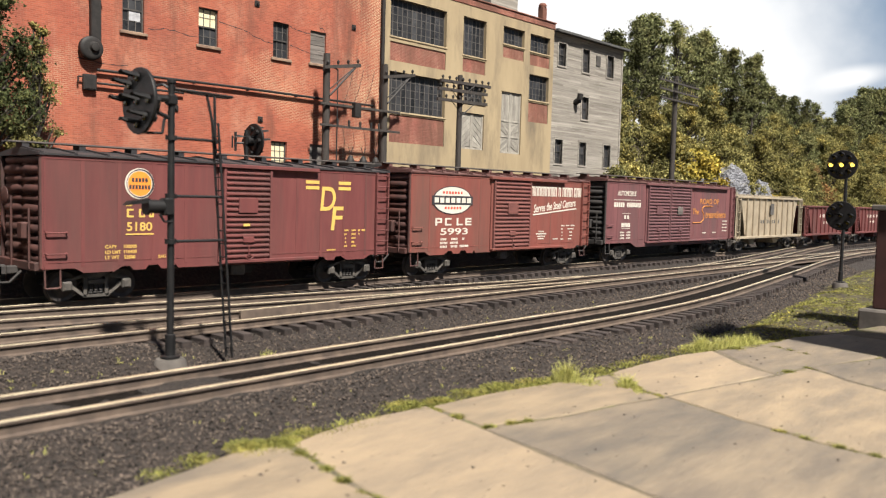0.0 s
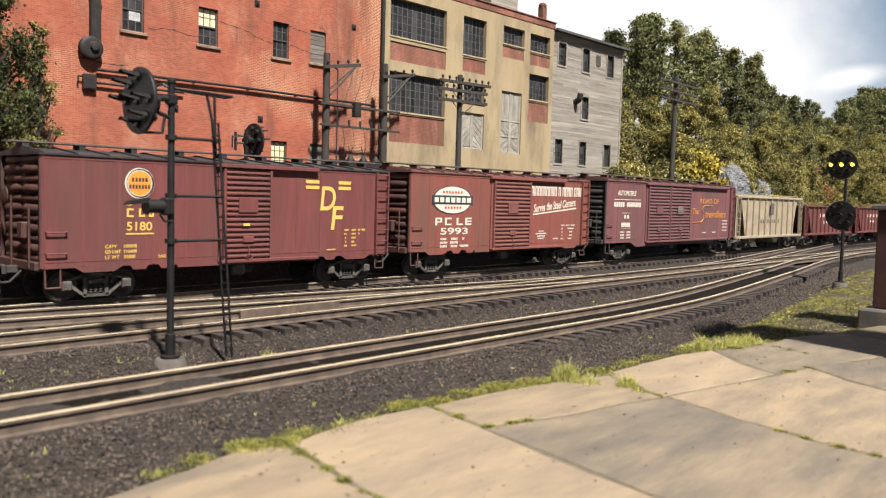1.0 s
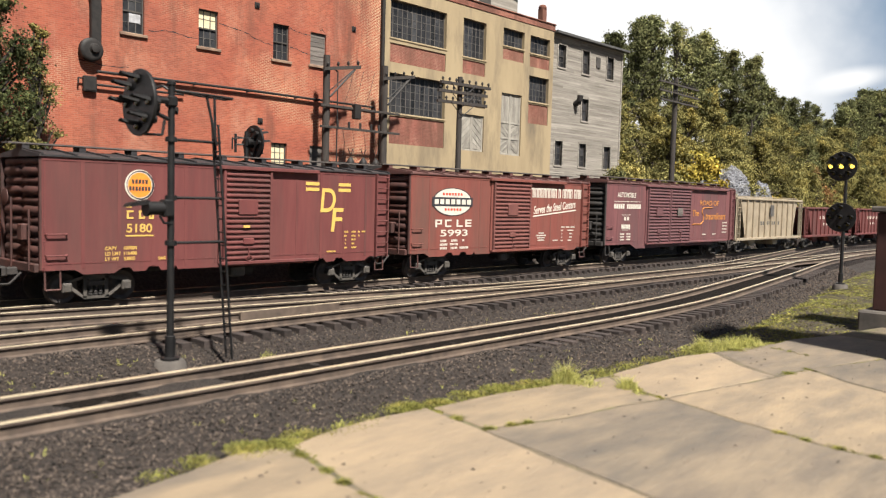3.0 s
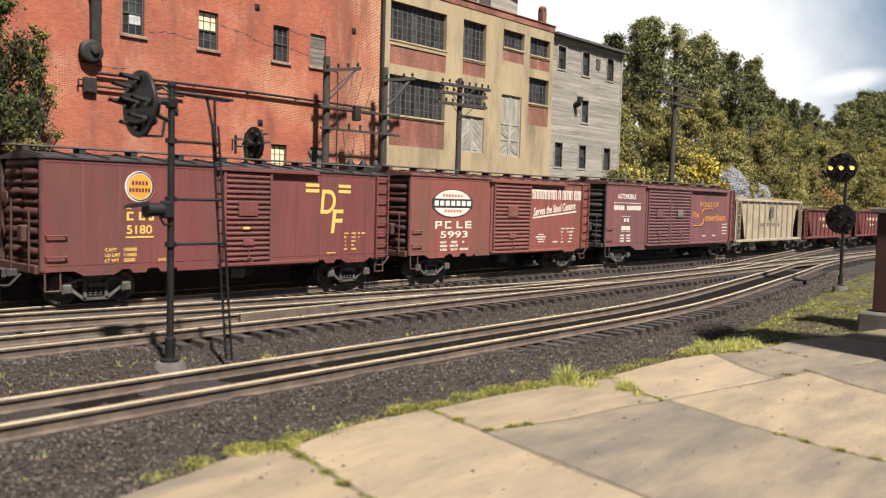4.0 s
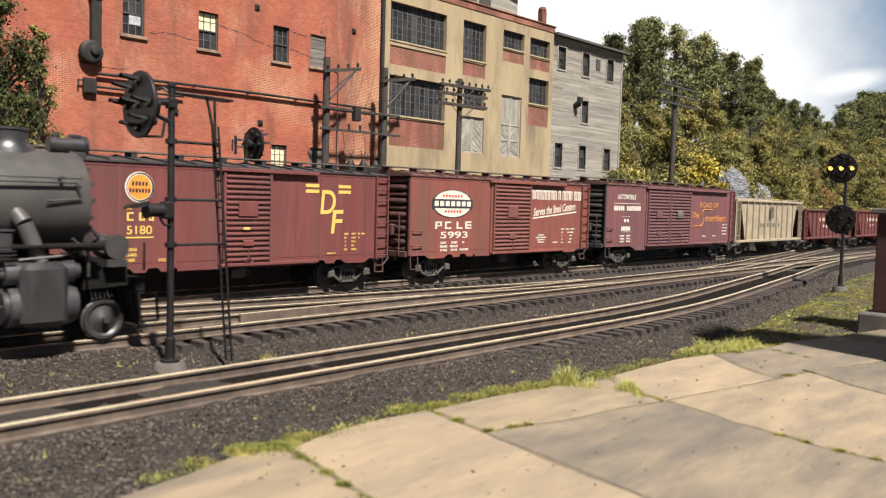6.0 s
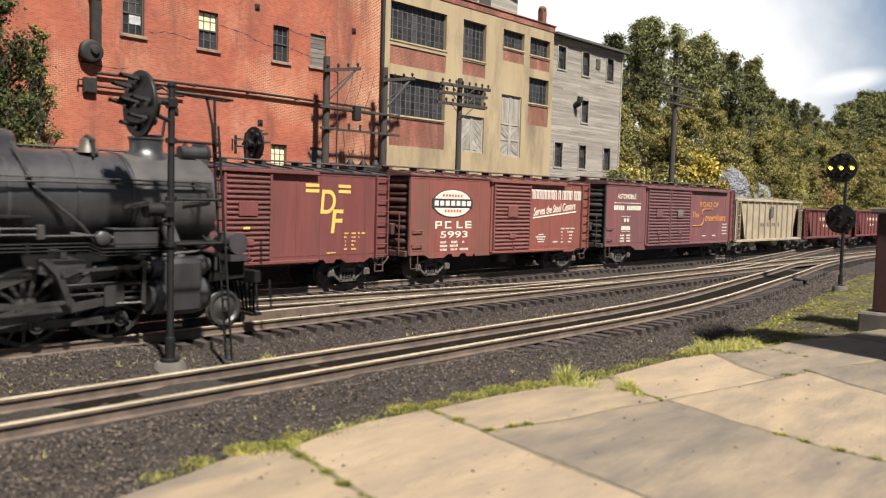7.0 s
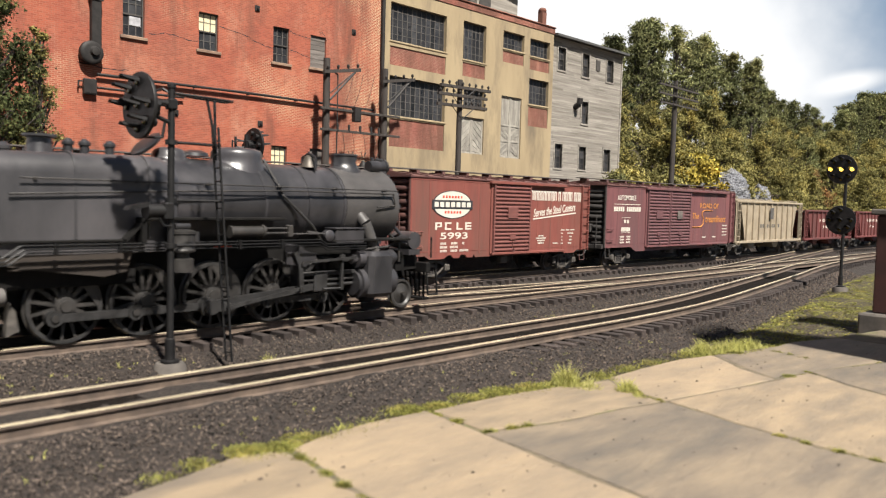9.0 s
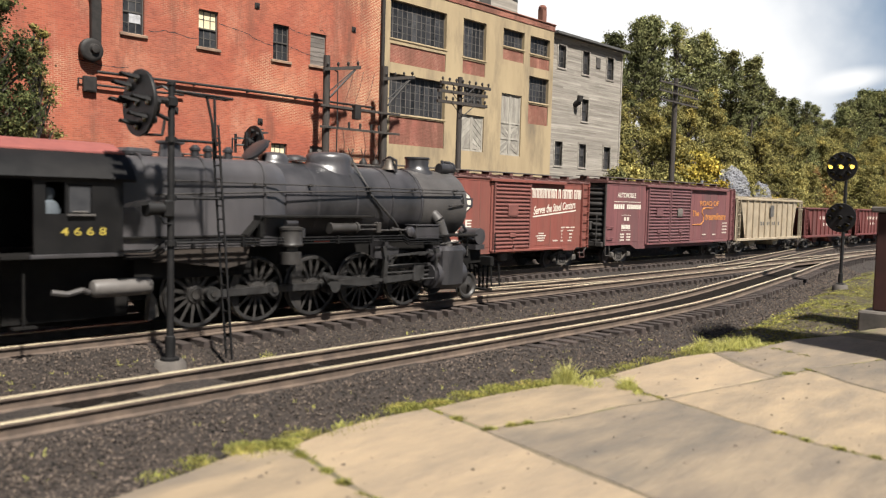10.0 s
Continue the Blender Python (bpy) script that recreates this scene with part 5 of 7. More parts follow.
def hopper(x, L, mat, top, label):
    car = thing("hopper_car", P(x, 23.6, 0), label, "hopper car", "freight cars on the track")
    for s in (-1, 1):
        pts = [(1.3, top), (1.3, top - 0.02), (2.0, 1.9), (2.0, 1.05), (L - 2.0, 1.05), (L - 2.0, 1.9), (L - 1.3, top - 0.02), (L - 1.3, top)]
        sd = part("side", G().prism([(0.9, top), (1.75, 1.05), (L - 1.75, 1.05), (L - 0.9, top)], "y", s * 1.40, s * 1.34), mat, car, smooth=False)
        a, b = sorted((s * 1.40, s * 1.5))
        me = G().box(-0.05, 0.05, a, b, 1.05, top).mesh("side_post", mat, False)
        for i in range(9):
            part("side_post", me, mat, sd, m=P(1.85 + (L - 3.7) * i / 8, 0, 0))
        a, b = sorted((s * 1.34, s * 1.52))
        part("top_chord", G().box(0.1, L - 0.1, a, b, top - 0.02, top + 0.12, 0.02), mat, car, smooth=False)
        part("side_sill", G().box(0.05, L - 0.05, a, b, 0.88, 1.05, 0.02), mat, car, smooth=False)
        ladder(car, 0.15, 0.6, s * 1.42, 0.8, top, 7, mat)
        ladder(car, L - 0.6, L - 0.15, s * 1.42, 0.8, top, 7, mat)
        part("corner_brace", G().tube([(0.1, s * 1.43, top), (0.1, s * 1.43, 0.95)], 0.05, 4).tube([(L - 0.1, s * 1.43, top), (L - 0.1, s * 1.43, 0.95)], 0.05, 4), mat, car)
    for f in (lambda v: v, lambda v: L - v):
        part("slope_sheet", G().prism([(f(0.6), top - 0.1), (f(2.6), 1.0), (f(2.66), 1.0), (f(0.66), top - 0.1)], "y", -1.34, 1.34), mat, car)
        part("bay", G().prism([(f(3.0), 1.1), (f(3.6), 0.45), (f(4.2), 0.45), (f(4.8), 1.1)], "y", -1.0, 1.0), mat, car)
    part("center_sill", G().box(0.1, L - 0.1, -0.3, 0.3, 0.7, 1.0), UNDER, car)
    part("roof" if top > 3.4 else "load", G().box(0.8, L - 0.8, -1.33, 1.33, top - 0.05, top + 0.06), mat if top > 3.4 else UNDER, car, "" if top > 3.4 else "black coal load")
    if top > 3.4:
        me = G().box(-0.35, 0.35, -0.35, 0.35, top + 0.06, top + 0.16, 0.02).mesh("hatch", mat)
        for i in range(7):
            for y in (-0.55, 0.55):
                part("hatch", me, mat, car, m=P(1.2 + (L - 2.4) * i / 6, y, 0))
        part("running_board", G().box(0, L, -1.1, -0.95, top + 0.2, top + 0.24).box(0, L, 0.95, 1.1, top + 0.2, top + 0.24).box(0.1, 0.2, -1.1, 1.1, top + 0.06, top + 0.2).box(L - 0.2, L - 0.1, -1.1, 1.1, top + 0.06, top + 0.2), mat, car)
    part("coupler", G().box(-0.4, L + 0.4, -0.12, 0.12, 0.78, 0.95), UNDER, car)
    truck(car, 1.6)
    truck(car, L - 1.6)
    return car


h1 = hopper(52.2, 12.1, CREAM, 3.62, "cream covered hopper car with weathered posts")
bars([(4.3 + 0.4 * i, 4.55 + 0.4 * i, 1.9, 2.15) for i in range(9)], -1.40, MUNTIN, h1)
part("emblem", G().box(5.75, 6.35, -1.52, -1.5, 2.5, 3.3, 0.02), MUNTIN, h1)
for x in (65.0, 77.9, 90.8):
    h = hopper(x, 11.6, OXIDE, 3.12, "oxide-red open hopper car loaded with coal")
    bars([(3.6 + 0.34 * i, 3.82 + 0.34 * i, 2.3, 2.55) for i in range(10)] + [(4.5 + 0.3 * i, 4.7 + 0.3 * i, 1.8, 2.0) for i in range(5)], -1.40, WHITE, h)

# the car coupled behind the first boxcar, of which only the coupled end shows
car0 = boxcar(-5.15, 12.5, END_BROWN, ROOF_BLACK, END_BROWN, [(5.4, 7.2)], "brown steel boxcar coupled behind the lettered one")
# ---- steam locomotive: ten-coupled, with leading axle; x = 0 at the leading axle, forward is +x ----
SPEED, T_MARK, X_MARK = 2.978, 5.5, 6.38
RW, CRANK = 0.7875, 0.37
AXLES = [-9.75 + 1.727 * k for k in range(5)]
MAIN = AXLES[2]
ROD = 3.27
CYL_Z = 0.88


def loco_x(t):
    return X_MARK + SPEED * (t - T_MARK)


def crank(t):
    """The angle of the near cranks above +x, in degrees."""
    return 108 - math.degrees(SPEED / RW) * (t - 9.5)


loco = thing("steam_locomotive", P(loco_x(0), 17.95, 0), "sooty black ten-coupled steam locomotive rolling along the main track", "locomotive")


def saddle(g, r=1.05):
    """Lets the foot of a dome follow the barrel on which it sits."""
    out = []
    for x, y, z in g.v:
        top = 2.97 + math.sqrt(max(0.0, r * r - y * y))
        out.append((x, y, top - 0.02 if z < 3.9 else max(top + 0.02 + 0.25 * (z - 3.9), z) if z < 4.1 else z))
    g.v = out
    return g


def ring_x(prof, g=None, n=36, zc=2.97):
    return (g or G()).lathe([(r, x) for x, r in prof], (0, 0, zc), "x", n)


boiler = part("boiler", ring_x([(-2.35, 1.04), (-2.36, 1.05), (-4.9, 1.06), (-7.35, 1.08)]), LOCO, loco, "sooty black boiler with worn grey highlights")
g = G()
for x in (-2.42, -3.6, -4.95, -6.3):
    ring_x([(x - 0.04, 1.055), (x - 0.035, 1.075), (x + 0.035, 1.075), (x + 0.04, 1.055)], g)
part("boiler_band", g, LOCO, boiler)
sb = part("smokebox", ring_x([(-2.35, 1.06), (-0.42, 1.06), (-0.36, 1.03), (-0.33, 0.95)]), LOCO_GREY, loco, "graphite-grey smokebox")
part("smokebox_door", ring_x([(-0.34, 0.9), (-0.3, 0.88), (-0.22, 0.7), (-0.17, 0.4), (-0.16, 0.05)]), LOCO_GREY, sb)
g = G()
for i in range(16):
    a = 2 * math.pi * i / 16
    c = (0.92 * math.cos(a), 2.97 + 0.92 * math.sin(a))
    g.box(-0.33, -0.25, c[0] - 0.05, c[0] + 0.05, c[1] - 0.05, c[1] + 0.05, 0.01)
part("door_clamp", g, LOCO, sb)
# square-shouldered firebox
sec = lambda w, zt, zb, r: [(-w, zb), (w, zb), (w, zt - r)] + [(w - r + r * math.cos(radians(a)), zt - r + r * math.sin(radians(a))) for a in (20, 45, 70)] + [(w - r, zt), (-w + r, zt)] + [
    (-w + r - r * math.sin(radians(a)), zt - r + r * math.cos(radians(a))) for a in (20, 45, 70)] + [(-w, zt - r)]
g = G()
rings = []
for x, w, zt, r in ((-7.3, 1.02, 3.96, 0.7), (-7.75, 1.16, 4.0, 0.5), (-8.2, 1.2, 4.0, 0.45), (-11.82, 1.24, 3.93, 0.42)):
    rings.append([(x, y, z) for y, z in sec(w, zt, 1.9, r)])
g.quad_strip(rings)
fb = part("firebox", g, LOCO_DUST, loco, "broad square-shouldered firebox casing")
part("firebox_skirt", G().prism([(-11.82, 1.86), (-10.7, 1.62), (-9.1, 1.4), (-8.6, 1.5), (-8.45, 2.14), (-11.82, 2.14)], "y", -1.2, 1.2), LOCO_BROWN, fb, "dusty brown ash pan side")
part("ash_pan_rib", G().box(-11.6, -8.6, -1.225, -1.2, 1.74, 1.78).box(-11.0, -8.7, -1.225, -1.2, 1.6, 1.63), LOCO_BROWN, fb, smooth=False)
g = G()
for x in (-8.1, -9.7, -11.2):
    g.quad_strip([[(x + d, y, z) for y, z in sec(1.225, 4.015, 2.2, 0.45)] for d in (-0.03, 0.03)])
part("firebox_band", g, LOCO_DUST, fb)
# stack, domes, bell, headlamp
part("chimney", saddle(G().lathe([(0.56, 3.88), (0.46, 3.98), (0.40, 4.06), (0.36, 4.18), (0.375, 4.36), (0.40, 4.38), (0.40, 4.43), (0.32, 4.43), (0.31, 4.2)], (-1.62, 0, 0), "z", 24)), LOCO, loco, "short black chimney")
part("sand_dome", saddle(G().lathe([(0.78, 3.8), (0.70, 3.92), (0.66, 4.02), (0.65, 4.14), (0.65, 4.22), (0.63, 4.28), (0.57, 4.33), (0.45, 4.37), (0.1, 4.39)], (-5.15, 0, 0), "z", 32, 0.95)), LOCO, loco, "broad black sand dome")
d = part("steam_dome", saddle(G().lathe([(0.5, 3.85), (0.42, 3.95), (0.40, 4.05), (0.38, 4.16), (0.32, 4.23), (0.2, 4.27), (0.05, 4.28)], (-7.0, 0, 0), "z", 28, 0.95)), LOCO, loco)
part("dome_cover", G().lathe([(0.36, 4.28), (0.34, 4.36), (0.2, 4.42)], (-6.35, 0, -0.18), "z", 18), LOCO, d)
part("dome_shield", G().lathe([(0.3, -0.06), (0.38, -0.04), (0.40, 0.03), (0.34, 0.06), (0.1, 0.07)], (0, 0, 0), "z", 24), LOCO, d, "tilted round shield beside the dome", m=P(-7.62, -0.1, 4.3, 0, -42, 0))
g = G()
for x in (-9.15, -9.5, -8.6):
    g.lathe([(0.1, 3.95), (0.1, 4.15), (0.13, 4.17), (0.13, 4.22), (0.05, 4.3)], (x, -0.35, 0), "z", 10)
part("safety_valve", g, LOCO, fb)
part("turret", G().lathe([(0.3, 3.9), (0.27, 4.0), (0.24, 4.28), (0.34, 4.31), (0.34, 4.36), (0.1, 4.37)], (-9.95, 0, 0), "z", 16), LOCO, fb)
part("turret_cover", G().box(-11.4, -10.75, -0.8, 0.8, 3.9, 4.12, 0.08), LOCO, fb)
bell = part("bell", G().lathe([(0.24, 3.98), (0.22, 4.03), (0.16, 4.12), (0.13, 4.26), (0.06, 4.31)], (-3.13, -0.35, 0), "z", 16), BRASS, loco, "dull brass bell")
part("bell_yoke", G().tube([(-3.13, -0.64, 3.9), (-3.13, -0.64, 4.25), (-3.13, -0.35, 4.36), (-3.13, -0.06, 4.25), (-3.13, -0.06, 3.95)], 0.035), LOCO, bell)
hl = part("headlight", G().lathe([(0.14, -0.46), (0.18, -0.44), (0.19, -0.12), (0.22, -0.1), (0.22, -0.04), (0.18, -0.03)], (0, 0, 4.14), "x", 18).box(-0.4, -0.16, -0.1, 0.1, 4.3, 4.38, 0.02), LOCO, loco, "round black headlamp above the smokebox")
part("lens", G().lathe([(0.17, -0.035), (0.13, -0.02)], (0, 0, 4.14), "x", 16), GLASS, hl)
part("headlight_bracket", G().box(-0.48, -0.1, -0.2, 0.2, 3.85, 4.0, 0.02), LOCO, hl)
part("generator", G().cyl((-0.95, -0.3, 4.12), (-0.55, -0.3, 4.12), 0.16, n=14).cyl((-0.8, -0.3, 4.15), (-0.8, -0.3, 4.38), 0.05, n=8), LOCO, loco)
# running board, rails and pipes
for s in (-1, 1):
    rbd = part("running_board", G().box(-8.3, -4.7, min(s * 0.9, s * 1.5), max(s * 0.9, s * 1.5), 2.6, 2.66, 0.01).prism([(-8.3, 2.6), (-8.3, 2.66), (-8.75, 2.2), (-8.75, 2.14)], "y", s * 0.95, s * 1.5).box(
        -11.8, -8.75, min(s * 1.2, s * 1.32), max(s * 1.2, s * 1.32), 2.14, 2.19, 0.01).box(-3.2, -0.3, min(s * 0.8, s * 1.45), max(s * 0.8, s * 1.45), 2.03, 2.09, 0.01), LOCO_DARK, loco, smooth=False)
    part("step_plate", G().box(-8.42, -8.3, min(s * 1.2, s * 1.5), max(s * 1.2, s * 1.5), 2.12, 2.66, 0.01), LOCO_DARK, loco)
    g = G()
    for z, y, d in ((2.10, 1.47, 0.0), (2.03, 1.5, 0.05), (1.96, 1.47, 0.1)):
        g.tube([(-11.8, s * y, z - 0.23), (-11.2 + d, s * y, z - 0.23), (-10.85 + d, s * y, z), (-3.6, s * y, z), (-3.35, s * y, z - 0.12), (-2.0, s * y, z - 0.12)], 0.02, 6)
    for x in (-10.2, -8.9, -6.0, -4.8):
        g.box(x - 0.03, x + 0.03, min(s * 1.44, s * 1.54), max(s * 1.44, s * 1.54), 1.92, 2.14)
    part("air_pipe", g, CAB_BLACK, loco)
    g = G().tube([(-10.8, s * 1.32, 3.42), (-7.6, s * 1.24, 3.42), (-0.6, s * 1.14, 3.42)], 0.018, 6)
    for x in (-10.5, -8.4, -6.6, -4.6, -2.8, -1.0):
        g.tube([(x, s * 1.0, 3.42), (x, s * (1.17 if x > -7 else 1.27), 3.42)], 0.04, 6)
    part("handrail", g, LOCO_GRIME, loco)
    part("delivery_pipe", G().tube([(-11.0, s * 1.3, 3.1), (-8.0, s * 1.27, 3.22), (-4.4, s * 1.16, 3.33), (-0.7, s * 1.12, 3.33), (-0.6, s * 1.1, 3.0), (-1.3, s * 1.12, 2.95)], 0.022, 6), LOCO_GRIME, loco)
    part("sand_pipe", G().tube([(-4.75, s * 0.6, 4.1), (-4.6, s * 1.0, 3.5), (-4.5, s * 1.12, 3.2), (-3.6, s * 1.15, 2.45), (-3.3, s * 1.1, 2.1)], 0.035, 6), LOCO_GRIME, loco)
    # cylinders and valve chest
    a, b = sorted((s * 0.75, s * 1.62))
    cy = part("cylinder", G().cyl((-2.1, s * 1.12, CYL_Z), (-0.9, s * 1.12, CYL_Z), 0.42, n=24).box(-1.94, -1.04, a, b, 0.48, 1.74, 0.12), LOCO, loco, "boxy black cylinder casting")
    part("valve_chest", G().cyl((-2.16, s * 1.2, 1.54), (-0.85, s * 1.2, 1.54), 0.24, n=20).cyl((-2.32, s * 1.2, 1.54), (-2.16, s * 1.2, 1.54), 0.13, n=14).cyl((-0.85, s * 1.2, 1.54), (-0.72, s * 1.2, 1.54), 0.16, n=14), LOCO, cy)
    part("cylinder_cover", G().cyl((-2.2, s * 1.12, CYL_Z), (-2.1, s * 1.12, CYL_Z), 0.33, n=20).cyl((-0.9, s * 1.12, CYL_Z), (-0.8, s * 1.12, CYL_Z), 0.38, n=20), LOCO, cy)
    part("steam_pipe", G().tube([(-1.85, s * 0.85, 2.8), (-1.72, s * 1.08, 2.5), (-1.45, s * 1.2, 1.72)], 0.17, 14), LOCO_GREY, loco, "sloping outside steam pipe")
    lo, hi = sorted((s * 1.02, s * 1.2))
    part("guide_bar", G().box(-3.95, -2.1, lo, hi, 1.14, 1.25, 0.02), LOCO_ROD, loco)
    part("guide_bar", G().box(-3.95, -2.1, lo, hi, 1.0, 1.05, 0.01), LOCO_ROD, loco)
    lo, hi = sorted((s * 0.6, s * 1.24))
    part("guide_yoke", G().box(-4.06, -3.93, lo, hi, 0.85, 1.95, 0.02).prism([(-4.06, 1.3), (-3.8, 1.3), (-3.6, 1.72), (-4.06, 1.9)], "y", s * 1.1, s * 1.2), LOCO, loco)
    part("link_bracket", G().prism([(-4.5, 1.5), (-3.95, 1.4), (-3.6, 1.55), (-3.55, 1.75), (-4.5, 1.8)], "y", s * 1.22, s * 1.29), LOCO, loco)
    part("radius_rod", G().prism([(-4.15, 1.5), (-4.15, 1.56), (-2.35, 1.64), (-2.35, 1.57)], "y", s * 1.44, s * 1.48), LOCO_ROD, loco)
    part("valve_stem", G().tube([(-3.0, s * 1.2, 1.54), (-2.2, s * 1.2, 1.54)], 0.05).box(-2.75, -2.45, min(s * 1.12, s * 1.3), max(s * 1.12, s * 1.3), 1.48, 1.6, 0.02), LOCO_ROD, loco)
    for pts, r in (([(-3.9, 1.3, 2.3), (-3.2, 1.36, 2.2), (-2.6, 1.4, 2.22), (-2.2, 1.3, 2.0)], 0.04), ([(-4.5, 1.4, 2.25), (-3.1, 1.4, 2.25)], 0.03),
                   ([(-1.9, 1.3, 1.8), (-1.1, 1.35, 1.86), (-0.6, 1.2, 2.0), (-0.2, 1.2, 1.9)], 0.035), ([(-0.8, 1.1, 2.2), (-0.5, 1.2, 1.9), (-0.5, 1.2, 1.4)], 0.03)):
        part("pipe", G().tube([(x, s * y, z) for x, y, z in pts], r, 6), LOCO_GRIME, loco)
    # pump, reverse gear, tool box, tanks
    ap = part("air_pump", G().lathe([(0.12, 1.5), (0.26, 1.53), (0.26, 1.82), (0.16, 1.85), (0.16, 1.95), (0.29, 1.98), (0.30, 2.02), (0.28, 2.06), (0.28, 2.36), (0.3, 2.38), (0.3, 2.44), (0.15, 2.48)], (-7.45, s * 1.42, -0.08), "z", 20), LOCO_GRIME, loco, "two-stage air pump with flanges")
    part("pump_head", G().cyl((-7.63, s * 1.42, 2.46), (-7.28, s * 1.42, 2.46), 0.08, n=10).cyl((-7.1, s * 1.42, 2.1), (-7.1, s * 1.42, 2.34), 0.07, n=8), LOCO, ap)
    part("reverse_gear", G().cyl((-6.2, s * 1.42, 2.33), (-5.35, s * 1.42, 2.33), 0.13, n=14).cyl((-5.37, s * 1.42, 2.33), (-5.3, s * 1.42, 2.33), 0.16, n=14).cyl((-6.25, s * 1.42, 2.33), (-6.19, s * 1.42, 2.33), 0.15, n=14).tube([(-5.3, s * 1.42, 2.4), (-4.55, s * 1.42, 2.4)], 0.03).tube(
        [(-5.3, s * 1.42, 2.28), (-4.55, s * 1.42, 2.28)], 0.03).box(-4.6, -4.45, min(s * 1.32, s * 1.5), max(s * 1.32, s * 1.5), 2.18, 2.48, 0.02), LOCO_GRIME, loco)
    part("tool_box", G().box(-3.05, -2.05, min(s * 1.02, s * 1.45), max(s * 1.02, s * 1.45), 1.98, 2.36, 0.03).box(-3.08, -2.02, min(s * 1.0, s * 1.48), max(s * 1.0, s * 1.48), 2.36, 2.4, 0.01).lathe([(0.15, s * 1.35), (0.15, s * 1.5), (0.08, s * 1.54)], (-3.3, 0, 2.2), "y", 14), LOCO, loco)
    part("air_tank", G().lathe([(0.08, -12.42), (0.17, -12.38), (0.19, -12.3), (0.19, -11.2), (0.17, -11.12), (0.08, -11.08)], (0, s * 1.3, 1.12), "x", 18), TANK, loco, "small grey air tank under the cab")
    part("injector", G().tube([(-13.2, s * 1.3, 1.1), (-12.9, s * 1.35, 1.05), (-12.6, s * 1.35, 1.12), (-12.45, s * 1.3, 1.05)], 0.06, 8), LOCO_GREY, loco)
    # red warning strip seen through the frame
    part("marker_plate", G().box(-6.4, -5.9, min(s * 1.0, s * 1.02), max(s * 1.0, s * 1.02), 1.92, 1.97), REDP, loco)
    part("brake_hanger", G().prism([(-10.9, 0.25), (-10.65, 0.35), (-10.72, 0.75), (-10.85, 0.95)], "y", s * 0.62, s * 0.82), TRUCK, loco)
# main frame, ash pan, pilot
# the block from -13.9 is added to fill the cab's underside with black shade
part("frame", G().box(-13.6, -0.2, -0.55, -0.42, 0.72, 1.35).box(-13.6, -0.2, 0.42, 0.55, 0.72, 1.35).box(-11.3, -8.3, -0.95, 0.95, 1.2, 1.9).box(-13.9, -11.3, -0.62, 0.62, 0.4, 1.85).box(-8.3, -1.0, -0.5, 0.5, 1.35, 2.1), LOCO_DARK, loco, smooth=False)
part("pilot_deck", G().prism([(-0.5, 1.75), (0.1, 1.6), (0.45, 1.55), (0.45, 1.15), (-0.5, 1.1)], "y", -0.95, 0.95), LOCO_DARK, loco, smooth=False)
part("pilot_beam", G().box(0.45, 0.62, -1.4, 1.4, 1.05, 1.35, 0.02), LOCO_DARK, loco)
part("pilot_pump", G().cyl((0.12, -1.2, 2.0), (0.12, -0.45, 2.0), 0.26, n=16).cyl((0.12, 0.45, 2.0), (0.12, 1.2, 2.0), 0.26, n=16).box(-0.1, 0.35, -1.2, 1.2, 1.58, 1.74), LOCO, loco)
pil_ = part("pilot", G().box(0.5, 0.8, -1.2, 1.2, 0.22, 0.3, 0.01), LOCO_DARK, loco, "black bar pilot above the rails")
for i in range(13):
    y = -1.2 + 0.2 * i
    part("bar", G().cyl((0.55, y, 1.05), (0.8 - 0.2 * abs(y) / 1.2, y * 0.95, 0.28), 0.035, n=6), LOCO_DARK, pil_)
part("step", G().tube([(0.5, -1.35, 1.1), (0.55, -1.38, 0.4), (0.95, -1.38, 0.4), (0.9, -1.35, 1.1)], 0.03).tube([(0.6, -1.42, 1.5), (0.6, -1.42, 2.1)], 0.025), LOCO_DARK, loco)
part("coupler", G().box(0.6, 1.05, -0.13, 0.13, 0.82, 1.05, 0.03).box(0.98, 1.28, -0.18, 0.18, 0.78, 1.1, 0.05), LOCO_DARK, loco)
part("air_hose", G().tube([(0.65, -0.6, 0.95), (0.85, -0.6, 0.7), (0.9, -0.6, 0.4)], 0.04, 6), LOCO_DARK, loco)
part("smokebox_brace", G().tube([(-0.35, -0.7, 2.5), (0.45, -0.9, 1.55)], 0.05).tube([(-0.35, 0.7, 2.5), (0.45, 0.9, 1.55)], 0.05), LOCO, loco)
# cab
for s in (-1, 1):
    w = wall_with_holes("cab_side", -13.62, -11.84, 1.86, 3.42, -1.55, 0.06, [(-13.4, -13.02, 2.68, 3.3), (-12.96, -12.5, 2.68, 3.26)], CAB_BLACK, loco, "black cab side with two windows")
    if s > 0:
        w.matrix_basis = P(-25.46, 0, 0, 0, 0, 180)
part("cab_front", G().prism([(-1.49, 2.2), (1.49, 2.2), (1.49, 3.42), (0.9, 4.0), (-0.9, 4.0), (-1.49, 3.42)], "x", -11.9, -11.84), LOCO, loco, smooth=False)
arc_y = [(-1.66, 3.40), (-1.5, 3.62), (-1.15, 3.92), (-0.6, 4.12), (0, 4.18), (0.6, 4.12), (1.15, 3.92), (1.5, 3.62), (1.66, 3.40)]
roof_pts = arc_y + [(y * 0.97, z - 0.06) for y, z in reversed(arc_y)]
rf = part("cab_roof", G().prism(roof_pts, "x", -14.35, -11.6), CAB_BLACK, loco, "black curved cab roof with a red top")
top = [(-1.15, 3.925), (-0.6, 4.125), (0, 4.185), (0.6, 4.125), (1.15, 3.925)]
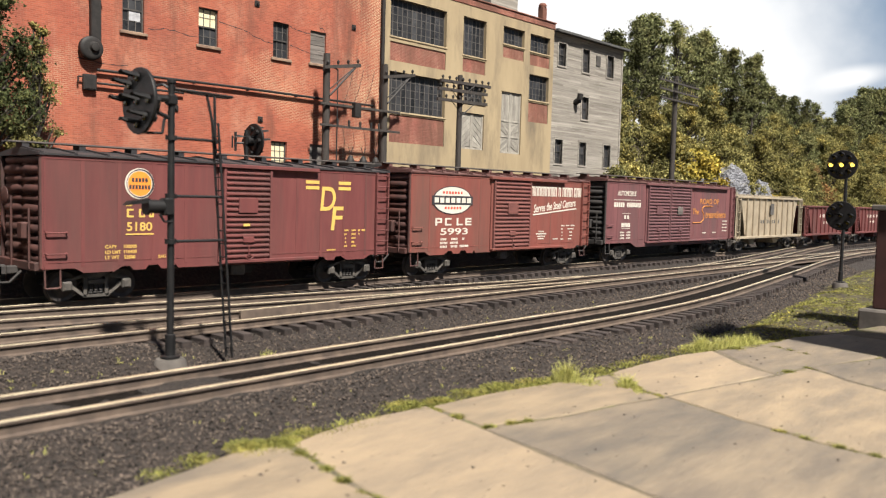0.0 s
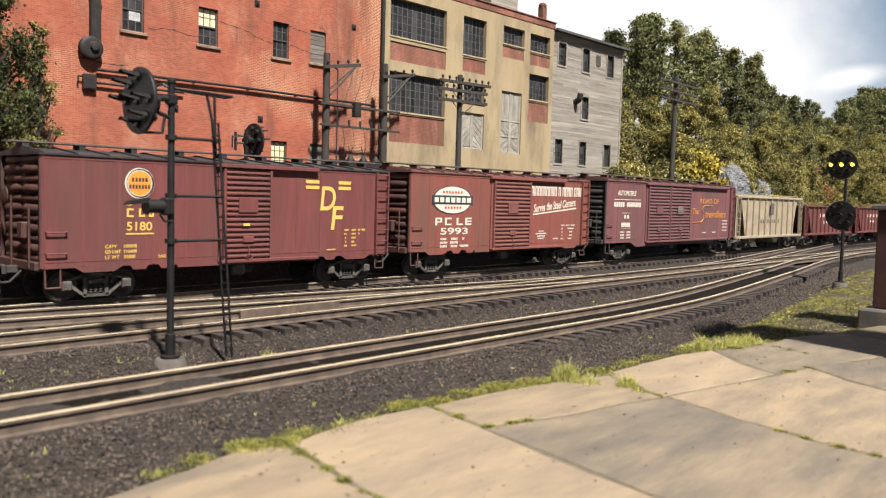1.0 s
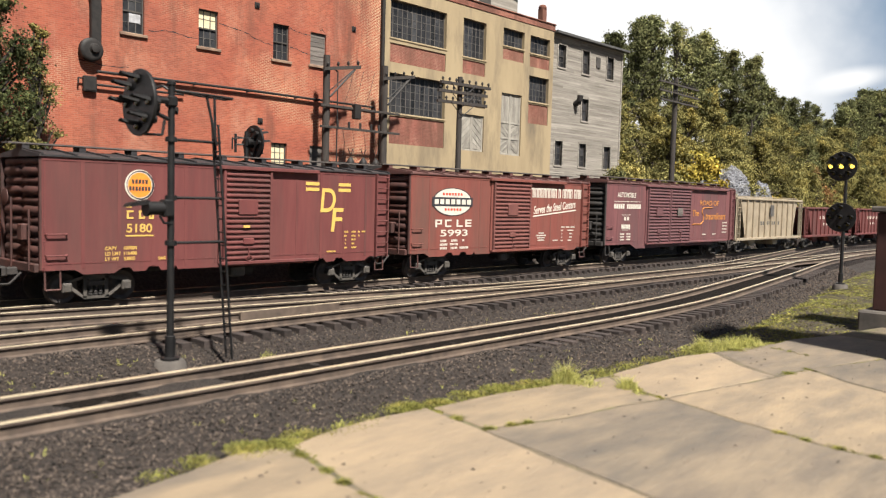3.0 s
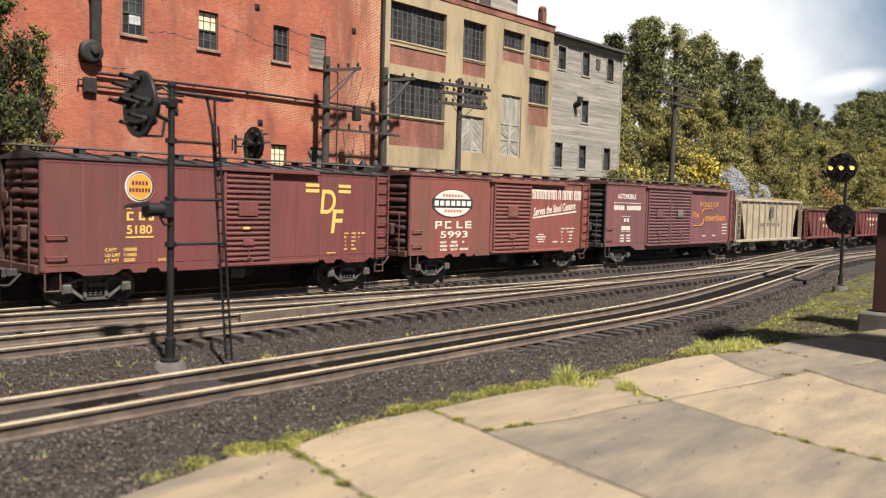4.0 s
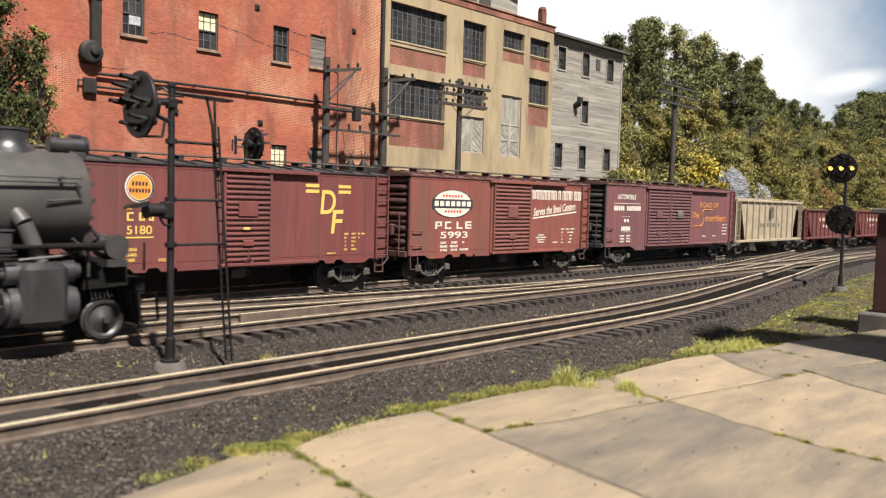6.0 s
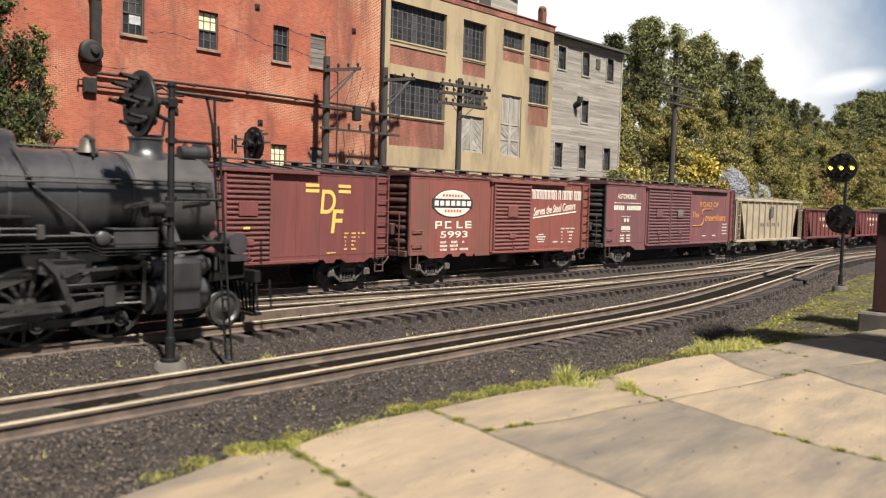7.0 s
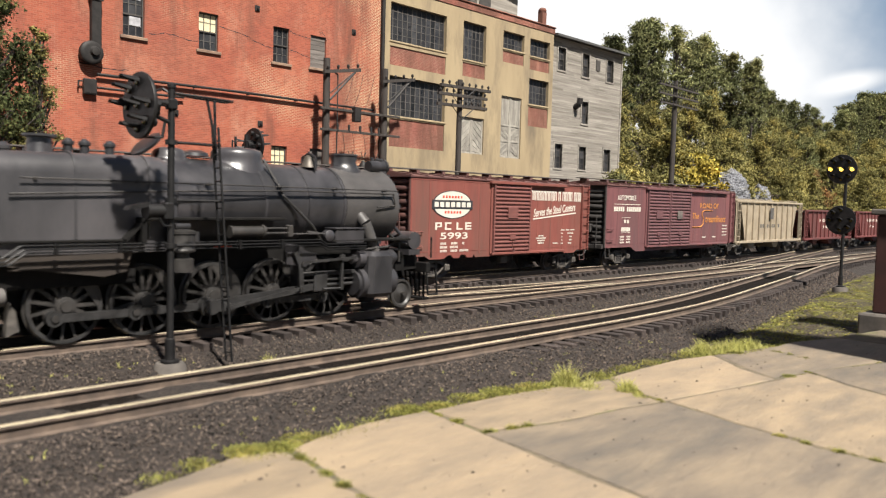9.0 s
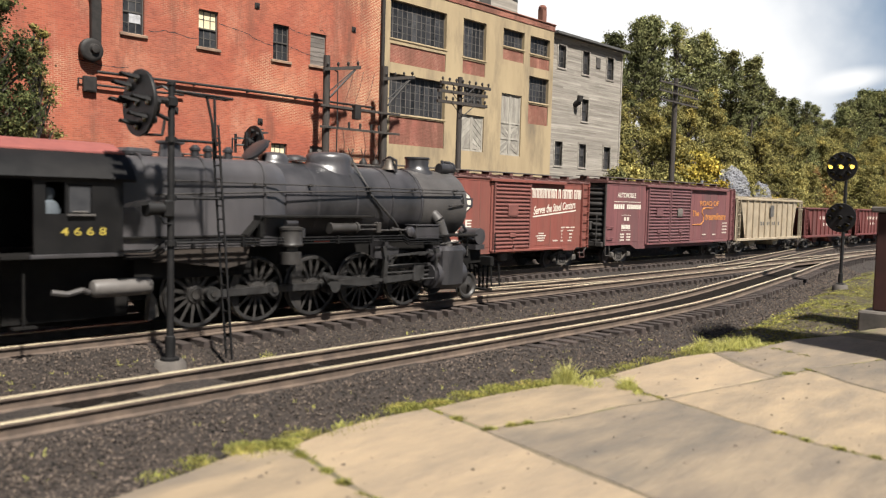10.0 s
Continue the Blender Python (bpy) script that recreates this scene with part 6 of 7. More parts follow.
part("roof_panel", G().prism(top + [(y, z + 0.03) for y, z in reversed(top)], "x", -14.33, -11.62), CAB_ROOF, rf, "faded red roof panel")
part("cab_window", G().box(-12.94, -12.52, -1.53, -1.51, 2.7, 3.24), GLASS, loco)
part("armrest", G().box(-13.0, -12.45, -1.62, -1.55, 2.64, 2.68).tube([(-12.9, -1.58, 2.72), (-12.6, -1.58, 2.72)], 0.02), MUNTIN, loco)
part("figurine", G().lathe([(0.02, 2.45), (0.2, 2.5), (0.22, 2.75), (0.16, 2.9), (0.07, 2.95), (0.1, 3.0), (0.12, 3.08), (0.09, 3.18), (0.02, 3.2)], (-13.25, -1.3, 0), "z", 12), FIGURE_BLUE, loco, "small plain figurine at the cab window")
part("backhead", G().box(-12.2, -11.95, -1.1, 1.1, 1.9, 3.6, 0.1), LOCO_DARK, loco)
# added black screen that stands in for the cab's dark interior
part("cab_lining", G().box(-14.0, -11.95, 0.5, 0.56, 1.9, 3.6), LOCO_DARK, loco)
part("cab_floor", G().box(-14.2, -11.9, -1.5, 1.5, 1.8, 1.86), LOCO_DARK, loco)
for y in (-1.55, 1.55):
    part("cab_sill", G().box(-13.7, -11.84, y - 0.05, y + 0.05, 1.8, 1.88, 0.01), LOCO, loco)
part("cab_post", G().box(-14.3, -14.24, -1.5, -1.44, 1.86, 3.5).box(-14.3, -14.24, 1.44, 1.5, 1.86, 3.5), LOCO, loco)
part("cab_step", G().box(-13.74, -13.7, -1.3, -1.26, 0.42, 1.8).box(-13.95, -13.5, -1.4, -1.2, 0.42, 0.46), LOCO_DARK, loco)
lettering("4 6 6 8", -13.12, 2.25, -1.556, 0.155, DULL_YELLOW, loco, width=0.92, label="yellow engine number on the cab")

# running gear that turns: mesh centred on the axle
def driver_mesh(main):
    g = G()
    for s in (-1, 1):
        y0, y1 = s * 0.68, s * 0.82
        g.lathe([(0.70, y0), (RW + 0.035, y0), (RW + 0.035, y0 + s * 0.03), (RW, y0 + s * 0.04), (RW, y1), (0.70, y1), (0.70, y0)], (0, 0, 0), "y", 44)
        g.lathe([(0.16, y1 + s * 0.04), (0.2, y1 + s * 0.03), (0.22, y0)], (0, 0, 0), "y", 18)
        off = 0 if s < 0 else 90
        pin = (CRANK * math.cos(radians(off)), CRANK * math.sin(radians(off)))
        g.cyl((pin[0], y1 - s * 0.08, pin[1]), (pin[0], y1 + s * 0.07, pin[1]), 0.15, n=16)
        g.cyl((pin[0], y1, pin[1]), (pin[0], s * (1.24 if main else 1.08), pin[1]), 0.075, n=12)
        g.cyl((0, 0.9 * s, 0), (0, 0.6 * s, 0), 0.12, n=14)
    g.cyl((0, -0.7, 0), (0, 0.7, 0), 0.1, n=12)
    return g


def spoke_mesh(s):
    y = s * 0.81
    ring = lambda r, w: [(r, y, w), (r, y, -w), (r, y - s * 0.08, -w * 0.7), (r, y - s * 0.08, w * 0.7)]
    return G().quad_strip([ring(0.18, 0.045), ring(0.71, 0.032)]).mesh("spoke", LOCO_GRIME)


def weight_mesh(s, span):
    off = 0 if s < 0 else 90
    pts = [(0.705 * math.cos(radians(180 + off + d)), 0.705 * math.sin(radians(180 + off + d))) for d in range(-span, span + 1, 6)]
    return G().prism(pts, "y", s * 0.72, s * 0.825).mesh("counterweight", LOCO_GRIME)


plain, heavy = driver_mesh(False).mesh("driving_wheel", LOCO_GRIME), driver_mesh(True).mesh("driving_wheel", LOCO_GRIME)
drivers = [part("driving_wheel", heavy if k == 2 else plain, LOCO_GREY, loco, "spoked driving wheels on one axle") for k in range(5)]
for s in (-1, 1):
    sm_, light_, heavy_ = spoke_mesh(s), weight_mesh(s, 44), weight_mesh(s, 62)
    tyre_ = G().lathe([(0.715, s * 0.80), (0.715, s * 0.826), (RW - 0.012, s * 0.826), (RW + 0.001, s * 0.80), (0.715, s * 0.80)], (0, 0, 0), "y", 44).mesh("tyre", LOCO_ROD)
    for k, d in enumerate(drivers):
        for i in range(15):
            part("spoke", sm_, LOCO_GREY, d, m=P(0, 0, 0, 0, i * 24, 0))
        part("counterweight", heavy_ if k == 2 else light_, LOCO_GREY, d)
        part("tyre", tyre_, LOCO_ROD, d, "worn steel tyre")
g = G()
for s in (-1, 1):
    g.lathe([(0.08, s * 0.86), (0.12, s * 0.83), (0.3, s * 0.78), (0.36, s * 0.83), (0.42, s * 0.83), (0.42, s * 0.74), (0.455, s * 0.72), (0.455, s * 0.69), (0.08, s * 0.68)], (0, 0, 0), "y", 32)
g.cyl((0, -0.95, 0), (0, 0.95, 0), 0.07, n=10)
lead = part("leading_wheel", g, LOCO_GRIME, loco, "small leading wheels on one axle")


def rod_g(x0, x1, y0, y1, h0, h1, eyes):
    g = G().prism([(x0, -h0), (x1, -h1), (x1, h1), (x0, h0)], "y", y0, y1)
    for x, r in eyes:
        g.cyl((x, y0 - 0.02, 0), (x, y1 + 0.02, 0), r, n=18)
        g.cyl((x, y0 - 0.05, 0), (x, y0, 0), r * 0.5, n=12)
    return g


rods = []
for s in (-1, 1):
    a, b = sorted((s * 0.93, s * 1.02))
    r = part("side_rod", rod_g(AXLES[0], AXLES[4], a, b, 0.085, 0.085, [(x, 0.17 if i != 2 else 0.2) for i, x in enumerate(AXLES)]), LOCO_ROD, loco, "oily steel coupling rod")
    a, b = sorted((s * 1.08, s * 1.17))
    m_ = part("main_rod", rod_g(0, ROD, a, b, 0.125, 0.085, [(0, 0.22), (ROD, 0.12)]), LOCO_ROD, loco, "oily steel main rod")
    a, b = sorted((s * 1.0, s * 1.24))
    c = part("crosshead", G().box(-0.22, 0.22, a, b, -0.16, 0.34, 0.03).cyl((0.2, s * 1.12, 0), (1.5, s * 1.12, 0), 0.05, n=10), LOCO_ROD, loco, "sliding crosshead with piston rod")
    a, b = sorted((s * 1.36, s * 1.42))
    part("combination_lever", G().prism([(0.5, -0.12), (0.6, -0.12), (0.59, 0.82), (0.53, 0.82)], "y", a, b).cyl((0.56, a - 0.02, 0.74), (0.56, b + 0.02, 0.74), 0.08, n=12).tube([(0, s * 1.3, -0.08), (0.55, s * 1.39, -0.08)], 0.035, 6), LOCO_ROD, c)
    a, b = sorted((s * 1.34, s * 1.39))
    e = part("eccentric_rod", rod_g(0, 2.1, a, b, 0.045, 0.04, [(0, 0.1), (2.1, 0.07)]), LOCO_ROD, loco, "thin valve-gear rod")
    a, b = sorted((s * 1.31, s * 1.4))
    lk = part("expansion_link", G().prism([(-0.09, -0.62), (0.05, -0.62), (0.13, 0), (0.05, 0.36), (-0.09, 0.36), (0.0, 0)], "y", a, b).cyl((-0.02, a - 0.03, -0.6), (-0.02, b + 0.03, -0.6), 0.08, n=12), LOCO_ROD, loco, "curved swinging valve-gear link")
    rods.append((s, r, m_, c, e, lk))
# return cranks on the main axle
for s in (-1, 1):
    lead_ = 0 if s < 0 else 90
    p0, p1 = [(q * math.cos(radians(lead_ + d)), q * math.sin(radians(lead_ + d))) for q, d in ((CRANK, 0), (0.28, 85))]
    way = Vector((p1[0] - p0[0], p1[1] - p0[1])).normalized()
    side_ = Vector((-way.y, way.x))
    pts = [tuple(Vector(p) + side_ * w + way * e) for p, w, e in ((p0, 0.13, -0.13), (p0, -0.13, -0.13), (p1, -0.08, 0.08), (p1, 0.08, 0.08))]
    a, b = sorted((s * 1.24, s * 1.32))
    part("return_crank", G().prism(pts, "y", a, b).cyl((p0[0], a - 0.02, p0[1]), (p0[0], b + 0.02, p0[1]), 0.17, n=16).cyl((p1[0], s * 1.25, p1[1]), (p1[0], s * 1.42, p1[1]), 0.06, n=10), LOCO_ROD, drivers[2], "heavy return crank")

# tender behind the cab
tend = part("tender_body", G().box(-23.6, -14.75, -1.5, 1.5, 1.3, 3.5, 0.05).prism([(-1.5, 3.45), (-1.2, 3.9), (1.2, 3.9), (1.5, 3.45)], "x", -20, -14.8), CAB_BLACK, loco, "black tender body")
part("tender_frame", G().box(-23.8, -14.3, -1.35, 1.35, 1.0, 1.3), LOCO_DARK, loco)
g = G()
for x in (-16.2, -21.8):
    for s in (-1, 1):
        g.prism([(x - 1.2, 0.45), (x + 1.2, 0.45), (x + 0.7, 0.75), (x - 0.7, 0.75)], "y", s * 0.98, s * 1.08)
        for d in (-0.85, 0.85):
            g.cyl((x + d, s * 0.7, 0.42), (x + d, s * 0.84, 0.42), 0.42, n=24)
    g.box(x - 0.5, x + 0.5, -1, 1, 0.5, 1.0)
part("tender_truck", g, LOCO_DARK, loco, smooth=False)


def motions():
    times = [i / 10 for i in range(101)]
    walk(loco, [(t, P(loco_x(t), 17.95, 0)) for t in times])
    turn = lambda t, r: math.degrees((loco_x(t) - loco_x(9.5)) / r)
    for k, d in enumerate(drivers):
        walk(d, [(t, P(AXLES[k], 0, RW, 0, -crank(t), 0)) for t in times])
    walk(lead, [(t, P(0, 0, 0.42, 0, turn(t, 0.42), 0)) for t in times])
    for s, r, mr, c, e, lk in rods:
        pin = lambda t: (CRANK * math.cos(radians(crank(t) - (0 if s < 0 else -90))), CRANK * math.sin(radians(crank(t) - (0 if s < 0 else -90))))
        walk(r, [(t, P(pin(t)[0], 0, RW + pin(t)[1])) for t in times])
        rows, slide, ecc, swing = [], [], [], []
        for t in times:
            px, pz = MAIN + pin(t)[0], RW + pin(t)[1]
            dx = math.sqrt(ROD ** 2 - (CYL_Z - pz) ** 2)
            rows.append((t, P(px, 0, pz, 0, -math.degrees(math.atan2(CYL_Z - pz, dx)), 0)))
            slide.append((t, P(px + dx, 0, CYL_Z)))
            a = radians(crank(t) + 85 + (0 if s < 0 else 90))
            ex, ez = MAIN + 0.28 * math.cos(a), RW + 0.28 * math.sin(a)
            fx = ex + math.sqrt(2.1 ** 2 - (0.86 - ez) ** 2)
            th = math.asin(max(-0.6, min(0.6, (fx + 4.2) / 0.6)))
            fz = 1.45 - 0.6 * math.cos(th)
            ecc.append((t, P(ex, 0, ez, 0, -math.degrees(math.asin((fz - ez) / 2.1)), 0)))
            swing.append((t, P(-4.2, 0, 1.45, 0, -math.degrees(th), 0)))
        walk(mr, rows)
        walk(c, slide)
        walk(e, ecc)
        walk(lk, swing)


# ---- flagstone pavement ----
random.seed(8)
pav = thing("pavement", P(0, 0, 0), "tan irregular flagstone pavement with grassy joints", "pavement", kind="structure")
part("bedding", G().prism([(-6, -6), (30, -6), (27, 6.6), (22, 7.5), (18.8, 8.2), (13, 8.6), (9, 9.05), (6.5, 8.95), (-6, 8.2)], "z", -0.9, -0.314), JOINT, pav, "mossy soil in the joints", smooth=False)
SLABS = ((SLAB, ((-3, 7.7), (4.27, 8.8), (6.1, 9.2), (6.62, 9.0), (6.48, 8.1), (6.3, 7.3), (6.2, 6.6), (6.0, 4.5), (-3, 4))),
         (SLAB_PALE, ((6.82, 8.98), (7.8, 9.22), (8.7, 9.23), (9.6, 9.17), (9.46, 8.4), (9.26, 7.6), (9.12, 7.0), (8.86, 5.85), (8.58, 4.4), (6.15, 4.4), (6.38, 6.9), (6.64, 8.1))),
         (SLAB, ((9.8, 9.1), (11.4, 9.0), (13.0, 8.72), (14.05, 8.4), (13.42, 7.45), (13.3, 6.88), (12.28, 7.12), (10.9, 7.34), (10.2, 7.56), (9.5, 7.78), (9.66, 8.5))),
         (SLAB_PALE, ((14.3, 8.5), (15.7, 8.55), (17.3, 8.46), (18.35, 8.2), (17.36, 7.12), (16.82, 6.22), (15, 6.54), (13.48, 6.86), (13.62, 7.4))),
         (SLAB_GREY, ((9.4, 7.62), (10.15, 7.42), (10.9, 7.2), (12.28, 7.0), (13.3, 6.74), (13.05, 5.92), (12.8, 5.3), (12.63, 4.44), (12.44, 3.9), (12.35, 2.3), (8.68, 2.3), (8.78, 4.6), (9.06, 5.95), (9.3, 7.1))),
         (SLAB, ((13.45, 6.74), (15, 6.42), (16.8, 6.08), (18.1, 5.92), (17.4, 4.96), (17.0, 4.1), (16.6, 2.3), (12.5, 2.3), (12.58, 3.9), (12.77, 4.44), (12.95, 5.3), (13.2, 5.92))),
         # the two far-right stones take this grey partly as painted shade
         (SLAB_GREY, ((18.62, 8.1), (19.6, 7.72), (22, 7.6), (23.6, 7), (23.4, 5.0), (20.9, 5.2), (19.5, 5.66), (18, 6.06), (17.05, 6.2), (17.6, 7.05))),
         (SLAB_GREY, ((18.3, 5.86), (19.5, 5.5), (20.9, 5.04), (23.4, 4.85), (25, 4.8), (25, 2.3), (16.75, 2.3), (17.15, 4.1), (17.58, 4.96))),
         (SLAB, ((-3, 3.9), (6.0, 4.4), (8.5, 4.3), (8.55, 2.2), (-3, 2.2))))
for stone, pts in SLABS:
    c = Vector((sum(p[0] for p in pts) / len(pts), sum(p[1] for p in pts) / len(pts)))
    outline = []
    for p, q in zip(pts, pts[1:] + pts[:1]):
        d = math.hypot(q[0] - p[0], q[1] - p[1])
        n = max(2, int(d / 0.45))
        for i in range(n):
            k = i / n
            x, y = p[0] + (q[0] - p[0]) * k, p[1] + (q[1] - p[1]) * k
            w = 0.045 * noise.noise((x * 1.7, y * 1.7, 5)) + 0.02 * noise.noise((x * 6, y * 6, 5))
            outline.append((x + w * (1 if x < c.x else -1), y + w))
    g = G()
    tilt = random.uniform(-0.004, 0.004)
    rings = []
    for f, z in ((1.024, -0.5), (1.024, -0.33), (1.021, -0.312), (1.012, -0.302), (0.985, -0.3)):
        rings.append([(c.x + (x - c.x) * f, c.y + (y - c.y) * f, z + tilt * (x - c.x)) for x, y in outline])
    g.quad_strip(rings)
    part("flagstone", g, stone, pav)


# crumbs, leaf scraps and dirt specks lying on the stones
g = G()
random.seed(19)
for i in range(420):
    x, y = random.uniform(4, 24), random.uniform(3, 9)
    if y > 9.0 - max(0, x - 12) * 0.09 - 0.15 or (x > 20 and y > 7.4):
        continue
    q, a = random.choice((0.008, 0.012, 0.016, 0.03)) * random.uniform(0.7, 1.3), random.uniform(0, 6.3)
    b = len(g.v)
    for c in range(5):
        e = q * random.uniform(0.5, 1.2)
        g.v.append((x + e * math.cos(a + c * 1.257), y + e * math.sin(a + c * 1.257), -0.298 + 0.006 * random.random()))
    g.v.append((x, y, -0.298 + q * 0.6))
    g.f += [(b + c, b + (c + 1) % 5, b + 5) for c in range(5)]
tagged(part("debris", g, PEBBLE, smooth=False), "small dark crumbs scattered on the flagstones", "debris", kind="stuff")

# ---- grass and weeds ----
def blades(g, x, y, z, n, h, spread, lean=0.5):
    for _ in range(n):
        a, r = random.uniform(0, 6.3), spread * random.random() ** 0.7
        bx, by = x + r * math.cos(a), y + r * math.sin(a)
        hh, w, b = h * random.uniform(0.25, 1.0) * (1.1 - 0.6 * r / max(spread, 0.01)), random.uniform(0.004, 0.009), random.uniform(0, 6.3)
        dx, dy = random.uniform(-lean, lean) * hh, random.uniform(-lean, lean) * hh
        k = len(g.v)
        cw, sw = w * math.cos(b), w * math.sin(b)
        g.v += [(bx - cw, by - sw, z), (bx + cw, by + sw, z), (bx + dx * 0.4 + cw * 0.7, by + dy * 0.4 + sw * 0.7, z + hh * 0.6), (bx + dx * 0.4 - cw * 0.7, by + dy * 0.4 - sw * 0.7, z + hh * 0.6), (bx + dx, by + dy, z + hh)]
        g.f += [(k, k + 1, k + 2, k + 3), (k + 3, k + 2, k + 4)]


def along(pts, step):
    for p, q in zip(pts, pts[1:]):
        d = math.hypot(q[0] - p[0], q[1] - p[1])
        for i in range(int(d / step) + 1):
            k = i * step / d
            if k <= 1:
                yield p[0] + (q[0] - p[0]) * k, p[1] + (q[1] - p[1]) * k


random.seed(31)
g = G()
for pts, n, h, s, gap in ((((5.8, 9.05), (9.0, 9.35)), 40, 0.13, 0.34, 0.15), (((6.72, 9.0), (6.54, 8.1), (6.34, 7.3), (6.2, 6.4)), 40, 0.09, 0.1, 0.0), (((9.0, 9.35), (12.8, 9.0)), 40, 0.12, 0.36, 0.15),
                          (((9.7, 9.2), (9.55, 8.4), (9.38, 7.7)), 34, 0.09, 0.11, 0.0), (((9.35, 7.65), (10.3, 7.46)), 40, 0.11, 0.11, 0.0),
                          (((13.5, 8.95), (18.6, 8.6)), 30, 0.12, 0.36, 0.3), (((12.72, 4.6), (12.42, 2.6)), 34, 0.09, 0.09, 0.0), (((13.3, 5.5), (12.8, 4.5)), 4, 0.06, 0.05, 0.3),
                          (((18.4, 8.3), (20.0, 7.75), (22.8, 7.6)), 26, 0.08, 0.16, 0.2), (((20.2, 7.5), (19.9, 6.5)), 34, 0.1, 0.1, 0.0), (((16.9, 6.2), (20.9, 5.15)), 24, 0.08, 0.07, 0.25), (((13.3, 6.85), (13.5, 7.4), (14.2, 8.4)), 34, 0.14, 0.12, 0.0)):
    for x, y in along(pts, 0.09):
        if random.random() > gap and noise.noise((x * 1.3, y * 1.3, 4)) > -0.18:
            blades(g, x + random.gauss(0, 0.04), y + random.gauss(0, s * 0.4), -0.33, int(n * 2.4 * random.uniform(0.3, 1.2)), h * random.uniform(0.35, 0.95), s * 0.9, 1.1)
for x, y, n, spread in ((6.3, 9.35, 900, 0.35), (6.75, 9.2, 1100, 0.3), (7.2, 9.4, 500, 0.3), (9.5, 9.4, 1100, 0.4), (10.1, 9.3, 900, 0.3), (10.9, 9.35, 900, 0.4), (11.7, 9.25, 900, 0.4), (12.5, 9.05, 900, 0.4), (13.0, 8.9, 700, 0.35),
                        (6.62, 8.6, 500, 0.12), (6.5, 7.9, 500, 0.12), (6.36, 7.4, 400, 0.1), (9.62, 8.9, 600, 0.14), (9.55, 8.4, 500, 0.12), (9.5, 7.7, 500, 0.15), (9.9, 7.58, 400, 0.12), (10.2, 7.5, 300, 0.1), (13.6, 7.5, 500, 0.14), (13.38, 6.95, 300, 0.1),
                        (12.7, 4.5, 400, 0.1), (12.6, 4.1, 400, 0.1), (12.5, 3.6, 500, 0.1), (12.45, 3.1, 500, 0.1), (20.0, 7.0, 500, 0.2), (19.9, 6.6, 400, 0.15), (17.4, 6.08, 400, 0.16), (18.2, 5.98, 300, 0.12), (19.2, 7.95, 500, 0.25),
                        (4.9, 9.15, 300, 0.3), (5.5, 9.3, 400, 0.3), (14.4, 8.75, 500, 0.4), (15.3, 8.75, 300, 0.35)):
    blades(g, x, y, -0.33, n, random.uniform(0.06, 0.11), spread, 1.3)
tagged(part("joint_grass", g, MOSS, smooth=False), "short yellow-green grass along the flagstone joints and edge", "grass", kind="stuff")


def tuft(x, y, z, n, h, spread, label):
    g = G()
    blades(g, 0, 0, 0, n, h, spread * 1.25, 0.6)
    blades(g, 0, 0, 0, n, h * 0.4, spread * 2.2, 1.0)
    return tagged(part("grass_tuft", g, GRASS, m=P(x, y, z), smooth=False), label, "grass tuft", "tufts of grass at the pavement edge")


for x, y, n, h, s in ((13.1, 8.75, 700, 0.62, 0.2), (13.25, 8.35, 560, 0.3, 0.28), (14.4, 8.6, 300, 0.16, 0.4), (13.55, 7.7, 560, 0.42, 0.17), (13.3, 7.3, 300, 0.22, 0.14), (18.65, 8.6, 600, 0.46, 0.22), (19.7, 8.3, 700, 0.42, 0.4), (20.4, 8.15, 600, 0.4, 0.35)):
    tuft(x, y, -0.4, n, h, s, "upright tuft of yellow-green static grass")
# leafy turf on the verge by the far signal and scattered ground weeds
def verge_z(x, y):
    return -0.52 + 0.1 * noise.noise((x * 0.4, y * 0.4, 7)) + 0.04 * noise.noise((x * 2, y * 2, 7)) - 0.3 * max(0, y - smooth_table(LINE_C, x) + 3.0)


g = G()
for j in range(31):
    for i in range(121):
        x, y = 19.5 + i * 0.45, 2.0 + j * 0.4
        g.v.append((x, y, verge_z(x, y) if y > 9 - (x - 19.5) * 0.3 else -0.62))
for j in range(30):
    for i in range(120):
        a = j * 121 + i
        g.f.append((a, a + 1, a + 122, a + 121))
tagged(part("verge", g, SOIL), "mossy dark soil verge beside the pavement", "ground", kind="structure")
g = G()
random.seed(77)
for i in range(15000):
    x = 20 + 44 * random.random() ** 1.2
    y = random.uniform(4.0, 13.5)
    if noise.noise((x * 0.35, y * 0.45, 9)) < -0.3 + max(0, (y - 10.5) * 0.06) + max(0, 27 - x) * 0.05 + random.uniform(0, 0.3) or y > smooth_table(LINE_C, x) - 2.0 or (x < 24 and y < 7.6):
        continue
    blades(g, x, y, verge_z(x, y) - 0.03, 12, random.uniform(0.05, 0.2), 0.2, 1.6)
for i in range(5000):
    x, y = 20 + 40 * random.random() ** 1.2, random.uniform(5, 13.5)
    if y < smooth_table(LINE_C, x) - 1.9 and not (x < 25 and y < 7.8):
        blades(g, x, y, verge_z(x, y) - 0.02, 3, 0.05, 0.08, 2.0)
for i in range(16000):
    # fallen leaf crumbs among the turf
    x, y = 18.5 + 42 * random.random() ** 1.3, random.uniform(5, 13.8)
    if y > smooth_table(LINE_C, x) - 1.7 or (x < 25 and y < 7.8):
        continue
    z, q, a, b = verge_z(x, y) + random.uniform(0, 0.05), random.uniform(0.02, 0.06), random.uniform(0, 6.3), len(g.v)
    g.v += [(x + q * math.cos(a + c * 2.1), y + q * math.sin(a + c * 2.1), z + q * random.uniform(-0.5, 0.7)) for c in range(3)]
    g.f.append((b, b + 1, b + 2))
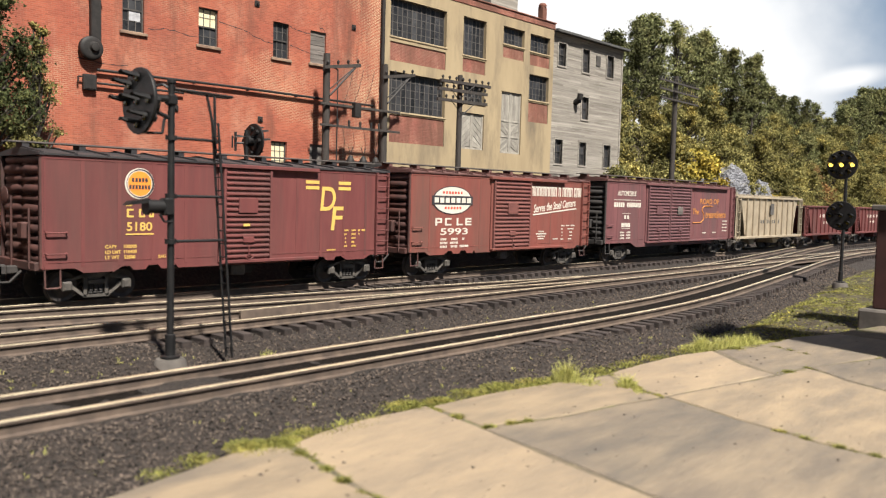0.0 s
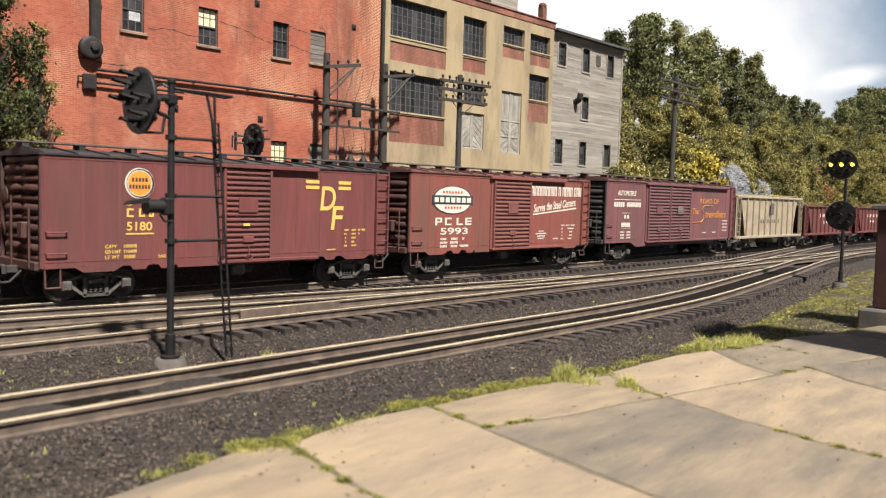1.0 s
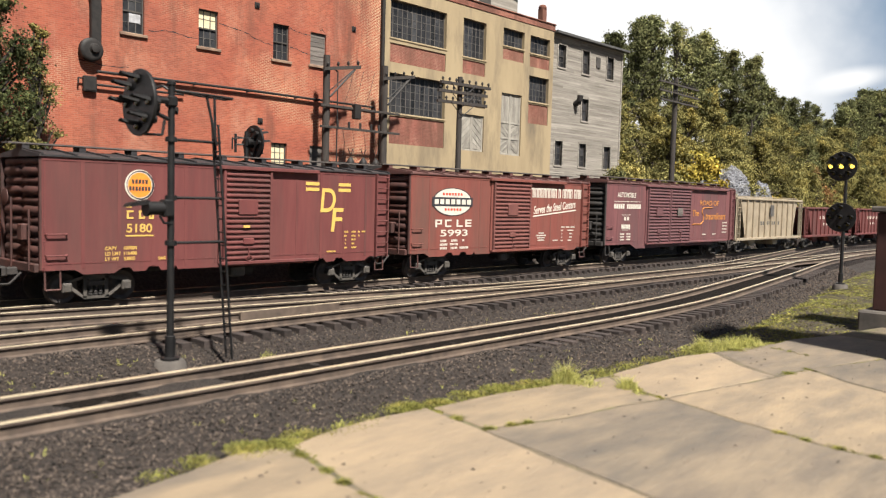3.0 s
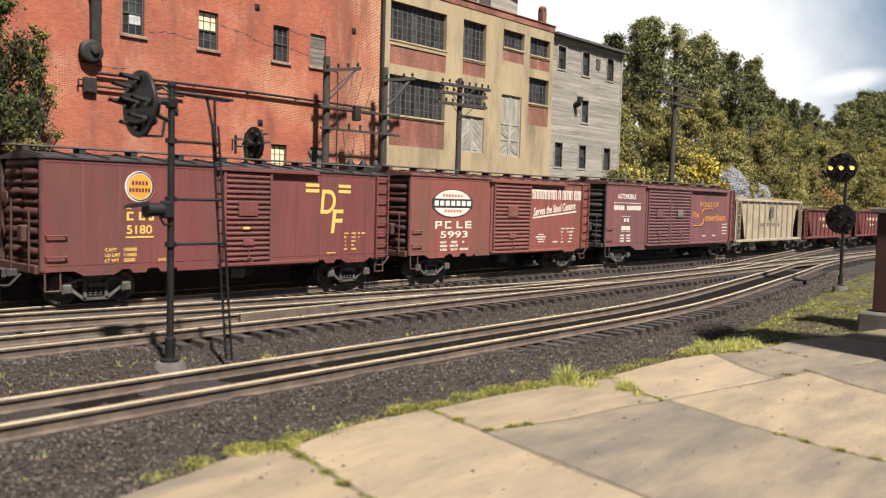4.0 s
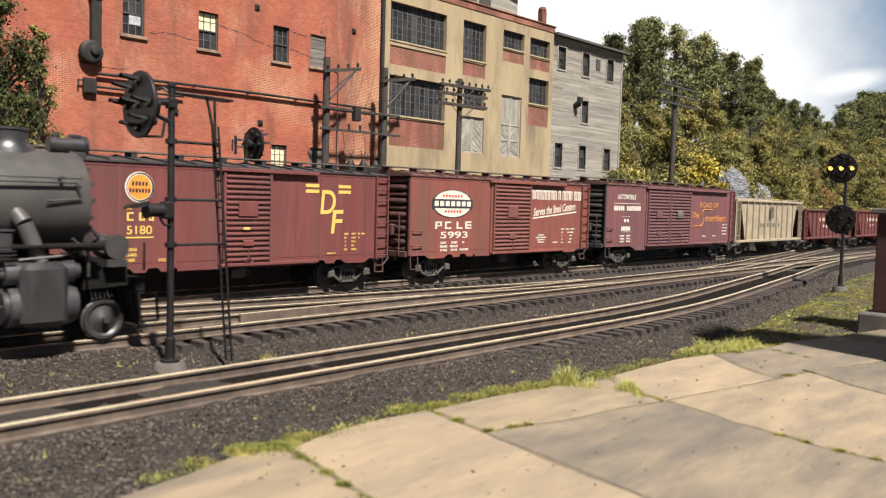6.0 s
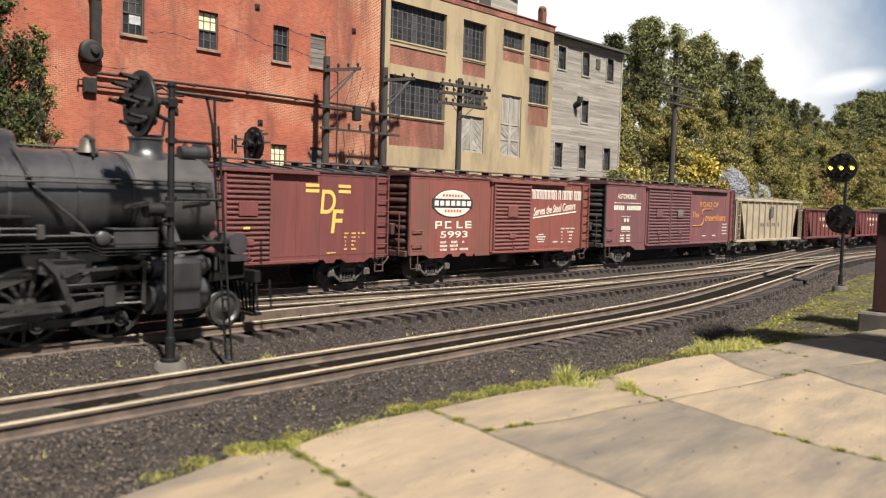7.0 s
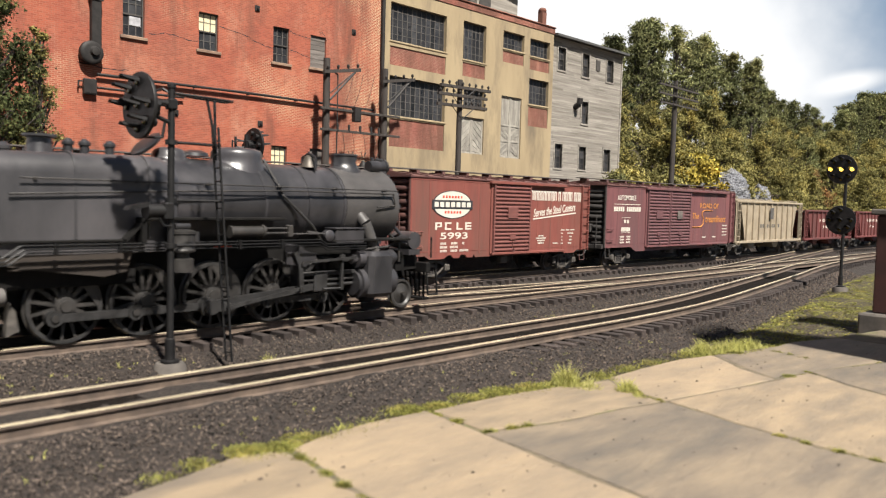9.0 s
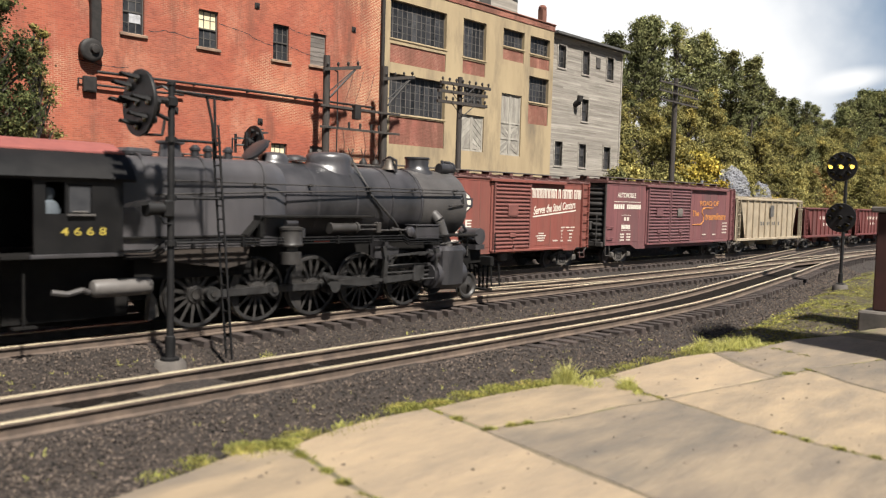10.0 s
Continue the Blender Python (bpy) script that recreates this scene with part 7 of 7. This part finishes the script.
tagged(part("verge_turf", g, MOSS, smooth=False), "patchy yellow-green turf on the verge beside the track", "grass", kind="stuff")
g = G()
for i in range(420):
    x, y = random.uniform(3, 30), random.choice((random.uniform(8.6, 10.8), random.uniform(14.6, 16.2)))
    blades(g, x, y, bed(x, y), 6, 0.1, 0.07, 0.9)
for x, y in ((9.2, 15.5), (9.7, 15.3), (10.0, 15.6), (11.2, 15.9), (8.3, 9.8), (14.6, 15.2)):
    blades(g, x, y, bed(x, y), 60, 0.2, 0.2, 0.9)
tagged(part("ballast_weeds", g, GRASS, smooth=False), "sparse small weeds in the cinder ballast", "weeds", kind="stuff")

# ---- position-light signals ----
def disc_head(parent, m, lit, mat=SIGNAL):
    """A round target of lamps, facing -x."""
    h = part("target", G().lathe([(0.66, 0.0), (0.67, 0.03), (0.66, 0.07), (0.3, 0.1), (0.05, 0.11)], (0, 0, 0), "x", 36), mat, parent, "round black lamp target", m=m)
    spots = [(0, 0)] + [(0.46 * math.cos(radians(a)), 0.46 * math.sin(radians(a))) for a in ((0, 45, 90, 180, 225, 270) if not lit else (0, 45, 90, 135, 180, 225, 270, 315))]
    for y, z in spots:
        on = lit and abs(z) < 0.01
        k = part("lamp", G().lathe([(0.05, -0.005), (0.085, -0.015), (0.085, -0.04), (0.07, -0.05)], (0, y, z), "x", 14), mat, h)
        part("lens", G().lathe([(0.095, -0.048), (0.08, -0.066), (0.03, -0.078)] if on else [(0.08, -0.048), (0.07, -0.062), (0.03, -0.07)], (0, y, z), "x", 12), LAMP_ON if on else LENS_OFF, k, "glowing amber lens" if on else "unlit amber lens")
        hood = G()
        rings = []
        for x, r, cut in ((-0.02, 0.105, 20), (-0.16, 0.11, 32), (-0.36, 0.12, 52)):
            arc_ = [(-20 + cut) + (220 - 2 * cut) * q / 10 for q in range(11)]
            rings.append([(x, y + r * math.cos(radians(a)), z + r * math.sin(radians(a))) for a in arc_] + [(x, y + (r - 0.014) * math.cos(radians(a)), z + (r - 0.014) * math.sin(radians(a))) for a in reversed(arc_)])
        hood.quad_strip(rings)
        part("hood", hood, mat, k)
    back = G().cyl((0.1, 0, 0), (0.38, 0, 0), 0.2, n=14).box(0.2, 0.42, -0.12, 0.12, -0.16, 0.16, 0.02)
    for y, z in spots[1:]:
        back.cyl((0.06, y, z), (0.2, y, z), 0.09, n=8).tube([(0.15, y, z), (0.25, y * 0.4, z * 0.4)], 0.025, 5)
    part("back_case", back, mat, h)
    return h


def signal(x, y, z0, ztop, head_z, low_z, lit, label, with_ladder):
    s = thing("position_light_signal", P(x, y, z0), label, "railway signal", "position-light signals")
    H = ztop - z0
    part("base", G().lathe([(0.36, -0.35), (0.33, -0.02), (0.28, 0.05)], (0, 0, 0), "z", 20), GREY_CONC, s, "round concrete footing")
    part("mast", G().lathe([(0.2, 0.06), (0.2, 0.1), (0.105, 0.12), (0.105, 0.55), (0.075, 0.57), (0.068, H), (0.09, H), (0.09, H + 0.06), (0.03, H + 0.1)], (0, 0, 0), "z", 16), SIGNAL, s)
    hz = head_z - z0
    disc_head(s, P(-0.72, 0, hz), lit)
    part("bracket", G().tube([(-0.4, 0, hz + 0.1), (0, 0, hz + 0.1)], 0.07, 8).tube([(-0.4, 0, hz - 0.15), (0, 0, hz - 0.3)], 0.045, 6).tube([(-0.42, 0, hz + 0.3), (-0.15, 0.1, hz + 0.4), (0, 0, hz + 0.3)], 0.03, 6).box(
        -0.1, 0.1, -0.11, 0.11, hz - 0.02, hz + 0.2, 0.03).tube([(-0.6, 0, hz - 0.62), (-0.2, 0, hz - 0.6), (-0.15, 0, hz - 0.3)], 0.03, 6), SIGNAL, s)
    lz = low_z - z0
    if with_ladder:
        low = part("marker_lamp", G().cyl((-0.5, 0, lz), (-0.15, 0, lz), 0.14, n=16).cyl((-0.56, 0, lz), (-0.5, 0, lz), 0.17, n=16).box(-0.2, 0.02, -0.14, 0.14, lz - 0.18, lz + 0.18, 0.03), SIGNAL, s, "low marker lamp with long hood")
        part("hood", G().prism([(-0.98, lz + 0.02), (-0.52, lz + 0.08), (-0.52, lz + 0.17), (-0.9, lz + 0.1)], "y", -0.12, 0.12), SIGNAL, low)
        part("cable", G().tube([(-0.3, -0.1, lz - 0.15), (-0.2, -0.1, lz - 0.3), (0, -0.05, lz - 0.32)], 0.025, 6), SIGNAL, s)
        # ladder with stays and a hooped platform rail
        lad = G()
        for yy in (-0.12, 0.12):
            lad.tube([(1.02, yy, hz - 0.3), (1.42, yy, -0.1)], 0.026, 6)
        lad = part("ladder", lad, SIGNAL, s, "narrow iron ladder")
        for i in range(17):
            z = 0.1 + i * 0.29
            xx = 1.42 - 0.40 * (z + 0.1) / (hz - 0.2)
            part("rung", G().tube([(xx, -0.12, z), (xx, 0.12, z)], 0.018, 5), SIGNAL, lad)
        for z in (4.24, 3.04, 2.1):
            xe = 1.42 - 0.40 * (z - z0 + 0.1) / (hz - 0.2)
            part("stay", G().tube([(0, 0, z - z0), (xe + 0.03, 0.0, z - z0)], 0.035, 6).tube([(xe, -0.15, z - z0), (xe, 0.15, z - z0)], 0.03, 6).lathe([(0.12, z - z0 - 0.05), (0.12, z - z0 + 0.05)], (0, 0, 0), "z", 12), SIGNAL, s)
        part("guard_hoop", G().tube([(0.05, -0.05, hz + 0.32), (0.6, -0.14, hz + 0.30), (1.35, -0.14, hz + 0.28), (1.35, 0.14, hz + 0.28), (0.6, 0.14, hz + 0.30), (0.05, 0.05, hz + 0.32)], 0.03, 6).tube(
            [(0.75, -0.1, hz + 0.29), (1.0, -0.1, hz - 0.75)], 0.03, 6).tube([(1.06, 0.1, hz + 0.29), (1.1, 0.1, hz - 1.0)], 0.03, 6), SIGNAL, s)
    else:
        disc_head(s, P(-0.5, 0, lz), False)
        part("bracket", G().tube([(-0.4, 0, lz), (0, 0, lz)], 0.07, 8), SIGNAL, s)
    return s


signal(8.57, 15.6, -0.40, 5.35, 4.92, 2.82, False, "black mast signal with round lamp target and ladder", True)
signal(40.38, 12.0, -0.38, 5.2, 5.1, 2.78, True, "black mast signal with three amber lamps lit in a row", False)
back_sig = thing("position_light_signal", P(17.7, 26.6, -0.5), "black signal head on a mast behind the boxcars", "railway signal", "position-light signals")
part("mast", G().lathe([(0.2, 0), (0.1, 0.05), (0.08, 6.0)], (0, 0, 0), "z", 12), SIGNAL, back_sig)
disc_head(back_sig, P(0.35, 0, 5.6, 0, 0, 180), False)
part("bracket", G().tube([(0, 0, 5.6), (0.3, 0, 5.6)], 0.08, 8).tube([(-0.35, 0.2, 5.2), (-0.35, 0.2, 5.9)], 0.05, 6).tube([(-0.35, 0.2, 5.5), (0.2, 0, 5.5)], 0.04, 6).tube([(-0.35, 0.2, 5.8), (0.2, 0, 5.7)], 0.03, 6).tube([(-0.55, 0.1, 5.3), (-0.55, 0.1, 5.75)], 0.03, 6).tube([(-0.55, 0.1, 5.7), (0, 0, 5.75)], 0.025, 6), SIGNAL, back_sig)


# ---- poles and wires ----
def pole(name, x, y, top, r, arms, label, base=-0.9, braces=True, lean=0.0):
    p = thing(name, P(x, y, 0, 0, lean, 0), label, "utility pole")
    part("pole", G().cyl((0, 0, base), (0, 0, top), r * 1.25, r, 12), WOOD_POLE, p)
    for x0, x1, z, tilt in arms:
        part("crossarm", G().prism([(x0, z - 0.07 + tilt * x0), (x1, z - 0.07 + tilt * x1), (x1, z + 0.07 + tilt * x1), (x0, z + 0.07 + tilt * x0)], "y", -r - 0.12, -r, ), WOOD_POLE, p, smooth=False)
        n = max(3, int((x1 - x0) / 0.45))
        for i in range(n):
            xx = x0 + 0.15 + (x1 - x0 - 0.3) * i / (n - 1)
            part("insulator", G().lathe([(0.03, 0.0), (0.03, 0.06), (0.06, 0.08), (0.065, 0.14), (0.03, 0.2)], (xx, -r - 0.06, z + 0.07 + tilt * xx), "z", 8), IRON, p)
        if braces:
            d = min(0.9, x1 * 0.6)
            part("brace", G().tube([(d, -r - 0.13, z + tilt * d), (0, -r - 0.05, z - 0.65)], 0.025, 4).tube([(-d, -r - 0.13, z - tilt * d), (0, -r - 0.05, z - 0.65)], 0.025, 4), IRON, p)
    return p


pole("telegraph_pole", 30.2, 27.0, 9.15, 0.13, ((-1.6, 2.1, 8.75, 0.02), (-1.75, 1.85, 8.35, 0.02), (-1.8, 1.85, 7.85, 0.02)), "dark telegraph pole with three crossarms behind the boxcars")
pole("telegraph_pole", 62.2, 32.0, 13.5, 0.2, ((-3.2, 3.6, 12.9, 0.0), (-3.2, 3.6, 12.2, 0.0), (-2.9, 3.6, 11.5, 0.0)), "tall weathered telegraph pole before the woods", lean=0.6)
for x in (24.1, 27.75):
    p = pole("wall_pole", x, 29.8, 9.6, 0.16, (), "dark timber pole of a transformer rack beside the mill")
    part("bracket_arm", G().prism([(-0.35, 8.85), (1.85, 9.2), (1.85, 9.36), (-0.35, 9.0)], "y", -0.28, -0.16), WOOD_POLE, p, smooth=False)
    part("strut", G().tube([(0.05, -0.2, 7.7), (1.55, -0.22, 9.15)], 0.05, 5).tube([(0.05, -0.2, 8.0), (1.5, -0.22, 9.15)], 0.03, 5), IRON, p)
    for i in range(4):
        part("insulator", G().lathe([(0.03, 0), (0.06, 0.06), (0.07, 0.14), (0.03, 0.2)], (-0.1 + 0.6 * i, -0.22, 9.05 + 0.1 * i), "z", 8), IRON, p)
rack = thing("transformer_rack", P(0, 29.8, 0), "timber rack beams with insulators between two poles", "rack")
for z in (7.28, 6.32):
    part("beam", G().box(23.6, 28.6, -0.28, -0.17, z - 0.055, z + 0.055, 0.01), WOOD_POLE, rack)
part("tail_beam", G().box(24.2, 27.8, -0.3, -0.16, 4.6, 4.75), WOOD_POLE, rack)
for x in (24.6, 25.3, 26.0, 26.7, 27.2):
    part("insulator", G().lathe([(0.04, -0.25), (0.07, -0.2), (0.05, -0.1), (0.07, 0), (0.05, 0.1)], (x, -0.24, 6.55), "z", 8), IRON, rack)
part("switch_box", G().box(25.5, 25.88, -0.46, -0.16, 6.8, 7.5, 0.03), IRON, rack, "grey switch box")
g = G()
for i, x in enumerate((24.9, 25.5, 26.2, 26.9)):
    g.tube([(x, -0.25, 6.3), (x + 0.1, -0.3, 5.6), (x + 0.05, -0.2, 4.7)], 0.012, 4)
    g.tube([(x, -0.25, 7.3), (x + 0.3, -0.35, 8.2), (x + 0.6, -0.3, 9.1)], 0.012, 4)
g.tube([(24.3, -0.2, 9.0), (24.6, -0.2, 8.9), (24.6, -0.2, 4.5)], 0.03, 6)
part("wire", g, IRON, rack, "thin dark wires")
for x in (25.2, 26.0, 26.8):
    tr = part("bushing", G().lathe([(0.18, 4.3), (0.2, 4.6), (0.12, 4.75), (0.05, 4.85)], (x, -0.5, 0.15), "z", 10).tube([(x - 0.05, -0.5, 5.15), (x - 0.15, -0.5, 5.4)], 0.02).tube([(x + 0.05, -0.5, 5.15), (x + 0.15, -0.5, 5.4)], 0.02), IRON, rack, "dark transformer bushing")
part("transformer_tank", G().box(24.8, 27.3, -0.9, -0.1, -0.9, 4.68, 0.05), IRON, rack)
dp = thing("downpipe", P(28.55, 30.9, 0), "dark cast-iron downpipe between the two factories", "pipe")
part("pipe", G().cyl((0, -0.05, -0.9), (0, -0.05, 16), 0.1, n=10), IRON, dp)

# brick gate pillar at the pavement's end
pil = thing("gate_pillar", P(27.55, 6.6, -0.62), "maroon pillar on a grey stone base beside the pavement", "pillar")
part("base", G().box(-1.0, 1.6, -1.6, 0.75, -0.2, 0.75, 0.06), GREY_CONC, pil, "worn stone plinth")
part("shaft", G().box(-0.65, 1.2, -1.3, 0.45, 0.75, 3.72, 0.04), MAROON, pil)
part("cap", G().box(-0.8, 1.35, -1.45, 0.6, 3.72, 3.9, 0.04), GREY_CONC, pil)


# unseen wall, added out of view to shade the pavement's far end
tagged(part("wall_east", G().box(20.5, 23.2, -2.0, 4.0, -0.32, 9.6, 0.05), MAROON), "unseen maroon wall added to shade the pavement's far end", "wall", kind="structure")


# ---- woods ----
def crown(seed, w, h, n, leaf, mat, lobes=46, low=0.22):
    """Clumps of leaves round branch ends, loose and uneven."""
    random.seed(seed)
    g = G()
    cs = []
    for i in range(lobes):
        k = ((i + random.random()) / lobes) ** 0.9
        zz = h * (low + (0.97 - low) * k)
        rr = w * (0.35 + 0.65 * math.sin(math.pi * min(1, 0.25 + 0.7 * k))) * random.uniform(0.1, 1.0) * (1.05 - 0.42 * k)
        a = random.uniform(0, 6.3)
        cs.append((rr * math.cos(a), rr * math.sin(a), zz, w * random.uniform(0.09, 0.25) * (1.05 - 0.35 * k)))
    for i in range(n):
        cx_, cy_, cz, r = random.choice(cs)
        d = Vector((random.gauss(0, 0.72), random.gauss(0, 0.72), random.gauss(0, 0.52)))
        p = Vector((cx_, cy_, cz)) + d * r
        s = leaf * random.uniform(0.4, 1.2)
        u = Vector((random.uniform(-1, 1), random.uniform(-1, 1), random.uniform(-0.2, 1))).normalized()
        v = u.orthogonal().normalized()
        wv = u.cross(v)
        b, t0 = len(g.v), random.uniform(0, 6.3)
        for q in range(3):
            a = t0 + q * 2.0944 + random.uniform(-0.5, 0.5)
            e = s * random.uniform(0.55, 1.15)
            g.v.append(tuple(p + (v * math.cos(a) + wv * math.sin(a)) * e))
        g.f.append((b, b + 1, b + 2))
    return g, cs


def tree(name, seed, w, h, n, leaf, mat, label, cat="tree", lobes=46):
    t = thing(name, P(0, 0, -50), label, cat, "trees of the wooded hill")
    g, cs = crown(seed, w, h, n, leaf, mat, lobes)
    tr = G()
    path = [(0, 0, -0.6), (0.1 * w, 0.05, h * 0.3), (-0.02 * w, 0.08, h * 0.6), (0.03 * w, 0, h * 0.92)]
    for i in range(3):
        tr.cyl(path[i], path[i + 1], 0.035 * w * (1 - i * 0.3) + 0.04, 0.035 * w * (0.7 - i * 0.3) + 0.04, 8)
    for c in cs:
        k = min(0.9, max(0.15, (c[2] / h - 0.15)))
        tr.cyl((0.03 * w, 0.04, h * k * 0.95), (c[0], c[1], c[2]), 0.05 + 0.008 * w, 0.025, 5)
    part("trunk", tr, BARK, t)
    part("crown", g, mat, t, smooth=False)
    return t


protos = [tree("tree", 1, 3.3, 12.5, 10500, 0.15, LEAF, "tall dark green model tree with airy crown", lobes=58), tree("tree", 2, 2.8, 11.5, 9500, 0.145, LEAF, "tall dark green model tree with airy crown", lobes=54),
          tree("tree", 3, 3.1, 9, 11500, 0.145, LEAF_OLIVE, "olive-green bushy model tree", lobes=64), tree("tree", 4, 3.0, 7.5, 10500, 0.14, LEAF_OLIVE, "olive-green bushy model tree", lobes=64),
          tree("bush", 5, 1.8, 3.6, 5200, 0.125, LEAF_YELLOW, "yellow autumn bush on the slope", "bush"), tree("bush", 6, 2.4, 3.4, 6000, 0.13, LEAF_OLIVE, "low olive-green bush on the slope", "bush"),
          tree("tree", 7, 2.5, 8.5, 9000, 0.14, LEAF, "slender dark green model tree", lobes=54), tree("bush", 8, 2.0, 4.4, 6000, 0.13, LEAF_RUST, "rusty brown bush on the slope", "bush")]


# wooded slope behind the freight track
def hill(x, y):
    k = min(1, max(0, (y - 32.5) / 14.5))
    e = min(1, max(0, (x - 50) / 16))
    return -0.95 + e * (k ** 0.85) * 12.8 + 0.7 * noise.noise((x * 0.08, y * 0.08, 2)) * e


g = G()
for j in range(31):
    for i in range(61):
        x, y = 44 + i * 3, 30 + j * 2.0
        g.v.append((x, y, hill(x, y) - 0.3 if y > 32 else -1.1))
for j in range(30):
    for i in range(60):
        a = j * 61 + i
        g.f.append((a, a + 1, a + 62, a + 61))
tagged(part("hillside", g, SOIL), "dark wooded hillside", "hill", kind="structure")

random.seed(42)
SKYLINE = ((70, 20.5), (74, 21.7), (77, 22.8), (84.7, 24.9), (89.6, 23.3), (94.6, 25), (100, 24.1), (105.5, 23.5), (114, 23.6), (118, 20.6), (126, 20.5), (135, 20.1), (139, 16.2), (147, 19.0), (156, 23.0), (175, 27.6), (220, 30))
spots = []
x = 71.0
while x < 186:
    y = 46 + random.uniform(-1.5, 1.5)
    top = lerp_table(SKYLINE, x) + random.uniform(-1.2, 0.4)
    k = random.choice((0, 1, 6))
    spots.append((x, y, k, max(0.5, (top - hill(x, y)) / (12.5, 11.5, 0, 0, 0, 0, 8.5, 0)[k])))
    x += random.uniform(2.6, 4.6)
for y, x0, x1, step, kinds, lo, hi in ((50.5, 118, 200, 5.5, (0, 1), 0.55, 0.72), (42.8, 70, 172, 3.6, (2, 6, 3), 0.6, 0.9), (39.5, 64, 158, 3.4, (3, 2, 6), 0.65, 0.92), (36.6, 64, 146, 3.2, (5, 3, 3), 0.7, 1.0), (34.4, 68, 137, 3.0, (5, 5, 3), 0.7, 1.0)):
    x = x0
    while x < x1:
        spots.append((x + random.uniform(-1.2, 1.2), y + random.uniform(-1.4, 1.4), random.choice(kinds), random.uniform(lo, hi)))
        x += step * random.uniform(0.8, 1.25)
spots += [(70.6, 34.2, 4, 1.9), (73.0, 34.4, 4, 1.7), (72.2, 33.6, 4, 1.3), (66.5, 34.6, 5, 1.3), (108, 36.2, 7, 1.3), (49.6, 29.9, 6, 0.76), (51.3, 29.8, 3, 0.9), (53.3, 30.4, 3, 0.85), (59.5, 36, 3, 1.1), (61.5, 37.5, 2, 1.0), (57.3, 36.5, 3, 1.15), (55.2, 35.0, 3, 0.95), (60.3, 34.0, 5, 1.25), (58.2, 33.2, 5, 1.1), (62.4, 33.4, 5, 1.2), (64.5, 33.0, 5, 1.0), (69.0, 32.2, 4, 0.7), (80.5, 31.0, 4, 0.8), (74.0, 31.2, 5, 0.6), (86.0, 31.4, 4, 0.9), (84, 33.2, 4, 1.1), (88, 32.8, 4, 1.35), (90.5, 33.2, 4, 0.9), (76, 33.2, 4, 1.0), (82.5, 32.4, 4, 1.1), (71, 32.6, 5, 1.0), (78, 31.9, 5, 0.7), (86.5, 32, 4, 1.2), (74.5, 31.6, 4, 0.7), (81.5, 31.3, 4, 0.85), (77, 31.3, 5, 0.6), (84, 31.2, 5, 0.7), (56.5, 34.5, 5, 1.0), (59.5, 36, 5, 1.2), (54, 33, 5, 0.75), (61, 38, 3, 0.75), (63, 35, 5, 1.1), (58, 40, 3, 0.7)]
for x, y, k, s in spots:
    copy_thing(protos[k], P(x, y, hill(x, y), 0, 0, random.uniform(0, 360)) @ Matrix.Scale(s, 4))
for p in protos:
    for c in list(p.children):
        bpy.data.objects.remove(c)
    bpy.data.objects.remove(p)

# leafy trees against the brick wall
t = tree("tree", 9, 2.0, 10.5, 40000, 0.072, LEAF_DARK, "dark green tree standing against the brick wall", lobes=110)
t.matrix_basis = P(9.2, 29.2, 0.8)
t = tree("tree", 15, 1.9, 11.5, 30000, 0.08, LEAF_DARK, "dark green tree beside the brick wall", lobes=90)
t.matrix_basis = P(8.2, 28.6, 0.6)
t = tree("bush", 10, 0.9, 4.6, 10000, 0.07, LEAF_OLIVE, "olive-green bush against the brick wall", "bush", 60)
t.matrix_basis = P(10.5, 28.9, 0.8)
t = tree("tree", 12, 1.0, 8.4, 7000, 0.068, LEAF_OLIVE, "thin leafy sapling against the brick wall", "tree", 60)
t.matrix_basis = P(11.35, 30.0, 0.6)

# rock outcrop
random.seed(14)
for x, y, z, sx, sy, sz in ((71.5, 33.4, 2.9, 2.6, 1.2, 2.6), (77.0, 33.4, 3.6, 4.4, 1.4, 3.1), (83.5, 33.0, 2.9, 2.8, 1.1, 2.5)):
    bm = bmesh.new()
    bmesh.ops.create_icosphere(bm, subdivisions=5, radius=1)
    for v in bm.verts:
        p = Vector((v.co.x * sx, v.co.y * sy, v.co.z * sz))
        n = 0.4 * noise.noise(p * 0.5) + 0.4 * noise.noise(p * Vector((1.1, 1.1, 2.0))) + 0.3 * noise.noise(p * Vector((2.6, 2.6, 5.0)))
        v.co = (Vector((x, y, z)) + p * (1 + 0.45 * n)) * S
    me = bpy.data.meshes.new("rock")
    bm.to_mesh(me)
    bm.free()
    me.materials.append(ROCK)
    tagged(new("rock", me), "grey rugged rock outcrop on the slope", "rock")

motions()
